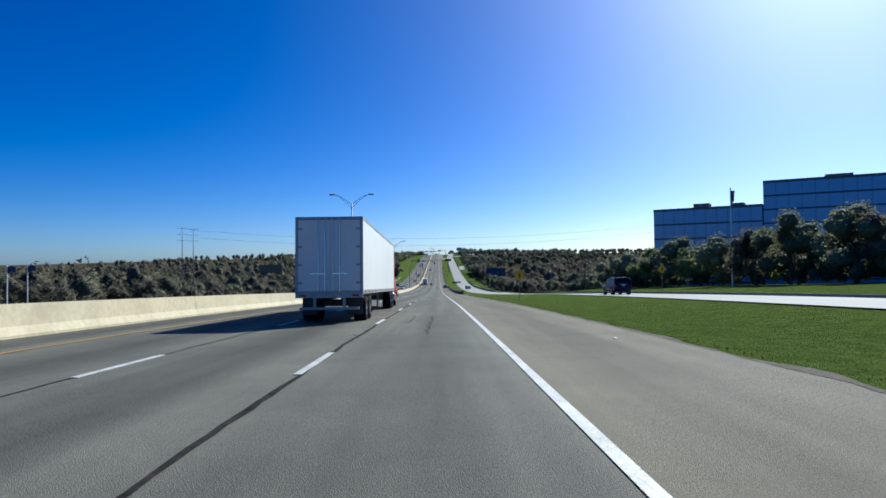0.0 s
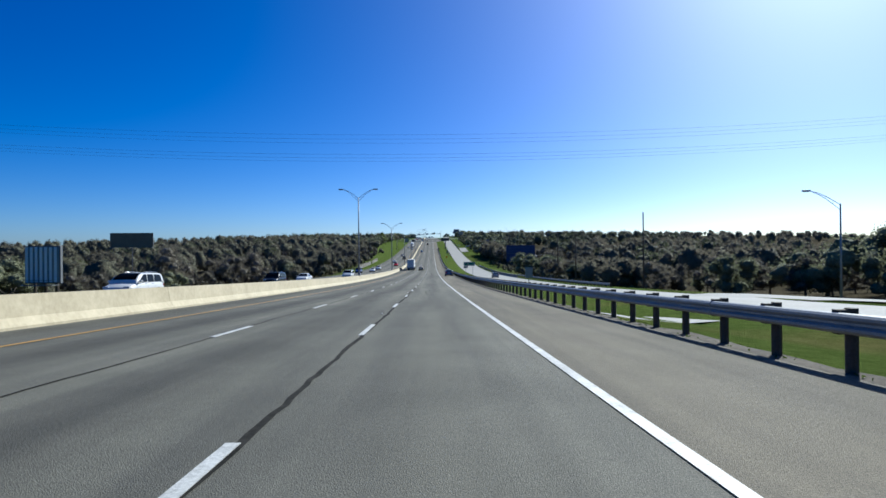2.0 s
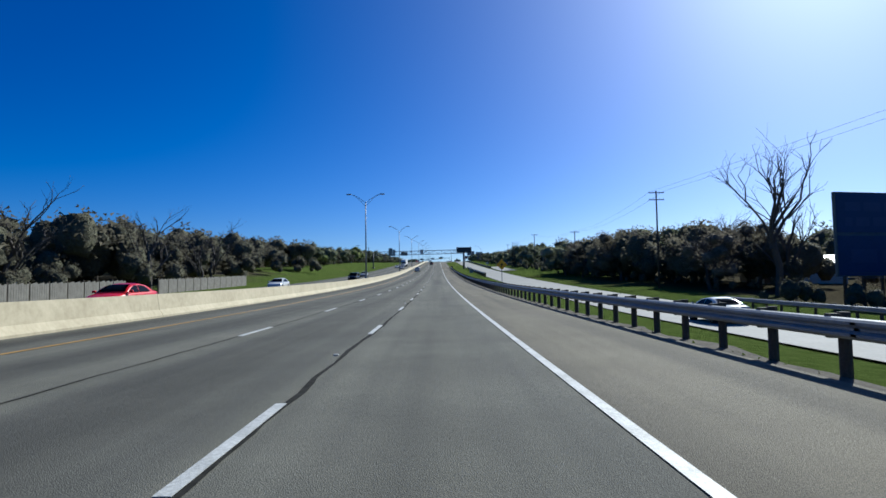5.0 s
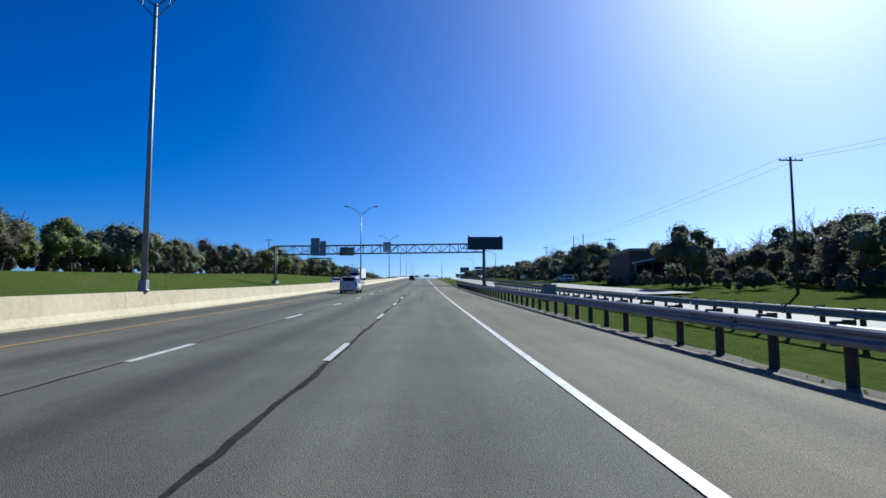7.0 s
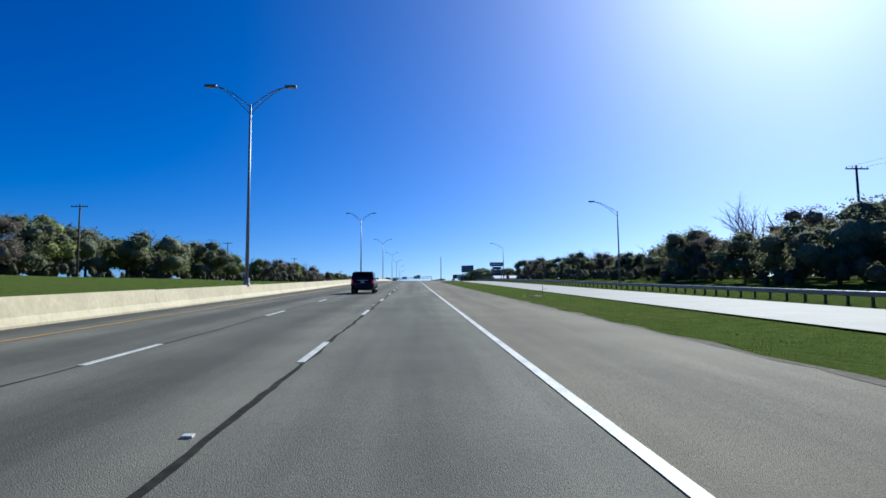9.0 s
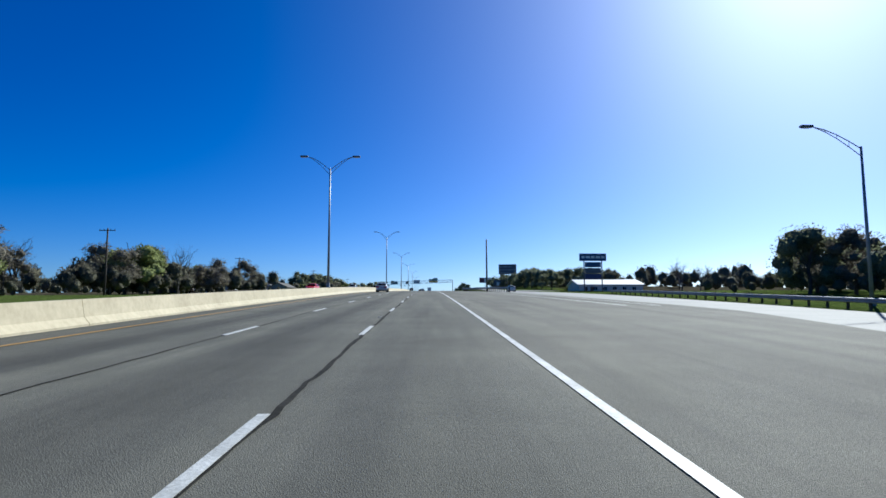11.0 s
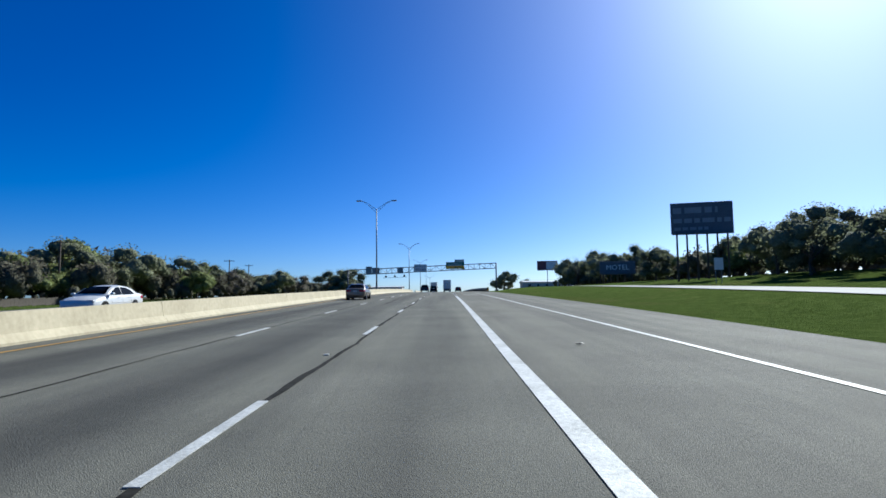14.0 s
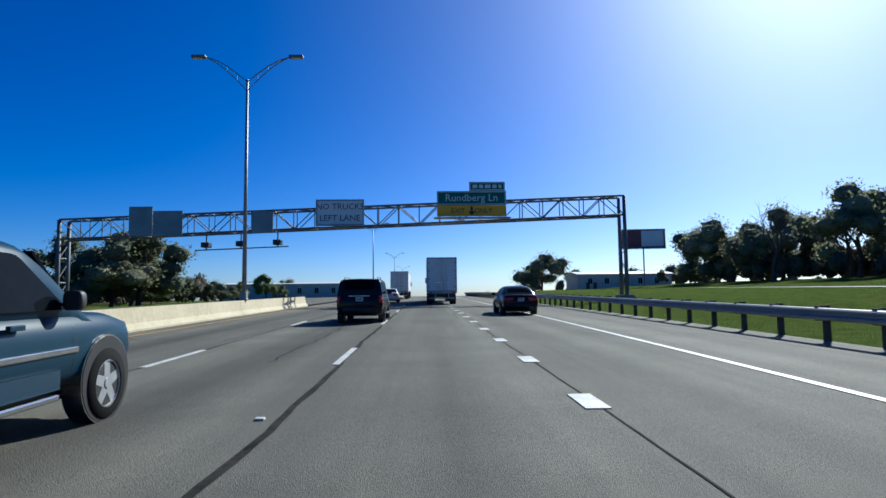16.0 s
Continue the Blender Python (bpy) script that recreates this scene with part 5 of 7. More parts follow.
for x, y, mat, words in ((8.3, 213, SIGN_WHITE, "crumpled white scrap of litter on the verge"), (8.5, 219, PLATE, "crumpled pale scrap of litter by the rail"), (6.6, 14.5, SIGN_WHITE, "small white scrap on the shoulder"),
                         (5.6, 87.5, SIGN_WHITE, "small white scrap on the shoulder"), (5.9, 391, BLACK, "strip of torn tyre rubber on the shoulder"), (6.4, 386.5, DULL_SHADED_STEEL, "bent scrap of metal on the shoulder"), (6.9, 409, SIGN_WHITE, "crumpled white scrap of litter on the shoulder"),
                         (6.7, 787, BLACK, "strip of torn tyre rubber on the shoulder"), (7.1, 1020, PLATE, "crumpled pale scrap of litter by the rail"), (9.0, 640, SIGN_WHITE, "crumpled white scrap of litter on the verge"), (8.8, 645, PLATE, "crumpled pale scrap of litter by the rail"),
                         (12.3, 803, SIGN_WHITE, "crumpled white scrap of litter on the verge"), (9.4, 33, PLATE, "small pale scrap in the grass"), (5.2, 1140, BLACK, "strip of torn tyre rubber on the shoulder")):
    bm = bmesh.new()
    s = bmesh.ops.create_icosphere(bm, subdivisions=2, radius=0.045)
    for v in s["verts"]:
        v.co *= scrap.uniform(0.65, 1.25)
        v.co.z = v.co.z * 0.4 + 0.035
        if mat is BLACK:
            v.co.x *= 2.6
    me_s = bpy.data.meshes.new("litter")
    bm.to_mesh(me_s)
    bm.free()
    me_s.materials.append(mat)
    o = tagged(new("litter", me_s), words, "litter", "bits of roadside litter")
    o.matrix_basis = Matrix.Translation((x, y, max(ground_z(x, y), road_z(y) if x < bend(y, EDGE) else -999))) @ pose(0, 0, 0, 0, 0, scrap.uniform(0, 360))

# ---- trees ----


def blades_mesh(name, centres, sizes, material, seed, flat=0.5, slim=0.55):
    """Many small leaf blades as one mesh, each at its own angle."""
    r = np.random.RandomState(seed)
    c = np.asarray(centres, float)
    s = np.asarray(sizes, float)[:, None]
    n = len(c)
    u = r.normal(size=(n, 3))
    u[:, 2] *= flat
    u /= np.linalg.norm(u, axis=1)[:, None]
    w = r.normal(size=(n, 3))
    v = np.cross(u, w)
    v /= np.linalg.norm(v, axis=1)[:, None]
    k = slim * (1.0 + 0.65 * r.rand(n, 1))
    verts = np.concatenate([c - u * s, c + u * s * 0.6 - v * s * k, c + u * s * 0.8 + v * s * k], axis=1).reshape(-1, 3)
    me = bpy.data.meshes.new(name)
    me.from_pydata(verts.tolist(), [], np.arange(3 * n).reshape(-1, 3).tolist())
    me.materials.append(material)
    return me


def limbs(bm, base, top_z, spread, r0, seed, levels=2, count=7, droop=0.0):
    """A tapered, leaning trunk with forking limbs; returns the tips."""
    r = random.Random(seed)
    tips = []

    def grow(a, direction, length, rad, level):
        mid = a + direction * length * 0.5 + Vector((r.uniform(-1, 1), r.uniform(-1, 1), r.uniform(-0.3, 0.3))) * length * 0.07
        end = a + direction * length + Vector((r.uniform(-1, 1), r.uniform(-1, 1), 0)) * length * 0.08
        seg = 6 if rad > 0.12 else (4 if rad > 0.03 else 3)
        tube(bm, a, mid, rad, rad * 0.78, seg, False)
        tube(bm, mid, end, rad * 0.78, rad * 0.55, seg, False)
        if level == 0:
            tips.append(end)
            return
        for k in range(count if level == levels else max(3, count - 3)):
            at = a.lerp(end, r.uniform(0.35, 1.0)) if k else end
            turn = r.uniform(0, 2 * math.pi)
            lean = r.uniform(0.35, 0.95) * spread
            d = (direction + Vector((math.cos(turn) * lean, math.sin(turn) * lean, r.uniform(-0.15, 0.4) - droop))).normalized()
            grow(at, d, length * r.uniform(0.5, 0.75), rad * r.uniform(0.38, 0.55), level - 1)
    grow(Vector(base), Vector((r.uniform(-0.08, 0.08), r.uniform(-0.08, 0.08), 1)).normalized(), top_z, r0, levels)
    return tips


def crown_mesh(pts, sizes, lumps, material, inner, seed, slim):
    """Leaf blades round rough inner masses of foliage."""
    outer = blades_mesh("crown", pts, sizes, material, seed, 0.5, slim)
    outer.materials.append(inner)
    bm = bmesh.new()
    bm.from_mesh(outer)
    r = random.Random(seed)
    for x, y, z, q in lumps:
        s = bmesh.ops.create_icosphere(bm, subdivisions=2, radius=q * 0.8)
        for v in s["verts"]:
            v.co *= 0.86 + 0.5 * noise.noise(v.co * (2.6 / max(q, 0.1)) + Vector((x, y, z))) + 0.3 * r.random()
            v.co.z *= 0.82
            v.co += Vector((x, y, z))
        for f in {f for v in s["verts"] for f in v.link_faces}:
            f.material_index = 1
            f.smooth = True
    bm.to_mesh(outer)
    bm.free()
    return outer


def leafy_tree(name, seed, h, rad, leaf_material, inner, leaves=2100, size=0.19, bark=BARK, slim=0.55, core=1.0):
    """An evergreen oak kind of tree: short trunk, spreading limbs, a lumpy crown of leaf clumps with gaps."""
    t = thing(name, Matrix(), "", "tree")
    bm = bmesh.new()
    limbs(bm, (0, 0, -0.4), h * 0.42, 1.25, 0.055 * h * 0.5, seed, 2, 5)
    part("trunk", bm, bark, t)
    r = np.random.RandomState(seed)
    lumps = []
    for k in range(16):
        a, up = r.uniform(0, 2 * math.pi), r.uniform(-0.75, 1.0)
        q = r.uniform(0.5, 0.78) * math.sqrt(1 - up * up) + 0.05
        z = h * (0.45 + 0.36 * up * r.uniform(0.7, 1.0))
        squeeze = 0.95
        lumps.append((rad * q * squeeze * math.cos(a), rad * q * squeeze * math.sin(a), z, rad * r.uniform(0.36, 0.58)))
    pts, sizes = [], []
    for k in range(leaves):
        x, y, z, q = lumps[k % len(lumps)]
        d = r.normal(size=3)
        d /= np.linalg.norm(d)
        d *= q * (0.48 + 0.36 * r.rand())
        pts.append((x + d[0], y + d[1], z + d[2] * 0.78))
        sizes.append(size * r.uniform(0.55, 1.25))
    me = crown_mesh(pts, sizes, [(x, y, z, q * core) for x, y, z, q in lumps], leaf_material, inner, seed, slim)
    c = new("crown", me)
    c.parent = t
    return t


def bare_tree(name, seed, h, bark=PALE_BARK, cone=False):
    """A leafless tree: trunk, limbs and fine twigs, with a thin haze of buds."""
    t = thing(name, Matrix(), "", "tree")
    bm = bmesh.new()
    if cone:
        r = random.Random(seed)
        tube(bm, (0, 0, -0.4), (0, 0, h * 0.6), 0.2, 0.11, 8, False)
        tube(bm, (0, 0, h * 0.6), (0, 0, h), 0.11, 0.02, 6, False)
        tips = []
        for k in range(70):
            z = h * (0.22 + 0.75 * k / 70)
            a, reach = r.uniform(0, 6.28), (h - z) * r.uniform(0.3, 0.44) + 0.3
            e = Vector((math.cos(a) * reach, math.sin(a) * reach, z + reach * 0.45))
            tube(bm, (0, 0, z), e, 0.05, 0.018, 4, False)
            for j in range(5):
                p = Vector((0, 0, z)).lerp(e, r.uniform(0.4, 1))
                q = p + Vector((r.uniform(-1, 1), r.uniform(-1, 1), r.uniform(0, 1))) * 0.45
                tube(bm, p, q, 0.02, 0.01, 3, False)
                tips.append(q)
    else:
        tips = limbs(bm, (0, 0, -0.4), h * 0.42, 0.85, 0.02 * h + 0.05, seed, 4, 6)
    part("trunk", bm, bark, t)
    r = np.random.RandomState(seed)
    pick = [tips[i] for i in r.randint(0, len(tips), 420)]
    me = blades_mesh("twigs", [(p.x + r.normal() * 0.05, p.y + r.normal() * 0.05, p.z + r.normal() * 0.05) for p in pick], r.uniform(0.03, 0.06, 420), SCRUB_LEAF, seed, 0.5, 0.3)
    c = new("twigs", me)
    c.parent = t
    return t


PROTO = {
    "oak": [leafy_tree("oak_tree", 11 + k, 10.0, 5.0 + 0.5 * k, OAK_LEAF, OAK_INNER, 3800, 0.16, BARK, 0.55, 0.6) for k in range(3)],
    "fresh": [leafy_tree("leafy_tree", 31 + k, 8.0, 4.0, FRESH_LEAF, FRESH_INNER, 3600, 0.15, BARK, 0.55, 0.66) for k in range(2)],
    "scrub": [leafy_tree("scrub_tree", 51 + k, 9.0, 3.8, SCRUB_LEAF, SCRUB_INNER, 3300, 0.28, BARK, 0.14, 0.5) for k in range(2)],
    "bare": [bare_tree("bare_tree", 71 + k, 13.0) for k in range(2)],
    "cone": [bare_tree("bare_cypress", 91, 15.0, BARK, True)],
}
WORDS = {"oak": "dark green evergreen oak with a broad dense crown", "fresh": "leafy tree in fresh yellow-green spring growth", "scrub": "brown-grey winter scrub tree with a twiggy crown",
         "bare": "tall leafless tree with pale bare branches", "cone": "leafless conical cypress with fine bare twigs"}
CROWDS = {"oak": "roadside oaks", "fresh": "spring trees", "scrub": "winter scrub trees", "bare": "leafless trees", "cone": "cypresses"}
placed = {k: [False] * len(v) for k, v in PROTO.items()}
HEIGHT = {"oak": 9.3, "fresh": 7.4, "scrub": 8.3, "bare": 12.5, "cone": 15.0}
trees = random.Random(5)


def plant(kind, x, y, h, dz=0.0, wide=1.0):
    """Stand a tree of this kind on the land, turned and scaled in its own way."""
    k = trees.randrange(len(PROTO[kind]))
    s = h / HEIGHT[kind]
    m = Matrix.Translation((x, y, ground_z(x, y) + dz)) @ pose(0, 0, 0, 0, 0, trees.uniform(0, 360))
    size = Vector((s * wide * trees.uniform(0.9, 1.15), s * wide * trees.uniform(0.9, 1.15), s))
    if not placed[kind][k]:
        ob, placed[kind][k] = PROTO[kind][k], True
        ob.matrix_basis = m
    else:
        ob = copy_thing(PROTO[kind][k], m)
    ob.scale = size
    tagged(ob, WORDS[kind], "tree", CROWDS[kind])


def crowd(kinds, xa, xb, ya, yb, n, ha, hb):
    for k in range(n):
        plant(trees.choice(kinds), trees.uniform(xa, xb), ya + (yb - ya) * (k + trees.random() * 0.8) / n, trees.uniform(ha, hb))


# single trees that stand out
plant("cone", 50.2, 192.3, 14.0)
plant("oak", 68, 264, 11.5)
plant("oak", 80, 262, 13.5)
plant("oak", 90, 248, 13.0)
plant("scrub", 97, 240, 12.0)
plant("oak", 105, 238, 14.0)
plant("bare", 44.7, 494.1, 20.0)
plant("bare", 49.5, 500, 16.0)
plant("bare", 41.0, 478 + 25, 13.0)
plant("oak", 34.1, 1442, 11.8)
plant("oak", -33.8, 1353, 10.4, 0, 1.15)
plant("oak", -42, 1352, 9.4, 0, 1.2)
plant("oak", -38.5, 1361, 10.0, 0, 1.2)
plant("oak", -35.5, 1350, 6.5, 0, 1.5)
plant("oak", 42, 1500, 7.0)
plant("oak", 50, 1460, 7.5)
plant("bare", 60, 842, 14.0)
# right of the frontage road
crowd(["oak", "fresh", "scrub", "oak"], 48, 62, 100, 172, 20, 7.5, 10.5)
crowd(["oak", "fresh", "oak", "scrub"], 50, 62, 52, 100, 11, 8.5, 11.5)
crowd(["scrub", "oak"], 62, 84, 250, 290, 9, 5, 8)
crowd(["scrub", "scrub", "oak"], 46, 66, 262, 330, 14, 6, 9)
crowd(["scrub", "scrub", "oak"], 38, 54, 318, 405, 14, 7, 10)
crowd(["bare", "scrub", "scrub"], 56, 74, 405, 500, 16, 9, 13)
crowd(["oak", "scrub", "bare"], 36, 52, 500, 590, 15, 9, 14)
crowd(["oak", "oak", "scrub"], 40, 56, 592, 672, 12, 7, 10)
crowd(["oak", "scrub", "oak"], 46, 80, 745, 800, 18, 9, 13)
crowd(["oak", "bare"], 68, 84, 660, 745, 8, 10, 13)
crowd(["oak", "oak", "scrub"], 40, 52, 750, 970, 34, 5.5, 8.5)
crowd(["bare", "scrub"], 50, 62, 745, 960, 10, 8, 11)
crowd(["oak", "oak", "bare"], 52, 80, 1125, 1215, 14, 8, 10.5)
crowd(["oak"], 44, 60, 1140, 1225, 12, 7.5, 10)
crowd(["oak", "fresh"], 50, 66, 1236, 1275, 7, 6, 9)
crowd(["oak", "oak", "oak", "bare"], 54, 76, 1310, 1410, 16, 10, 14)
crowd(["bare"], 90, 120, 1100, 1160, 5, 10, 13)
# left of the oncoming carriageway
crowd(["scrub", "oak", "scrub"], -66, -48, 40, 440, 34, 6, 9)
crowd(["scrub", "bare"], -64, -50, 300, 420, 7, 11, 14)
crowd(["oak", "scrub"], -68, -52, 440, 640, 24, 8, 11)
crowd(["bare"], -46, -34, 400, 530, 9, 9, 13)
crowd(["oak", "oak", "scrub", "fresh"], -60, -46, 640, 930, 38, 7.5, 10.5)
crowd(["bare", "scrub", "scrub", "fresh"], -64, -46, 930, 1085, 22, 8, 12)
crowd(["fresh", "oak", "fresh"], -56, -46, 1158, 1320, 13, 4.5, 7.5)
crowd(["oak", "fresh", "oak"], -60, -50, 1180, 1260, 8, 8, 11)
crowd(["oak", "fresh"], -70, -40, 1370, 1500, 12, 5, 8)
crowd(["oak", "fresh", "scrub", "oak"], -56, -42, 1236, 1326, 14, 6.5, 9)


def round_mass():
    """The corners and faces of a small ball."""
    bm = bmesh.new()
    bmesh.ops.create_icosphere(bm, subdivisions=2, radius=1.0)
    out = np.array([v.co[:] for v in bm.verts]), np.array([[v.index for v in f.verts] for f in bm.faces])
    bm.free()
    return out


def woods(name, spots, material, label, seed, leaves=100, count=1):
    """Woodland as one mesh: each tree some ragged masses of foliage with leaf clumps standing off them."""
    r = np.random.RandomState(seed)
    ball, ball_faces = round_mass()
    masses, faces, pts, sizes, at = [], [], [], [], 0
    for x, y, h in spots:
        z0 = ground_z(x, y)
        for k in range(count):
            size = np.array([0.36, 0.36, 0.46 if count == 1 else 0.4]) * h * (1.0 if count == 1 else r.uniform(0.62, 0.85))
            mid = np.array([x, y, z0 + h * 0.5])
            if count > 1:
                mid += np.array([*r.uniform(-0.26, 0.26, 2), r.uniform(-0.2, 0.14)]) * h
            masses.append(ball * size * 0.7 * (1 + 0.2 * r.normal(size=(len(ball), 1)).clip(-1.6, 1.6)) + mid)
            faces.append(ball_faces + at)
            at += len(ball)
            d = r.normal(size=(leaves // count, 3))
            d /= np.linalg.norm(d, axis=1)[:, None]
            d[:, 2] = np.where(d[:, 2] < -0.4, -d[:, 2], d[:, 2])
            q = d * size * (0.66 + 0.4 * r.rand(leaves // count, 1)) + mid
            q[:, 2] = np.maximum(q[:, 2], z0 + 0.2)
            pts.append(q)
            sizes.append(r.uniform(0.03, 0.062, leaves // count) * h * (1.0 if count == 1 else 0.72))
    me = blades_mesh(name, np.concatenate(pts), np.concatenate(sizes), material, seed, 0.6, 0.4)
    n = len(me.vertices)
    blades = [tuple(f.vertices) for f in me.polygons]
    verts = [v.co[:] for v in me.vertices] + np.concatenate(masses).tolist()
    me.clear_geometry()
    me.from_pydata(verts, [], blades + (np.concatenate(faces) + n).tolist())
    me.materials.append(WOOD_INNER)
    me.polygons.foreach_set("material_index", [0] * len(blades) + [1] * (len(me.polygons) - len(blades)))
    me.polygons.foreach_set("use_smooth", [False] * len(blades) + [True] * (len(me.polygons) - len(blades)))
    return tagged(new(name, me), label, "woods", kind="stuff")


def spread(xa, xb, ya, yb, n, ha, hb, seed):
    r = random.Random(seed)
    return [(r.uniform(xa, xb), r.uniform(ya, yb), r.uniform(ha, hb)) for _ in range(n)]


woods("far_woods", spread(-170, -62, 20, 700, 420, 5, 14, 1), FAR_SCRUB, "brown-grey winter woodland on the far slopes", 1)
woods("far_woods", spread(-200, -64, 0, 900, 380, 5, 13, 2), FAR_OAK, "dark evergreen woodland on the far slopes", 2)
woods("far_woods", spread(84, 230, 250, 620, 420, 5, 14, 3), FAR_SCRUB, "brown-grey winter woodland beyond the frontage road", 3)
woods("far_woods", spread(84, 220, 250, 980, 420, 5, 13, 4), FAR_OAK, "dark evergreen woodland beyond the frontage road", 4)
woods("far_woods", spread(70, 300, 1120, 2300, 330, 7, 10, 5) + spread(-320, -75, 1000, 2300, 360, 5, 8.5, 6), FAR_OAK, "dark woodland along the skyline", 5)
woods("far_woods", spread(-420, 460, 2300, 3400, 300, 8, 12, 7), FAR_OAK, "dark woodland along the distant skyline", 6)
woods("far_woods", spread(70, 520, 560, 1500, 420, 5, 13, 21) + spread(-520, -70, 560, 1500, 460, 5, 13, 22), FAR_SCRUB, "brown-grey woodland over the far hills", 8)
woods("far_woods", spread(-560, -165, -20, 760, 420, 6, 15, 23), THICKET_LEAF, "brown-grey woodland beyond the oncoming carriageway", 9)
woods("thicket", spread(50, 60, 500, 980, 250, 4.5, 7, 31) + spread(-70, -58, 40, 1090, 210, 5.5, 8.5, 32) + spread(44, 62, 300, 430, 120, 5, 10, 33) + spread(38, 56, 505, 610, 110, 7, 12, 35) + spread(-48, -34, 370, 610, 90, 3, 7, 36) + spread(-56, -38, 370, 610, 70, 8, 12.5, 38) + spread(-60, -46, 985, 1095, 60, 4, 8, 37) + spread(-64, -45, 1160, 1330, 76, 3.5, 7.5, 39) + spread(-66, -46, 1225, 1420, 130, 5, 8, 43) + spread(56, 74, 1190, 1300, 60, 4, 7.5, 40) + spread(62, 76, 1125, 1420, 150, 4, 6.5, 34), THICKET_LEAF,
      "grey-brown winter thicket behind the roadside trees", 12, 320, 2)
woods("undergrowth", spread(50, 64, 60, 172, 110, 1.5, 3.6, 41) + spread(55, 76, 1300, 1420, 90, 1.8, 4.2, 42) + spread(33, 60, 300, 480, 200, 1.2, 3.4, 8) + spread(-60, -42, 20, 460, 160, 1.2, 3.2, 9) + spread(36, 52, 590, 980, 420, 1.2, 3.0, 10) + spread(-56, -46, 640, 1090, 190, 1, 2.6, 11) + spread(-62, -45, 1160, 1420, 230, 1.2, 3.2, 44) + spread(38, 52, 500, 590, 60, 1, 2.6, 12), UNDER_LEAF,
      "dense brown undergrowth below the trees", 7, 80)

# ---- grass blades along the verges ----


def verge(name, xs, ys, n, seed, label):
    r = np.random.RandomState(seed)
    y = r.uniform(ys[0], ys[1], n)
    pts, sizes = [], []
    for k in range(n):
        a, b = xs(y[k])
        x = a + (b - a) * r.rand() ** 1.1
        pts.append((x, y[k], ground_z(x, y[k]) + 0.03))
        sizes.append(r.uniform(0.02, 0.045))
    me = blades_mesh(name, pts, sizes, BLADE, seed, 1.6)
    return tagged(new(name, me), label, "grass", kind="stuff")


verge("grass_tufts", lambda y: (8.1, 13.0), (5, 150), 3500, 1, "short green grass along the edge of the shoulder")
verge("grass_tufts", lambda y: (7.3, 11.0), (150, 335), 7000, 2, "rough grass and weeds under the guard rail")
verge("grass_tufts", lambda y: (7.3, 12.0), (395, 716), 9000, 3, "rough grass and weeds under the guard rail")
verge("grass_tufts", lambda y: (8.1, 13.5), (716, 900), 3500, 4, "short green grass along the edge of the shoulder")
verge("grass_tufts", lambda y: (11.9, 19.0), (1100, 1420), 6000, 5, "short green grass on the bank beside the ramp")

# ---- vehicles: each faces +y from its rear bumper at the origin ----


def lofted(stations, section, close_ends=True):
    """A body drawn through stations; section(station) gives the right half from sill to centre line."""
    bm = bmesh.new()
    rings = []
    for st in stations:
        half = section(st)
        pts = half + [(-x, z) for x, z in reversed(half) if abs(x) > 1e-6]
        rings.append([bm.verts.new((x, st[0], z)) for x, z in pts])
    n = len(rings[0])
    for a, b in zip(rings, rings[1:]):
        for i in range(n):
            bm.faces.new((a[i], a[(i + 1) % n], b[(i + 1) % n], b[i]))
    if close_ends:
        bm.faces.new(rings[0]), bm.faces.new(rings[-1][::-1])
    bmesh.ops.recalc_face_normals(bm, faces=bm.faces)
    return bm


def smoothed(stations, n=5):
    """Extra stations between the given ones, on a soft curve."""
    out = []
    for i in range(len(stations) - 1):
        p0, p1, p2, p3 = stations[max(i - 1, 0)], stations[i], stations[i + 1], stations[min(i + 2, len(stations) - 1)]
        for k in range(n):
            u = k / n
            out.append(tuple(0.5 * (2 * b + (c - a) * u + (2 * a - 5 * b + 4 * c - d) * u * u + (3 * b - a - 3 * c + d) * u ** 3) if j else b + (c - b) * u
                             for j, (a, b, c, d) in enumerate(zip(p0, p1, p2, p3))))
    return out + [stations[-1]]


def body_half(st):
    y, lo, hi, w = st
    h = hi - lo
    return [(0, lo), (w * 0.86, lo), (w * 0.97, lo + h * 0.18), (w, lo + h * 0.45), (w * 0.985, lo + h * 0.72), (w * 0.94, lo + h * 0.93), (w * 0.84, hi - 0.004), (0, hi + 0.025 * w)]


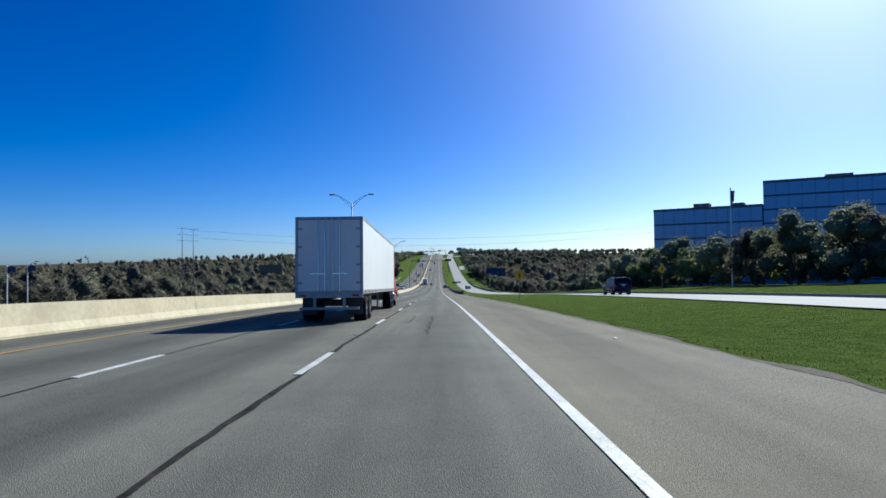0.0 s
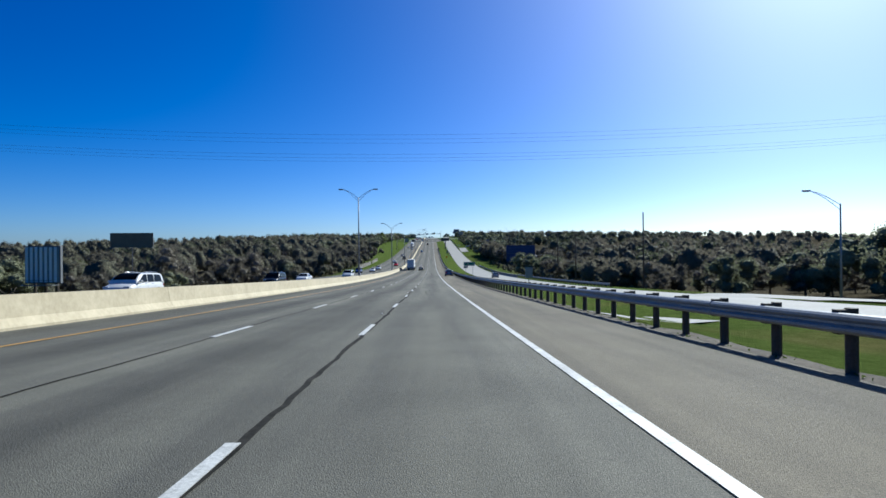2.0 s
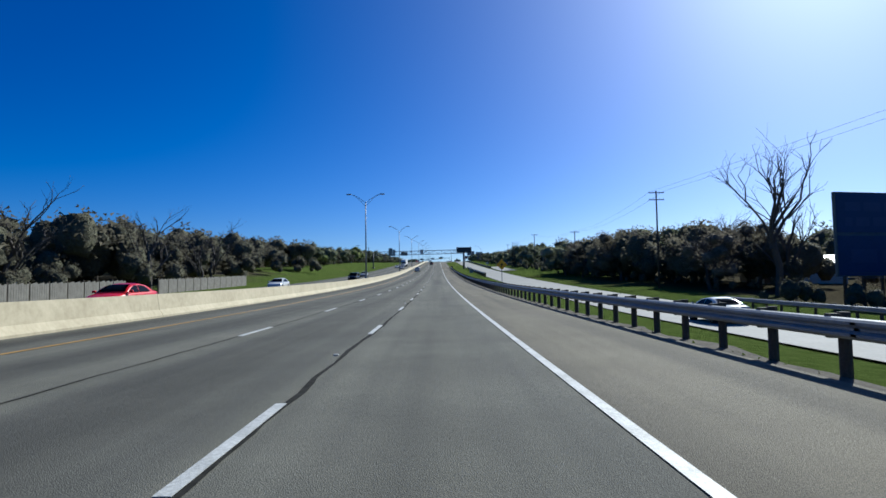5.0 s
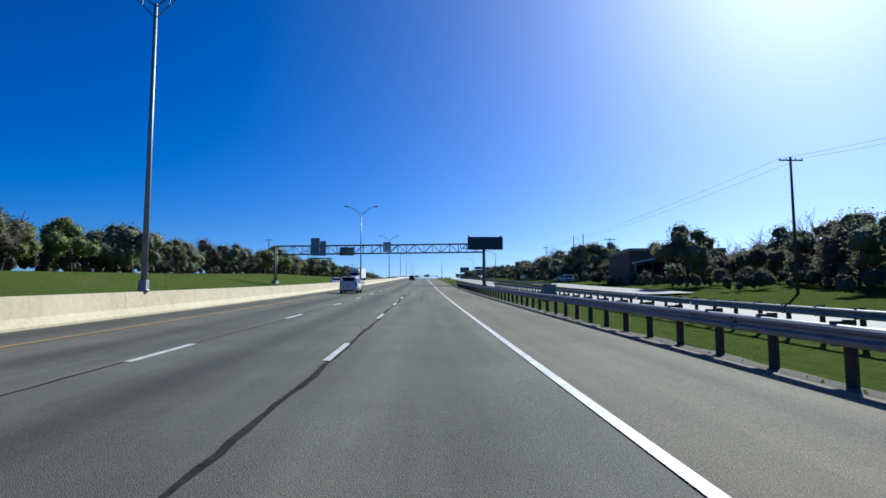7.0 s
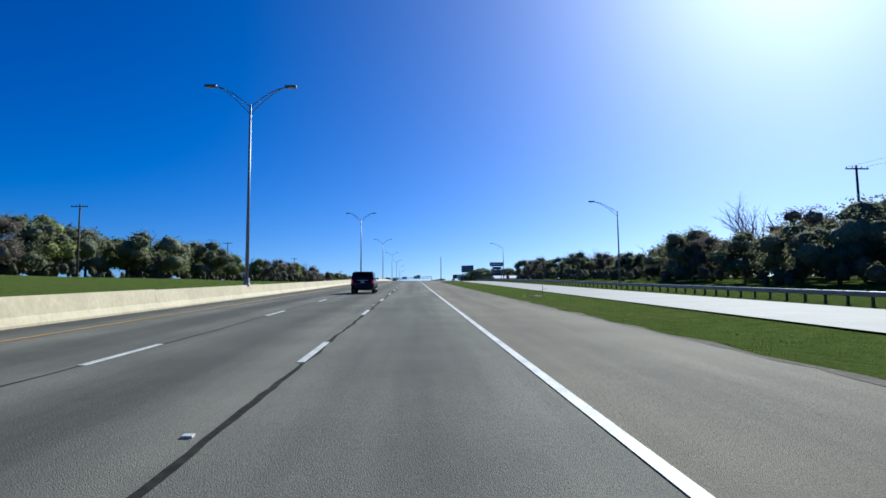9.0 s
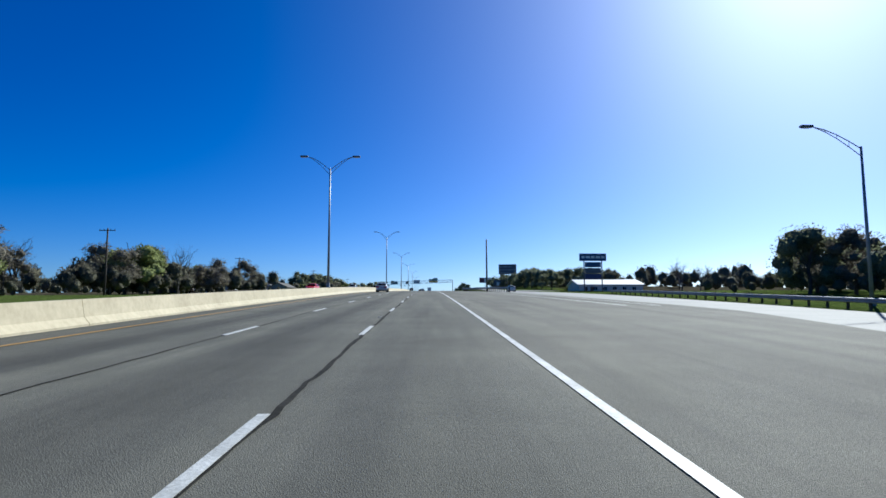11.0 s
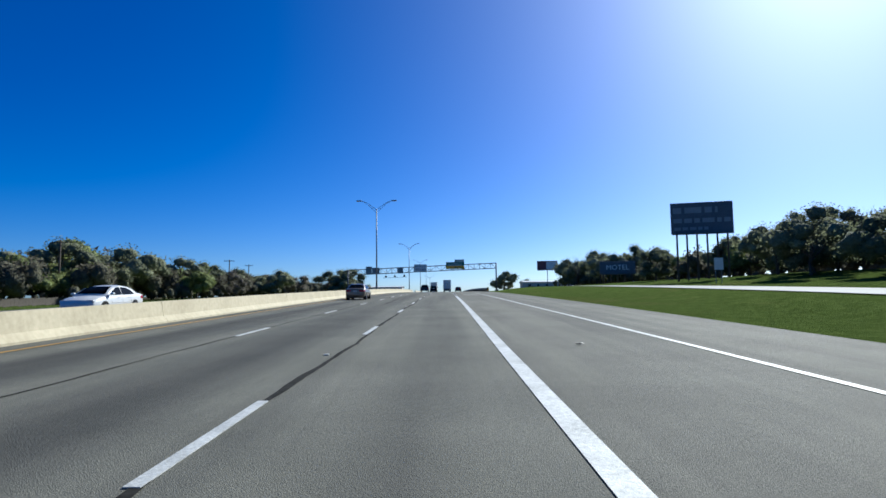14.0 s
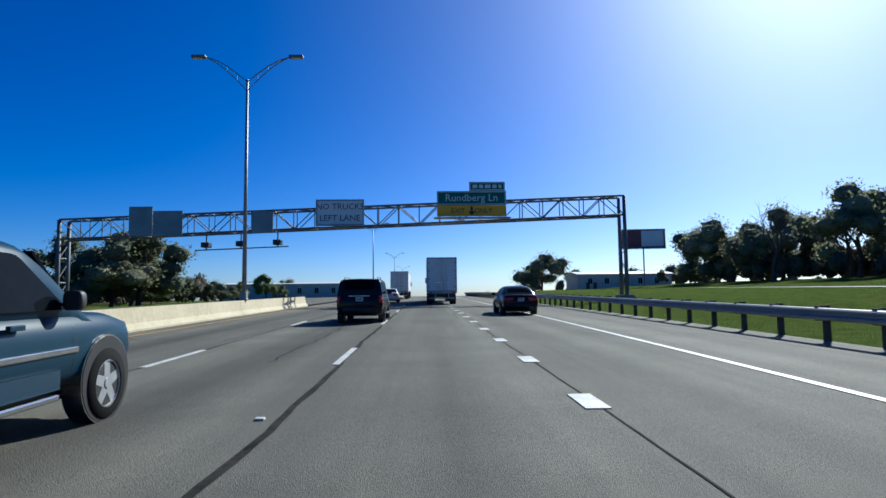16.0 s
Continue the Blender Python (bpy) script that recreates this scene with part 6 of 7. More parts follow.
@functools.lru_cache(None)
def wheel_meshes(r, w, spokes):
    """Tyre, rim and hub of one size of wheel, axle along x, outside at +x."""
    bm = bmesh.new()
    prof = [(-w / 2, r * 0.66), (-w / 2 + 0.01, r * 0.94), (-w / 2 + 0.04, r), (w / 2 - 0.04, r), (w / 2 - 0.01, r * 0.94), (w / 2, r * 0.66)]
    seg = 28
    rings = [[bm.verts.new((x, q * math.cos(2 * math.pi * i / seg), q * math.sin(2 * math.pi * i / seg))) for x, q in prof] for i in range(seg)]
    for i in range(seg):
        a, b = rings[i], rings[(i + 1) % seg]
        for k in range(len(prof) - 1):
            bm.faces.new((a[k], b[k], b[k + 1], a[k + 1]))
    bmesh.ops.recalc_face_normals(bm, faces=bm.faces)
    tyre = bpy.data.meshes.new("tyre")
    bm.to_mesh(tyre)
    bm.free()
    tyre.materials.append(RUBBER)
    for f in tyre.polygons:
        f.use_smooth = True
    bm = bmesh.new()
    tube(bm, (-w * 0.3, 0, 0), (w * 0.1, 0, 0), r * 0.62, r * 0.62, 22)
    dark = bpy.data.meshes.new("wheel_well_disc")
    bm.to_mesh(dark)
    bm.free()
    dark.materials.append(BLACK)
    bm = bmesh.new()
    for i in range(seg):
        a0, a1 = 2 * math.pi * i / seg, 2 * math.pi * (i + 1) / seg
        v = [bm.verts.new((x, q * math.cos(a), q * math.sin(a))) for a in (a0, a1) for x, q in ((w * 0.44, r * 0.68), (w * 0.47, r * 0.62), (w * 0.15, r * 0.58))]
        bm.faces.new((v[0], v[3], v[4], v[1])), bm.faces.new((v[1], v[4], v[5], v[2]))
    for k in range(spokes):
        a = 2 * math.pi * k / spokes
        q = Matrix.Rotation(a, 4, "X")
        half = r * (0.13 if spokes < 8 else 0.058)
        vs = [bm.verts.new(q @ Vector(c)) for c in ((w * 0.42, -half * 1.2, r * 0.1), (w * 0.42, half * 1.2, r * 0.1), (w * 0.4, half, r * 0.62), (w * 0.4, -half, r * 0.62),
                                                    (w * 0.25, -half * 1.2, r * 0.1), (w * 0.25, half * 1.2, r * 0.1), (w * 0.22, half, r * 0.62), (w * 0.22, -half, r * 0.62))]
        for f in ((0, 1, 2, 3), (0, 3, 7, 4), (1, 5, 6, 2)):
            bm.faces.new([vs[j] for j in f])
    tube(bm, (w * 0.2, 0, 0), (w * 0.46, 0, 0), r * 0.17, r * 0.14, 12)
    rim = bpy.data.meshes.new("rim")
    bm.to_mesh(rim)
    bm.free()
    rim.materials.append(ALLOY)
    return tyre, dark, rim


def wheel(parent, side, x, y, r, w, spokes=5, name="wheel"):
    """A wheel: tyre with rim and disc under it."""
    tyre, dark, rim = wheel_meshes(r, w, spokes)
    t = new(name, tyre)
    t.parent = parent
    t.matrix_basis = Matrix.Translation((side * x, y, r)) @ (Matrix() if side > 0 else Matrix.Rotation(math.pi, 4, "Z"))
    for n, me in (("rim", rim), ("brake_disc", dark)):
        o = new(n, me)
        o.parent = t
    return t


def side_panel(poly, x_at, out, side, thick=0.012):
    """A pane standing a little proud of one leaning side; poly lists (y, z)."""
    bm = bmesh.new()
    # rounded corners
    pts = []
    n = len(poly)
    for i in range(n):
        p, q, w = Vector(poly[i - 1]), Vector(poly[i]), Vector(poly[(i + 1) % n])
        d0, d1 = (p - q), (w - q)
        cut = min(0.07, d0.length * 0.3, d1.length * 0.3)
        u, v = q + d0.normalized() * cut, q + d1.normalized() * cut
        pts += [u, u.lerp(v, 0.5).lerp(q, 0.45), v]
    a = [bm.verts.new((side * (x_at(y, z) + out), y, z)) for y, z in pts]
    b = [bm.verts.new((side * (x_at(y, z) + out - thick), y, z)) for y, z in pts]
    n = len(pts)
    for i in range(n):
        bm.faces.new((a[i], a[(i + 1) % n], b[(i + 1) % n], b[i]))
    bm.faces.new(a), bm.faces.new(b[::-1])
    bmesh.ops.recalc_face_normals(bm, faces=bm.faces)
    return bm


def skin_of(stations):
    """The half-width of a lofted body at any place along it and any height."""
    def x_at(y, z):
        k = 0
        while k < len(stations) - 2 and stations[k + 1][0] < y:
            k += 1
        p, q = stations[k], stations[k + 1]
        u = min(max((y - p[0]) / max(q[0] - p[0], 1e-6), 0), 1)
        half = body_half(tuple(i + (j - i) * u for i, j in zip(p, q)))[1:-1]
        for (x0, z0), (x1, z1) in zip(half, half[1:]):
            if z <= z1:
                return x0 + (x1 - x0) * min(max((z - z0) / max(z1 - z0, 1e-6), 0), 1)
        return half[-1][0]
    return x_at


def gap_strip(x_at, side, y, z0, z1, lean=0.0, half=0.005):
    """A thin dark joint that follows the body's skin from z0 to z1."""
    bm = bmesh.new()
    rows = []
    for k in range(7):
        z = z0 + (z1 - z0) * k / 6
        yy = y + lean * k / 6
        rows.append([bm.verts.new((side * (x_at(yy, z) + d), yy + e, z)) for d, e in ((-0.02, -half), (0.0025, -half), (0.0025, half), (-0.02, half))])
    for p, q in zip(rows, rows[1:]):
        for i in range(3):
            bm.faces.new((p[i], p[i + 1], q[i + 1], q[i]))
    return bm


def wrap_lens(x_at, side, x_in, y_back, reach, z0, z1, out=0.008):
    """A lamp lens that wraps round a rear corner of the body."""
    bm = bmesh.new()
    rings = []
    for k in range(6):
        z = z0 + (z1 - z0) * k / 5
        fat = math.sin(math.pi * (0.12 + 0.76 * k / 5)) ** 0.5
        plan = [(x_in, y_back - 0.012 * fat)]
        for y in (0.0, 0.03, 0.07, 0.14, 0.24, reach):
            plan.append((max(x_at(y, z), x_in + 0.03) + out * fat, y - 0.012 * fat * (y < 0.05)))
        inner = [(x - 0.05, y + 0.05) for x, y in reversed(plan)]
        rings.append([bm.verts.new((side * x, y, z)) for x, y in plan + inner])
    n = len(rings[0])
    for p, q in zip(rings, rings[1:]):
        for i in range(n):
            bm.faces.new((p[i], p[(i + 1) % n], q[(i + 1) % n], q[i]))
    bm.faces.new(rings[0]), bm.faces.new(rings[-1][::-1])
    bmesh.ops.recalc_face_normals(bm, faces=bm.faces)
    return bm


def wrapped_bumper(W, y_back, reach, z0, z1, tuck=0.04):
    """A moulded bumper that wraps round both corners."""
    plan = [(0.0, y_back - 0.03), (W * 0.45, y_back - 0.022), (W * 0.72, y_back), (W * 0.88, y_back + 0.05), (W * 0.965, y_back + 0.16), (W * 0.992, reach * 0.6), (W * 0.985, reach)]
    bm = bmesh.new()
    rings = []
    for z, s in ((z0, tuck), (z0 + 0.05, 0.008), (z0 + (z1 - z0) * 0.5, 0.0), (z1 - 0.03, 0.003), (z1, 0.016)):
        right = [(x - s * (x > 0), y + s) for x, y in plan]
        full = right + [(0.0, reach)] + [(-x, y) for x, y in reversed(right) if x > 1e-6]
        rings.append([bm.verts.new((x, y, z)) for x, y in full])
    n = len(rings[0])
    for p, q in zip(rings, rings[1:]):
        for i in range(n):
            bm.faces.new((p[i], p[(i + 1) % n], q[(i + 1) % n], q[i]))
    bm.faces.new(rings[0]), bm.faces.new(rings[-1][::-1])
    bmesh.ops.recalc_face_normals(bm, faces=bm.faces)
    return bm


def mirror_pod(side, x, y, z, w=0.2, h=0.14):
    """A rounded door mirror on a short arm."""
    bm = bmesh.new()
    r = bmesh.ops.create_uvsphere(bm, u_segments=12, v_segments=8, radius=0.5)
    for v in r["verts"]:
        p = Vector([math.copysign(abs(2 * c) ** 0.55, c) / 2 for c in v.co])
        v.co = Vector((side * (x + w * 0.5) + p.x * w, y + max(p.y, -0.2) * 0.2, z + p.z * h))
    box(bm, *sorted((side * (x - 0.08), side * (x + 0.06))), y - 0.02, y + 0.03, z - 0.05, z - 0.02)
    return bm


def car(label, colour, at, spec, name="car", category="car", group="", rough=0.3, metal=0.0):
    """A road car from its body stations, cabin corners and window outlines."""
    c = thing(name, at, label, category, group)
    coat = paint(name + "_paint", colour, rough, metal, 0.3 if max(colour) > 0.1 else 0.12)
    W, belt, roof = spec["w"] / 2, spec["belt"], spec["roof"]
    skin = smoothed(spec["body"])
    x_body = skin_of(skin)
    part("body", lofted(skin, body_half), coat, c, smooth=True)
    yb0, yr0, yr1, yw1 = spec["cabin"]
    wr = spec.get("roof_w", W * 0.7)
    wb = W * 0.945

    def rise(u):
        return math.sin(u * math.pi / 2) ** spec.get("curve", 1.0)
    rear_lo, front_lo, arc = belt - 0.03, belt - 0.06, spec.get("arc", 0.03)
    stations = [(yb0 + (yr0 - yb0) * k / 8, rear_lo + (roof - arc - rear_lo) * rise(k / 8)) for k in range(9)]
    stations += [(yr0 + (yr1 - yr0) * k / 6, roof - arc + arc * math.sin(math.pi * k / 6)) for k in range(1, 6)]
    stations += [(yr1 + (yw1 - yr1) * k / 8, front_lo + (roof - arc - front_lo) * rise(1 - k / 8)) for k in range(9)]

    def x_side(y, z):
        u = min(max((z - belt) / (roof - belt), 0), 1)
        return wb + (wr - wb) * (0.8 * u + 0.2 * u * u)

    def cabin_half(st):
        y, z = st
        base = belt - 0.12
        z = max(z, base + 0.03)
        soft = min(0.12, (z - base) * 0.5)
        edge = x_side(y, z - soft)
        return [(0, base), (wb, base), (x_side(y, base + (z - soft - base) * 0.5), base + (z - soft - base) * 0.5), (edge, z - soft), (edge - 0.022, z - soft * 0.55), (edge - 0.07, z - soft * 0.2),
                (edge - 0.15, z - 0.004), (edge * 0.45, z + 0.016), (0, z + 0.022)]
    part("cabin", lofted(stations, cabin_half), coat, c, smooth=True)
    for poly in spec["windows"]:
        for s in (1, -1):
            part("window", side_panel(poly, x_side, 0.012, s), GLASS, c, "dark tinted side glass")
    # windscreen and rear window lie along the cabin's slopes
    for n, lo, ya, yb, s in (("rear_window", rear_lo, yb0, yr0, -1), ("windscreen", front_lo, yw1, yr1, 1)):
        bm = bmesh.new()
        rows = []
        for k in range(1, 8):
            u = 0.06 + 0.8 * k / 7
            y = ya + (yb - ya) * u
            z = lo + (roof - arc - lo) * rise(u)
            half = x_side(y, z) - 0.1
            rows.append([bm.verts.new((x * half, y + s * 0.012 - s * 0.03 * x * x, z + 0.03 - 0.018 * x * x)) for x in (-1, -0.75, -0.5, 0, 0.5, 0.75, 1)])
        for a, b in zip(rows, rows[1:]):
            for i in range(6):
                bm.faces.new((a[i], a[i + 1], b[i + 1], b[i]))
        bmesh.ops.solidify(bm, geom=bm.faces[:], thickness=0.014)
        bmesh.ops.recalc_face_normals(bm, faces=bm.faces)
        part(n, bm, GLASS, c, "dark tinted glass", smooth=True)
    r, tw = spec["wheel"]
    for y in spec["axles"]:
        for s in (1, -1):
            bm = bmesh.new()
            tube(bm, (s * (W - 0.25), y, r * 0.98), (s * (W + 0.004), y, r * 0.98), r * 1.13, r * 1.13, 26)
            part("wheel_arch", bm, BLACK, c)
            wheel(c, s, W - tw / 2 + 0.03, y, r, tw, spec.get("spokes", 5))
    L = spec["body"][-1][0]
    tz = spec["tail"]
    hw = spec["body"][1][3]
    for s in (1, -1):
        part("tail_lamp", wrap_lens(x_body, s, hw * tz[0], 0.0, tz[4] if len(tz) > 4 else 0.3, tz[1], tz[2]), spec.get("lens", RED_LENS), c, "red tail lamp", True)
        hz = spec["head"]
        x0, x1 = sorted((s * W * 0.5, s * W * 0.9))
        part("headlamp", boxes((x0, x1, L - hz[2], L - hz[2] + 0.28, hz[0], hz[1]), bevel=0.05), CLEAR_LENS, c, "clear headlamp", True)
        part("door_mirror", mirror_pod(s, W * 0.98, yw1 - 0.42, belt + 0.09), spec.get("mirror", coat), c, smooth=True)
    part("bumper", wrapped_bumper(hw + 0.02, -0.005, spec["axles"][0] - r * 1.15, spec["bump"][0], spec["bump"][1]), spec.get("bumper_m", coat), c, smooth=True)
    pl = spec["plate"]
    p = part("number_plate", boxes((-0.155, 0.155, pl[0] - 0.02, pl[0] + 0.01, pl[1], pl[1] + 0.16)), PLATE, c, "pale number plate")
    bars(p, -0.12, 0.12, pl[1] + 0.035, pl[1] + 0.125, 1, NAVY, pl[0] - 0.027, 3)
    if spec.get("plate_strip"):
        part("tailgate_strip", boxes((-0.42, 0.42, pl[0] - 0.03, pl[0] + 0.01, pl[1] + 0.19, pl[1] + 0.24), bevel=0.012), CHROME, c, "chrome strip above the plate")
    for hy, hz in spec["handles"]:
        for s in (1, -1):
            x = x_body(hy, hz)
            x0, x1 = sorted((s * (x - 0.01), s * (x + 0.028)))
            part("door_handle", boxes((x0, x1, hy, hy + 0.2, hz, hz + 0.035), bevel=0.01), spec.get("handle_m", coat), c)
    for y0, z0, z1 in spec["seams"]:
        for s in (1, -1):
            part("door_gap", gap_strip(x_body, s, y0, z0, z1), SIGN_BLACK, c)
    if spec.get("rub"):
        y0, y1, z = spec["rub"]
        for s in (1, -1):
            x0, x1 = sorted((s * (W - 0.02), s * (W + 0.012)))
            part("side_moulding", boxes((x0, x1, y0, y1, z, z + 0.05), bevel=0.01), coat, c)
    part("underbody", boxes((-W * 0.7, W * 0.7, 0.5, L - 0.4, spec["body"][2][1] - 0.08, spec["body"][2][1] + 0.12), bevel=0.03), BLACK, c)
    if "trunk" in spec:
        y, z = spec["trunk"]
        part("boot_gap", boxes((-hw * 0.8, hw * 0.8, y - 0.012, y + 0.02, z, z + 0.01)), SIGN_BLACK, c)
    if spec.get("rack"):
        for s in (1, -1):
            x = s * wr * 0.84
            part("roof_rail", rod([(x, yr0 + 0.25, roof - 0.03), (x, yr0 + 0.36, roof + 0.045), (x, (yr0 + yr1) / 2, roof + 0.075), (x, yr1 - 0.4, roof + 0.05), (x, yr1 - 0.28, roof - 0.03)], 0.02), spec["rack"], c, smooth=True)
    if spec.get("step"):
        for s in (1, -1):
            x0, x1 = sorted((s * W * 0.86, s * (W + 0.08)))
            part("side_step", boxes((x0, x1, spec["axles"][0] + r * 1.25, spec["axles"][1] - r * 1.25, 0.3, 0.37), bevel=0.02), spec["step"], c)
    if spec.get("spoiler"):
        y, z = spec["spoiler"]
        bm = bmesh.new()
        rings = []
        for k in range(9):
            u = -1 + k / 4
            zz, yy = z - 0.05 * abs(u) ** 3, y + 0.07 * u * u
            rings.append([bm.verts.new((u * hw * 0.86, yy + a, zz + b)) for a, b in ((-0.07, 0.0), (-0.05, 0.022), (0.06, 0.024), (0.1, 0.004), (0.0, -0.008))])
        for p, q in zip(rings, rings[1:]):
            for i in range(5):
                bm.faces.new((p[i], p[(i + 1) % 5], q[(i + 1) % 5], q[i]))
        bm.faces.new(rings[0]), bm.faces.new(rings[-1][::-1])
        for u in (-0.66, 0.66):
            box(bm, u * hw - 0.05, u * hw + 0.05, y - 0.01, y + 0.08, z - 0.1, z + 0.005)
        bmesh.ops.recalc_face_normals(bm, faces=bm.faces)
        part("spoiler", bm, coat, c)
    return c


SEDAN = dict(w=1.83, belt=0.95, roof=1.46, body=[(0.0, 0.42, 0.84, 0.74), (0.07, 0.3, 0.99, 0.86), (0.55, 0.24, 1.04, 0.91), (1.3, 0.22, 1.02, 0.915), (2.4, 0.21, 1.0, 0.915), (3.45, 0.22, 0.97, 0.915), (4.25, 0.23, 0.86, 0.89),
                                                  (4.65, 0.28, 0.74, 0.82), (4.82, 0.38, 0.6, 0.66)],
             cabin=(0.42, 1.5, 2.45, 3.75), arc=0.055, roof_w=0.62, windows=[[(0.98, 0.99), (1.22, 1.2), (1.55, 1.33), (2.15, 1.375), (2.15, 0.99)], [(2.22, 0.99), (2.22, 1.375), (2.55, 1.35), (2.95, 1.2), (3.34, 0.99)]],
             wheel=(0.33, 0.21), axles=(0.98, 3.8), spokes=10, tail=(0.46, 0.73, 0.91, 0.0, 0.36), rub=(1.4, 3.2, 0.58), head=(0.6, 0.76, 0.42), bump=(0.36, 0.6), plate=(-0.005, 0.7), handles=[(1.5, 0.83), (2.45, 0.82)],
             seams=[(2.2, 0.3, 0.95), (1.36, 0.5, 0.95), (3.2, 0.32, 0.93)], trunk=(-0.002, 0.97))
SUV = dict(w=1.93, belt=1.14, roof=1.82, roof_w=0.82, body=[(0.0, 0.5, 1.0, 0.84), (0.06, 0.42, 1.16, 0.93), (0.5, 0.36, 1.2, 0.965), (1.6, 0.34, 1.2, 0.965), (2.8, 0.34, 1.19, 0.965), (3.6, 0.35, 1.16, 0.965), (4.4, 0.37, 1.08, 0.95),
                                                           (4.85, 0.42, 0.96, 0.88), (5.0, 0.5, 0.8, 0.74)],
           cabin=(0.06, 0.42, 2.75, 3.65), windows=[[(0.38, 1.2), (0.55, 1.66), (1.4, 1.7), (1.4, 1.2)], [(1.5, 1.2), (1.5, 1.7), (2.3, 1.7), (2.3, 1.2)], [(2.4, 1.2), (2.4, 1.7), (2.78, 1.68), (3.35, 1.2)]],
           wheel=(0.39, 0.26), axles=(1.0, 3.98), spokes=5, tail=(0.87, 0.84, 1.13, 0.0, 0.1), plate_strip=True, curve=0.8, head=(0.82, 1.0, 0.35), bump=(0.36, 0.7), plate=(0.015, 0.9), handles=[(1.55, 1.04), (2.5, 1.04)],
           seams=[(2.35, 0.42, 1.16), (1.45, 0.5, 1.16), (3.4, 0.42, 1.12)], rack=CHROME, step=ALLOY)
VAN = dict(w=1.95, belt=1.08, roof=1.74, roof_w=0.79, body=[(0.0, 0.45, 0.96, 0.84), (0.06, 0.34, 1.08, 0.94), (0.5, 0.26, 1.12, 0.97), (1.6, 0.24, 1.12, 0.975), (2.9, 0.24, 1.1, 0.975), (3.9, 0.25, 1.05, 0.965), (4.6, 0.27, 0.92, 0.93),
                                                            (5.0, 0.34, 0.76, 0.84), (5.14, 0.42, 0.62, 0.7)],
           cabin=(0.05, 0.38, 2.9, 4.2), windows=[[(0.4, 1.12), (0.55, 1.6), (1.5, 1.64), (1.5, 1.12)], [(1.6, 1.12), (1.6, 1.64), (2.5, 1.64), (2.5, 1.12)], [(2.6, 1.12), (2.6, 1.64), (3.0, 1.62), (3.75, 1.12)]],
           wheel=(0.34, 0.22), axles=(0.98, 4.06), spokes=5, tail=(0.82, 0.8, 1.08, 0.0, 0.12), curve=0.8, head=(0.66, 0.84, 0.4), bump=(0.38, 0.62), plate=(0.015, 0.82), handles=[(1.7, 0.98), (2.7, 0.98)],
           seams=[(2.55, 0.32, 1.08), (1.55, 0.4, 1.08), (3.7, 0.34, 1.02)], rack=CHROME)
HATCH = dict(w=1.7, belt=0.98, roof=1.52, roof_w=0.66, body=[(0.0, 0.42, 0.86, 0.74), (0.06, 0.32, 0.98, 0.82), (0.45, 0.24, 1.02, 0.85), (1.4, 0.22, 1.0, 0.85), (2.3, 0.22, 0.98, 0.85), (3.1, 0.23, 0.9, 0.83), (3.5, 0.28, 0.76, 0.76), (3.64, 0.38, 0.62, 0.62)],
             cabin=(0.06, 0.5, 1.95, 2.95), windows=[[(0.5, 1.03), (0.68, 1.4), (1.2, 1.43), (1.2, 1.03)], [(1.28, 1.03), (1.28, 1.43), (1.95, 1.42), (2.6, 1.03)]],
             wheel=(0.3, 0.18), axles=(0.62, 2.98), spokes=5, tail=(0.78, 0.72, 0.97, 0.0, 0.16), curve=0.8, head=(0.62, 0.84, 0.45), bump=(0.36, 0.58), plate=(0.01, 0.72), handles=[(1.35, 0.87), (0.75, 0.9)], seams=[(1.24, 0.3, 0.98), (2.45, 0.32, 0.95)])
COUPE = dict(SEDAN)
COUPE.update(belt=1.0, roof=1.52, cabin=(0.35, 1.15, 2.6, 3.5), windows=[[(1.0, 1.05), (1.35, 1.42), (2.15, 1.44), (2.15, 1.05)], [(2.23, 1.05), (2.23, 1.44), (2.62, 1.42), (3.2, 1.05)]], tail=(0.6, 0.76, 0.95, 0.0, 0.25))


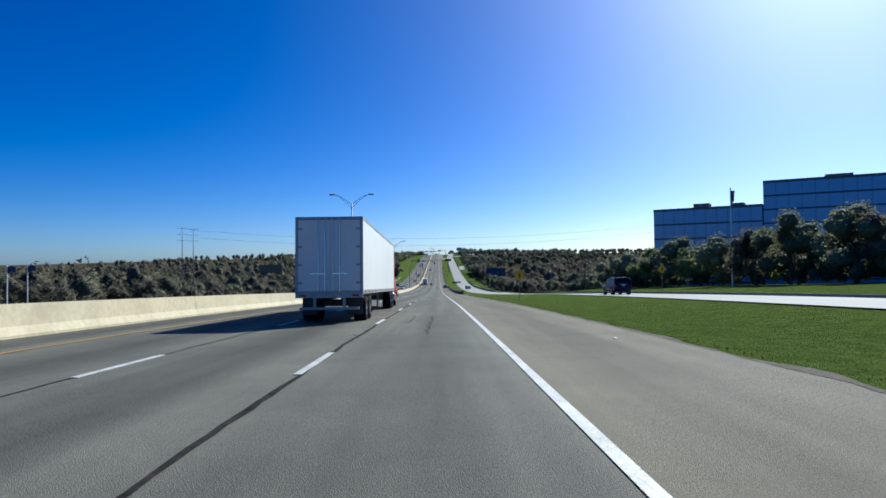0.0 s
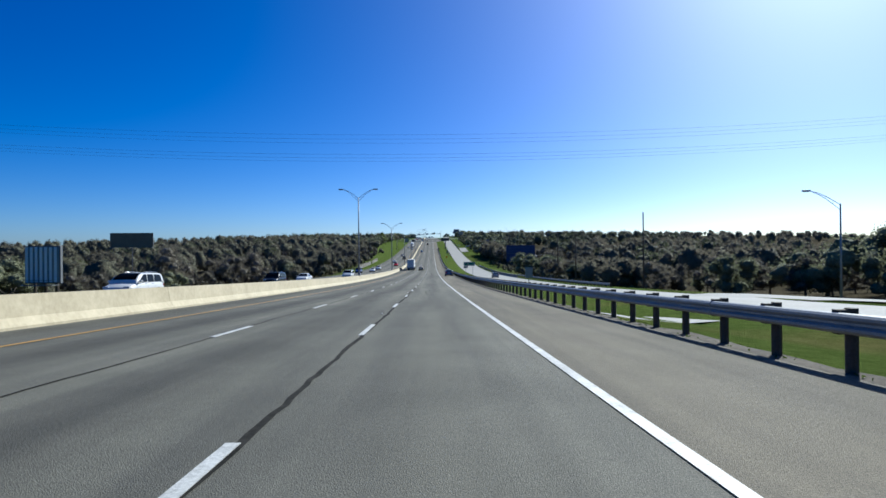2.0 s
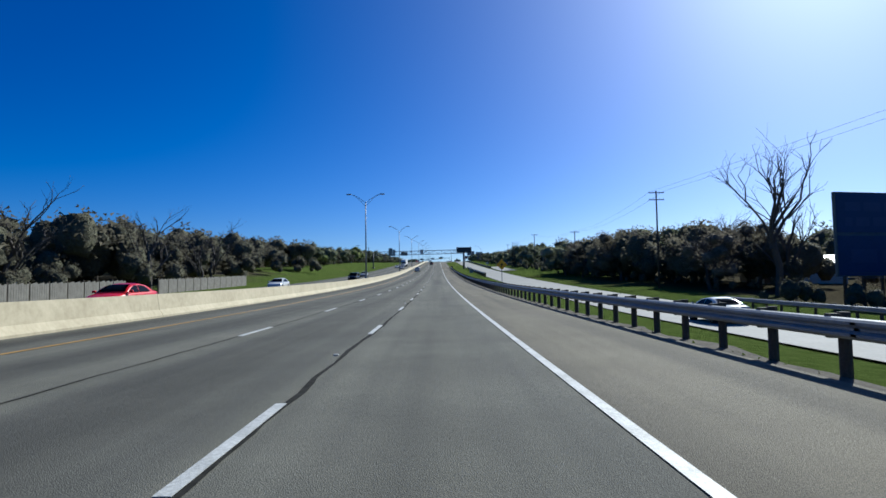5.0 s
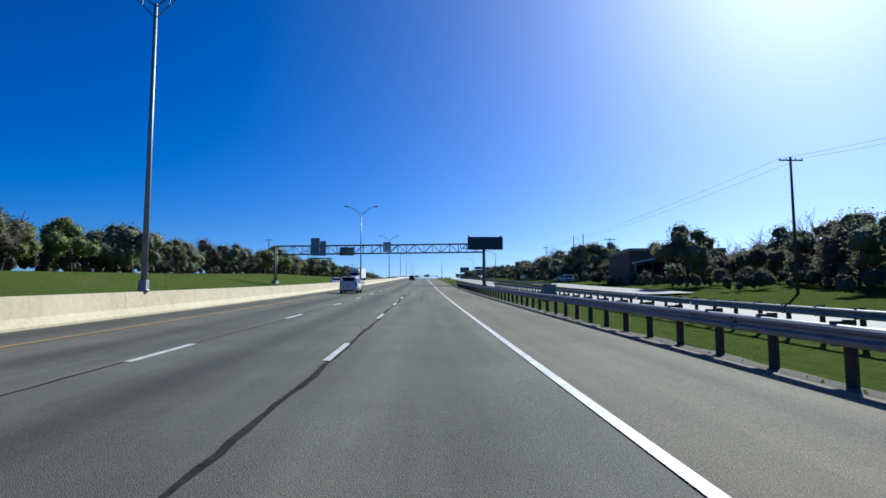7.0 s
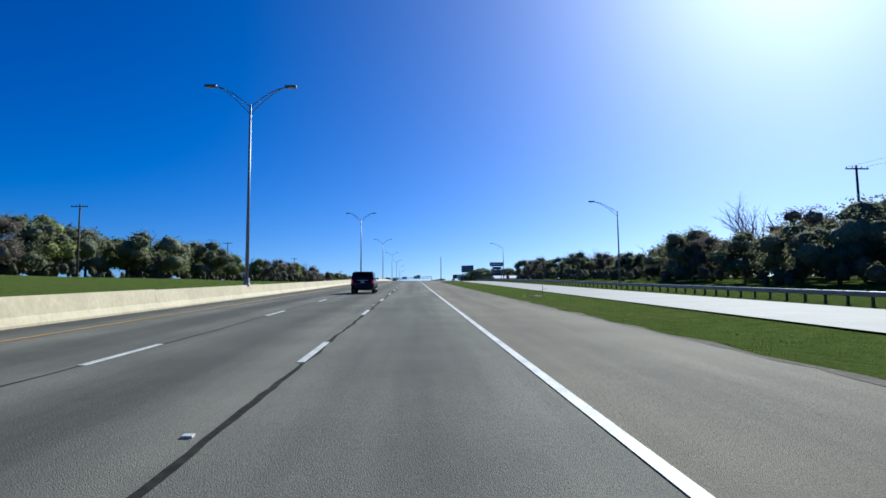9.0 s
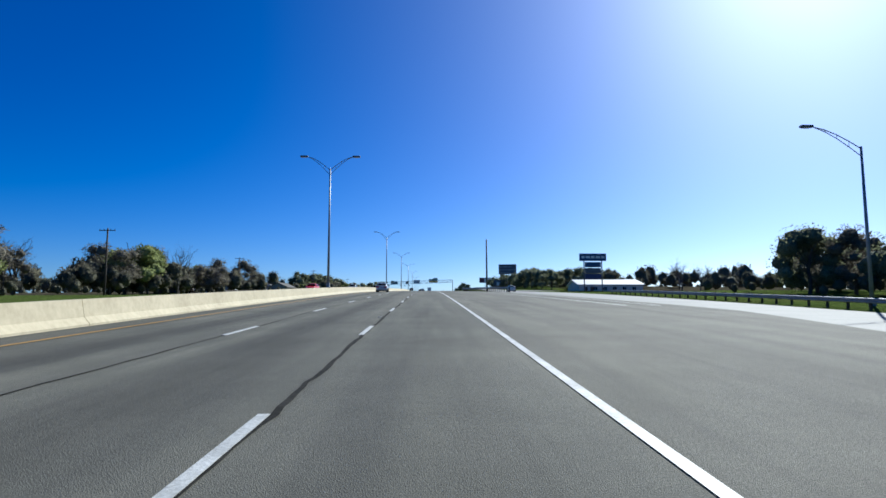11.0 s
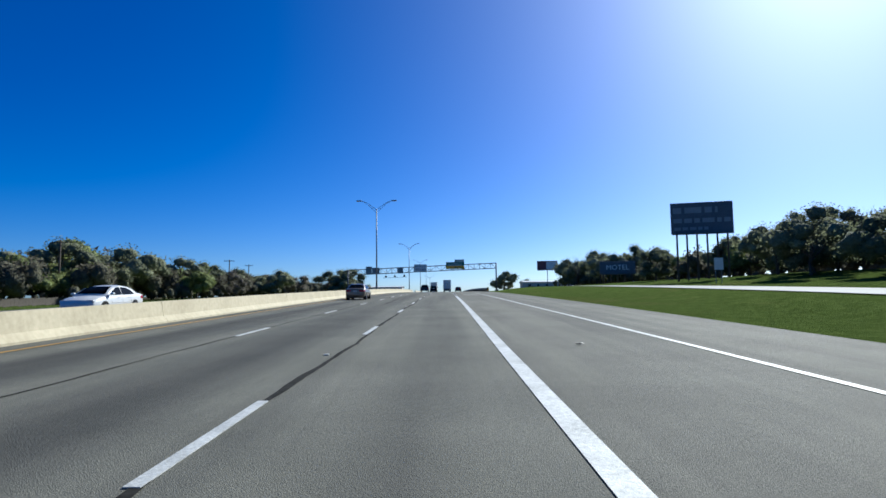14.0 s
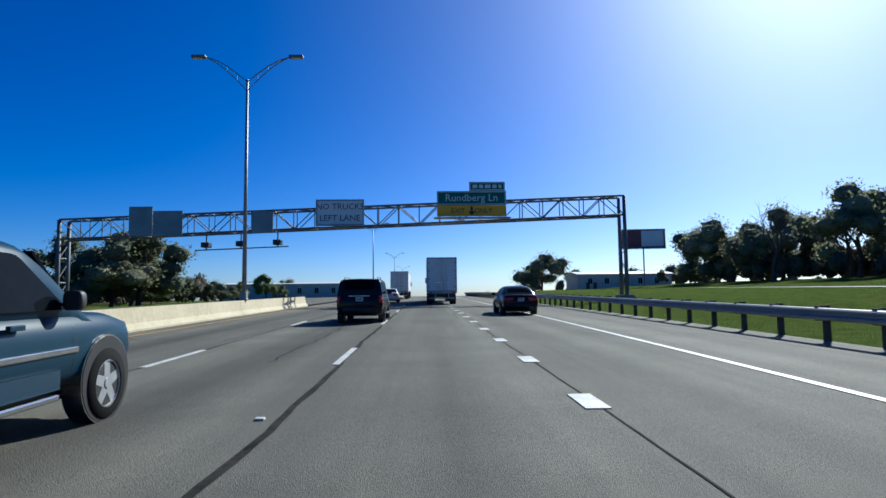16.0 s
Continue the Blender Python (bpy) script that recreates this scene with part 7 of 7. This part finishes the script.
def pickup(label, colour, at, trim, name="pickup_truck", group="", flare=True):
    """A crew-cab pickup: open load bed with tailgate, cab, two-tone sills."""
    c = thing(name, at, label, "pickup truck", group)
    coat = paint(name + "_paint", colour, 0.38, 0.0, 0.15)
    W = 1.0
    skin = smoothed([(2.02, 0.5, 1.2, 0.99), (2.2, 0.48, 1.22, 1.0), (3.2, 0.46, 1.22, 1.0), (4.4, 0.46, 1.21, 1.0), (5.1, 0.47, 1.18, 0.98), (5.6, 0.5, 1.08, 0.93), (5.8, 0.56, 0.95, 0.82)])
    x_body = skin_of(skin)
    part("cab_body", lofted(skin, body_half), coat, c, smooth=True)

    def x_side(y, z):
        return 0.95 - 0.19 * min(max((z - 1.18) / 0.72, 0), 1)
    st = [(2.08, 1.2), (2.14, 1.55), (2.26, 1.84), (2.5, 1.9), (3.2, 1.93), (3.7, 1.9), (3.95, 1.82), (4.35, 1.5), (4.75, 1.16)]
    part("cab", lofted(smoothed(st, 3), lambda s: [(0, 1.08), (0.95, 1.08), (x_side(s[0], max(s[1] - 0.1, 1.09)), max(s[1] - 0.1, 1.09)), (x_side(s[0], s[1]) - 0.03, max(s[1] - 0.045, 1.1)), (x_side(s[0], s[1]) - 0.08, s[1] - 0.012),
                                           (x_side(s[0], s[1]) - 0.16, s[1]), (0, s[1] + 0.025)]), coat, c, smooth=True)
    for poly in ([(2.35, 1.24), (2.4, 1.76), (3.1, 1.79), (3.1, 1.24)], [(3.2, 1.24), (3.2, 1.79), (3.72, 1.77), (4.3, 1.24)]):
        for s in (1, -1):
            part("window", side_panel(poly, x_side, 0.014, s), GLASS, c, "dark tinted side glass")
    part("rear_window", boxes((-0.74, 0.74, 2.08, 2.14, 1.3, 1.76), bevel=0.02), GLASS, c, "dark tinted glass")
    bm = bmesh.new()
    prism(bm, [(4.68, 1.27), (4.03, 1.82), (4.01, 1.79), (4.66, 1.24)], "x", -0.76, 0.76)
    part("windscreen", bm, GLASS, c, "dark tinted glass")
    # load bed
    part("bed_side", boxes((-1.0, -0.9, 0.06, 2.0, 0.55, 1.24), bevel=0.045), coat, c)
    part("bed_side", boxes((0.9, 1.0, 0.06, 2.0, 0.55, 1.24), bevel=0.045), coat, c)
    part("bed_floor", boxes((-0.9, 0.9, 0.08, 2.0, 0.55, 0.66)), BLACK, c)
    part("tailgate", boxes((-0.88, 0.88, 0.0, 0.07, 0.62, 1.23), bevel=0.02), coat, c)
    part("tailgate_handle", boxes((-0.13, 0.13, -0.02, 0.0, 1.02, 1.1), bevel=0.008), BLACK, c)
    part("bed_front", boxes((-0.9, 0.9, 1.95, 2.0, 0.6, 1.24)), coat, c)
    part("bumper", boxes((-0.98, 0.98, -0.18, 0.0, 0.5, 0.68), bevel=0.04), trim, c, "metal step bumper")
    p = part("number_plate", boxes((-0.155, 0.155, -0.2, -0.181, 0.52, 0.66)), PLATE, c, "pale number plate")
    for s in (1, -1):
        x0, x1 = sorted((s * 0.88, s * 1.005))
        part("tail_lamp", boxes((x0, x1, -0.012, 0.1, 0.74, 1.18), bevel=0.015), RED_LENS, c, "red tail lamp")
        x0, x1 = sorted((s * 0.45, s * 0.84))
        part("headlamp", boxes((x0, x1, 5.42, 5.72, 0.8, 1.02), bevel=0.05), CLEAR_LENS, c, "clear headlamp")
        x0, x1 = sorted((s * 0.985, s * 1.012))
        part("sill_trim", boxes((x0, x1, 1.75, 4.1, 0.47, 0.66)), trim, c, "grey lower body trim")
        if not flare:
            part("door_moulding", boxes((x0, x1 + s * 0.004, 2.15, 4.4, 0.8, 0.86), bevel=0.01), CHROME, c, "bright chrome door moulding")
        part("side_step", boxes((x0 - 0.02, x1 + 0.06, 2.2, 4.0, 0.38, 0.44), bevel=0.015), CHROME, c)
        x0, x1 = sorted((s * 0.97, s * 1.25))
        part("door_mirror", mirror_pod(s, 0.97, 4.2, 1.33, 0.19, 0.2), BLACK, c, smooth=True)
        for y in (2.5, 3.35):
            x0, x1 = sorted((s * 0.985, s * 1.03))
            part("door_handle", boxes((x0, x1, y, y + 0.2, 1.08, 1.13), bevel=0.01), coat, c)
        for y in (1.25, 4.95):
            bm = bmesh.new()
            tube(bm, (s * 0.8, y, 0.45), (s * 1.008, y, 0.45), 0.505 if flare else 0.49, 0.505 if flare else 0.49, 30)
            part("wheel_arch", bm, trim if flare else CHROME, c)
            bm = bmesh.new()
            tube(bm, (s * 0.8, y, 0.45), (s * 1.014, y, 0.45), 0.472, 0.472, 30)
            part("wheel_well", bm, BLACK, c)
            wheel(c, s, 0.91, y, 0.4, 0.26, 5)
    for y, z0, z1 in ((3.15, 0.5, 1.2), (2.2, 0.6, 1.2), (4.35, 0.5, 1.18)):
        for s in (1, -1):
            part("door_gap", gap_strip(x_body, s, y, z0, z1), SIGN_BLACK, c)
    part("underbody", boxes((-0.75, 0.75, 0.1, 5.4, 0.3, 0.58)), BLACK, c)
    return c


TRAILER_WHITE = surface("trailer_white", (0.8, 0.8, 0.77), (0.9, 0.9, 0.88), 0.4, 0.0, 1.2, 0.2, 0.0, spec=0.3)
TRAILER_SEAM = surface("trailer_seam", (0.76, 0.76, 0.73), (0.86, 0.86, 0.84), 0.45, 0.0, 1.2, 0.2, 0.0)
TRAILER_RIM = surface("trailer_frame", (0.3, 0.31, 0.32), (0.45, 0.46, 0.47), 0.5, 0.5, 10, 1, 0.05)


def semi(label, cab_colour, at, name="lorry", group="", doors="white", aero=True, logo=None, skirt=False):
    """An articulated lorry: box trailer, tandem wheels, sleeper tractor."""
    c = thing(name, at, label, "lorry", group)
    L, W, lo, hi = 16.15, 1.3, 1.12, 4.1
    part("trailer_box", boxes((-W, W, 0.02, L, lo, hi), bevel=0.02), TRAILER_WHITE, c)
    for n, s in enumerate((1, -1)):
        x0, x1 = sorted((s * W * 0.02, s * (W - 0.1)))
        d = part("trailer_door", boxes((x0, x1, -0.02, 0.02, lo + 0.12, hi - 0.12), bevel=0.008), TRAILER_WHITE, c)
        for x in (0.16, 0.42):
            part("lock_rod", tube(bmesh.new(), (s * x, -0.05, lo + 0.1), (s * x, -0.05, hi - 0.1), 0.022, 0.022, 8), CHROME if doors == "white" else DULL_SHADED_STEEL, d, "steel locking bar")
            part("rod_handle", boxes((min(s * x, s * (x + 0.3)), max(s * x, s * (x + 0.3)), -0.075, -0.055, lo + 0.75, lo + 0.8)), CHROME, d)
        for z in (1.5, 2.2, 2.9, 3.6):
            x0, x1 = sorted((s * (W - 0.26), s * (W - 0.02)))
            part("hinge", boxes((x0, x1, -0.045, -0.02, z, z + 0.08)), TRAILER_RIM, d)
        x0, x1 = sorted((s * (W - 0.1), s * (W + 0.012)))
        part("corner_post", boxes((x0, x1, -0.03, 0.1, lo, hi)), TRAILER_RIM, c)
        part("top_rail", boxes((x0, x1, 0.1, L, hi - 0.1, hi + 0.01)), TRAILER_RIM, c)
        part("bottom_rail", boxes((x0, x1, 0.1, L, lo - 0.02, lo + 0.14)), TRAILER_RIM, c)
        x0, x1 = sorted((s * (W + 0.0125), s * (W + 0.017)))
        for k in range(12):
            part("reflector_strip", boxes((x0, x1, 0.6 + 1.25 * k, 1.05 + 1.25 * k, lo + 0.03, lo + 0.09)), RED_LENS, c)
        x0, x1 = sorted((s * (W - 0.01), s * (W + 0.0012)))
        for k in range(1, 13):
            part("panel_seam", boxes((x0, x1, 1.2 * k, 1.2 * k + 0.05, lo + 0.14, hi - 0.1)), TRAILER_SEAM, c)
        x0, x1 = sorted((s * (W - 0.4), s * (W - 0.16)))
        part("tail_lamp", boxes((x0, x1, -0.035, 0.02, lo - 0.12, lo - 0.02), bevel=0.01), RED_LENS, c, "red tail lamp")
        x0, x1 = sorted((s * 0.62, s * 1.2))
        part("mud_flap", boxes((x0, x1, 0.75, 0.765, 0.28, lo - 0.1)), BLACK, c)
        for y in (1.55, 2.8, 14.1, 15.4):
            wheel(c, s, 1.02, y, 0.5, 0.52, 5)
        wheel(c, s, 1.05, 19.45, 0.5, 0.28, 5)
        part("fuel_tank", tube(bmesh.new(), (s * 0.98, 16.6, 0.72), (s * 0.98, 18.1, 0.72), 0.31, 0.31, 16), CHROME, c, smooth=True)
        x0, x1 = sorted((s * 1.16, s * 1.42))
        part("door_mirror", boxes((x0, x1, 18.75, 18.87, 2.05, 2.7), bevel=0.03), BLACK, c)
        part("exhaust_stack", tube(bmesh.new(), (s * 1.02, 16.55, 1.0), (s * 1.02, 16.55, 3.75), 0.07, 0.07, 10), CHROME, c, smooth=True)
    part("rear_sill", boxes((-W, W, -0.03, 0.1, lo - 0.16, lo + 0.1)), TRAILER_RIM, c)
    part("header", boxes((-W, W, -0.03, 0.1, hi - 0.12, hi + 0.01)), TRAILER_RIM, c)
    for x in (-0.25, 0, 0.25):
        part("marker_lamp", boxes((x - 0.05, x + 0.05, -0.045, -0.031, hi - 0.08, hi - 0.04)), RED_LENS, c)
    part("underride_guard", boxes((-1.15, 1.15, 0.0, 0.1, 0.5, 0.6), (-0.62, -0.52, 0.0, 0.1, 0.6, lo - 0.1), (0.52, 0.62, 0.0, 0.1, 0.6, lo - 0.1)), TRAILER_RIM, c)
    part("chassis", boxes((-0.55, -0.4, 0.3, L, 0.85, lo), (0.4, 0.55, 0.3, L, 0.85, lo), (-0.5, 0.5, 1.2, 3.2, 0.6, 0.85)), BLACK, c)
    part("landing_leg", boxes((-0.75, -0.65, 11.4, 11.55, 0.25, lo), (0.65, 0.75, 11.4, 11.55, 0.25, lo), (-0.85, -0.55, 11.35, 11.6, 0.2, 0.25), (0.55, 0.85, 11.35, 11.6, 0.2, 0.25)), TRAILER_RIM, c)
    if logo:
        for s in (1, -1):
            x0, x1 = sorted((s * (W + 0.005), s * (W + 0.012)))
            part("logo_line", boxes((x0, x1, 3.6, 13.6, 2.42, 2.5)), logo, c, "plain painted line on the trailer side")
            part("logo_line", boxes((x0, x1, 13.5, 13.75, 1.5, 2.42)), logo, c, "plain painted bar on the trailer side")
            for k in range(16):
                part("logo_bar", boxes((x0, x1, 4.4 + 0.56 * k, 4.4 + 0.56 * k + (0.3, 0.4, 0.22)[k % 3], 2.62, 2.98)), logo, c, "plain painted bar of a haulier's mark")
    coat = paint(name + "_cab_paint", cab_colour, 0.35, 0.0, 0.15)
    part("tractor_frame", boxes((-0.5, 0.5, 13.3, 20.2, 0.6, 0.98)), BLACK, c)
    top = 3.85 if aero else 3.0
    st = [(16.75, top - 0.05), (17.0, top), (17.6, top - 0.02), (18.1, top - 0.35), (18.45, top - 0.95), (18.6, 2.72), (18.95, 2.2), (19.2, 1.95)]
    part("cab", lofted(st, lambda s: [(0, 0.95), (1.16, 0.95), (1.2, 1.5), (1.19, max(s[1] - 0.35, 1.55)), (1.0 if s[1] > 2.75 else 1.1, s[1]), (0, s[1] + 0.05)]), coat, c)
    part("hood", lofted(smoothed([(18.95, 0.95, 1.98, 1.05), (19.6, 0.9, 1.86, 1.0), (20.3, 0.85, 1.66, 0.92), (20.75, 0.8, 1.45, 0.82), (20.9, 0.85, 1.2, 0.74)]), body_half), coat, c, smooth=True)
    bm = bmesh.new()
    prism(bm, [(19.26, 1.96), (18.66, 2.7), (18.63, 2.67), (19.23, 1.93)], "x", -1.0, 1.0)
    part("windscreen", bm, GLASS, c, "dark glass")
    for s in (1, -1):
        part("window", side_panel([(18.0, 1.95), (18.0, 2.6), (18.42, 2.6), (18.85, 1.95)], lambda y, z: 1.195, 0.01, s), GLASS, c)
        part("sleeper_window", side_panel([(17.25, 3.0), (17.25, 3.3), (17.6, 3.3), (17.75, 3.12), (17.75, 3.0)], lambda y, z: 1.17, 0.012, s), GLASS, c)
    part("bumper", boxes((-1.15, 1.15, 20.5, 20.95, 0.4, 0.82), bevel=0.06), coat, c)
    part("grille", boxes((-0.5, 0.5, 20.86, 20.94, 0.85, 1.35), bevel=0.02), CHROME, c)
    for s in (1, -1):
        x0, x1 = sorted((s * 0.66, s * 1.0))
        part("headlamp", boxes((x0, x1, 20.55, 20.86, 0.95, 1.2), bevel=0.04), CLEAR_LENS, c, "clear headlamp")
        bm = bmesh.new()
        prism(bm, [(18.85, 0.75), (18.95, 1.1), (19.45, 1.22), (20.0, 1.1), (20.15, 0.75), (20.05, 0.75), (19.9, 0.98), (19.45, 1.1), (19.0, 0.98), (18.95, 0.75)], "x", *sorted((s * 0.85, s * 1.24)))
        part("fender", bm, coat, c)
        x0, x1 = sorted((s * 1.15, s * 1.21))
        part("cab_gap", boxes((x0, x1, 17.95, 17.965, 1.0, 2.7)), SIGN_BLACK, c)
        x0, x1 = sorted((s * 0.7, s * 1.24))
        part("cab_step", boxes((x0, x1, 18.15, 18.75, 0.42, 0.5), (x0, x1, 18.15, 18.75, 0.8, 0.86)), ALLOY, c)
    return c

# ---- traffic, as it stands ----
WHITE, SILVER, BLACKISH, NAVYISH = (0.78, 0.78, 0.77), (0.5, 0.51, 0.52), (0.012, 0.014, 0.018), (0.006, 0.008, 0.022)
GOLD, BRONZE, RED = (0.74, 0.62, 0.36), (0.3, 0.25, 0.19), (0.72, 0.012, 0.006)
OURS, THEIRS, SIDE = "traffic on this carriageway", "oncoming traffic", "traffic on the frontage road"

semi("white box-trailer lorry with an orange tractor in the middle lane", (0.55, 0.1, 0.04), on_road(-1.95, 22.8), group=OURS)
pickup("bright red crew-cab pickup truck with grey trim", RED, on_road(-5.7, 98.2), surface("grey_trim", (0.3, 0.28, 0.25), (0.42, 0.39, 0.35), 0.5, grain=20, blotch=2, bump=0), group=OURS)
car("blue-grey sedan stopped on the hard shoulder", (0.15, 0.19, 0.29), on_road(5.9, 307.8), COUPE, group=OURS, metal=0.3)
semi("white box-trailer lorry with a white sleeper tractor", WHITE, on_road(-6.3, 392.4), group=OURS, doors="dark")
gold_spec = dict(SEDAN)
gold_spec.update(spoiler=(0.12, 1.09), handle_m=CHROME, mirror=BLACK)
car("champagne-gold sedan with a low boot spoiler", GOLD, on_road(-2.2, 388.4), gold_spec, group=OURS, rough=0.3, metal=0.2)
van_spec = dict(VAN)
car("white minivan with roof rails", WHITE, on_road(-6.1, 646.2), van_spec, "minivan", "minivan", OURS)
suv_spec = dict(SUV)
suv_spec.update(lens=BRAKE_LIT, bumper_m=paint("suv_bumper", NAVYISH, 0.35, 0, 0.1), mirror=BLACK)
car("dark navy off-road vehicle with roof rails and side steps", NAVYISH, on_road(-2.25, 791.8), suv_spec, "suv", "suv", OURS, rough=0.22)
silver = dict(SEDAN)
silver.update(handle_m=CHROME)
car("silver-white sedan beside the median wall", (0.62, 0.63, 0.65), on_road(-5.6, 990.8), silver, group=OURS, metal=0.3)
car("bronze-grey older sedan beside the median wall", BRONZE, on_road(-5.9, 1180.7), SEDAN, group=OURS, metal=0.5)
pickup("metallic blue crew-cab pickup truck with chrome steps", (0.014, 0.046, 0.078), on_road(-2.9, 1280.2), paint("blue_trim", (0.02, 0.05, 0.085), 0.35), group=OURS, flare=False)
dark_suv = dict(SUV)
dark_suv.update(rack=BLACK, mirror=BLACK, step=BLACK)
car("black off-road vehicle with dark glass in the middle lane", BLACKISH, on_road(-0.98, 1302.6), dark_suv, "suv", "suv", OURS, rough=0.22)
car("black sedan in the exit lane", BLACKISH, on_road(6.5, 1308.0), SEDAN, group=OURS, rough=0.22)
semi("white box-trailer lorry ahead under the gantry", (0.5, 0.5, 0.5), on_road(3.2, 1330.0), group=OURS)
car("white sedan ahead in the middle lane", WHITE, on_road(-2.0, 1341.0), SEDAN, group=OURS)
semi("distant white box-trailer lorry", (0.1, 0.12, 0.3), on_road(-2.0, 1366.0), group=OURS)


def on_frontage(off, y, turn=0.0):
    x = bend(y, FRONT_X) + off
    return Matrix.Translation((x, y, road_z(y) + bend(y, FRONT_Z) + 0.004)) @ pose(0, 0, 0, math.degrees(math.atan(grade(y)))) @ pose(0, 0, 0, 0, 0, turn)


car("dark blue off-road vehicle on the frontage road", (0.01, 0.014, 0.045), on_frontage(3.9, 62.5), SUV, "suv", "suv", SIDE)
car("silver hatchback on the frontage road", SILVER, on_frontage(4.0, 331.0), HATCH, "hatchback", "hatchback", SIDE)
car("white sedan on the frontage road", WHITE, on_frontage(2.6, 453.0), SEDAN, "car", "car", SIDE)
white_hatch = dict(HATCH)
car("small white hatchback on the frontage road", WHITE, on_frontage(3.6, 1039.0), white_hatch, "hatchback", "hatchback", SIDE)

car("white off-road vehicle parked before dark trees", WHITE, on_ground(39.5, 731.0, 80, 0.02), SUV, "suv", "suv", "parked cars")

semi("oncoming white box-trailer lorry with a bright red tractor", RED, on_road(-15.6, 124.5, 0.01, 180), group=THEIRS, logo=GREY_LIGHT)
semi("oncoming white box-trailer lorry with a white tractor", WHITE, on_road(-17.2, 766.5, 0.01, 180), group=THEIRS)
for x, y, colour, spec, words, cat in ((-19.0, 265.0, WHITE, SEDAN, "oncoming white sedan", "car"), (-15.5, 291.0, WHITE, SUV, "oncoming white off-road vehicle", "suv"), (-19.0, 247.0, BLACKISH, VAN, "oncoming dark minivan", "minivan"),
                                       (-19.0, 210.0, WHITE, VAN, "oncoming white minivan", "minivan"), (-22.5, 366.0, (0.03, 0.08, 0.3), VAN, "oncoming blue van", "van"), (-19.0, 377.0, WHITE, SEDAN, "oncoming white sedan", "car"),
                                       (-19.0, 400.0, WHITE, SUV, "oncoming white off-road vehicle", "suv"), (-15.5, 455.0, RED, SEDAN, "oncoming red sedan", "car"), (-19.0, 500.0, WHITE, SEDAN, "oncoming white sedan", "car"),
                                       (-15.5, 545.0, BLACKISH, SUV, "oncoming dark off-road vehicle", "suv"), (-19.0, 590.0, SILVER, SEDAN, "oncoming silver sedan", "car"), (-15.5, 706.0, WHITE, SEDAN, "oncoming white sedan", "car"),
                                       (-19.0, 727.0, WHITE, SEDAN, "oncoming white sedan", "car"), (-19.0, 1006.0, RED, SEDAN, "oncoming red sedan", "car"), (-19.0, 1064.0, WHITE, SUV, "oncoming white off-road vehicle", "suv"),
                                       (-15.5, 1100.0, BLACKISH, SUV, "oncoming dark off-road vehicle", "suv"), (-19.0, 1123.0, SILVER, SEDAN, "oncoming silver sedan", "car"), (-15.5, 1160.0, WHITE, SEDAN, "oncoming white sedan", "car")):
    car(words + " beyond the median wall", colour, on_road(x, y, 0.014, 180), spec, {"car": "car", "suv": "suv", "minivan": "minivan", "van": "van"}[cat], cat, THEIRS)

# ---- the whole layout brought to its model scale ----
for ob in list(scene.objects):
    if ob.parent is None and ob.type in ("MESH", "EMPTY", "CURVE"):
        ob.matrix_basis = Matrix.Scale(MODEL, 4) @ ob.matrix_basis
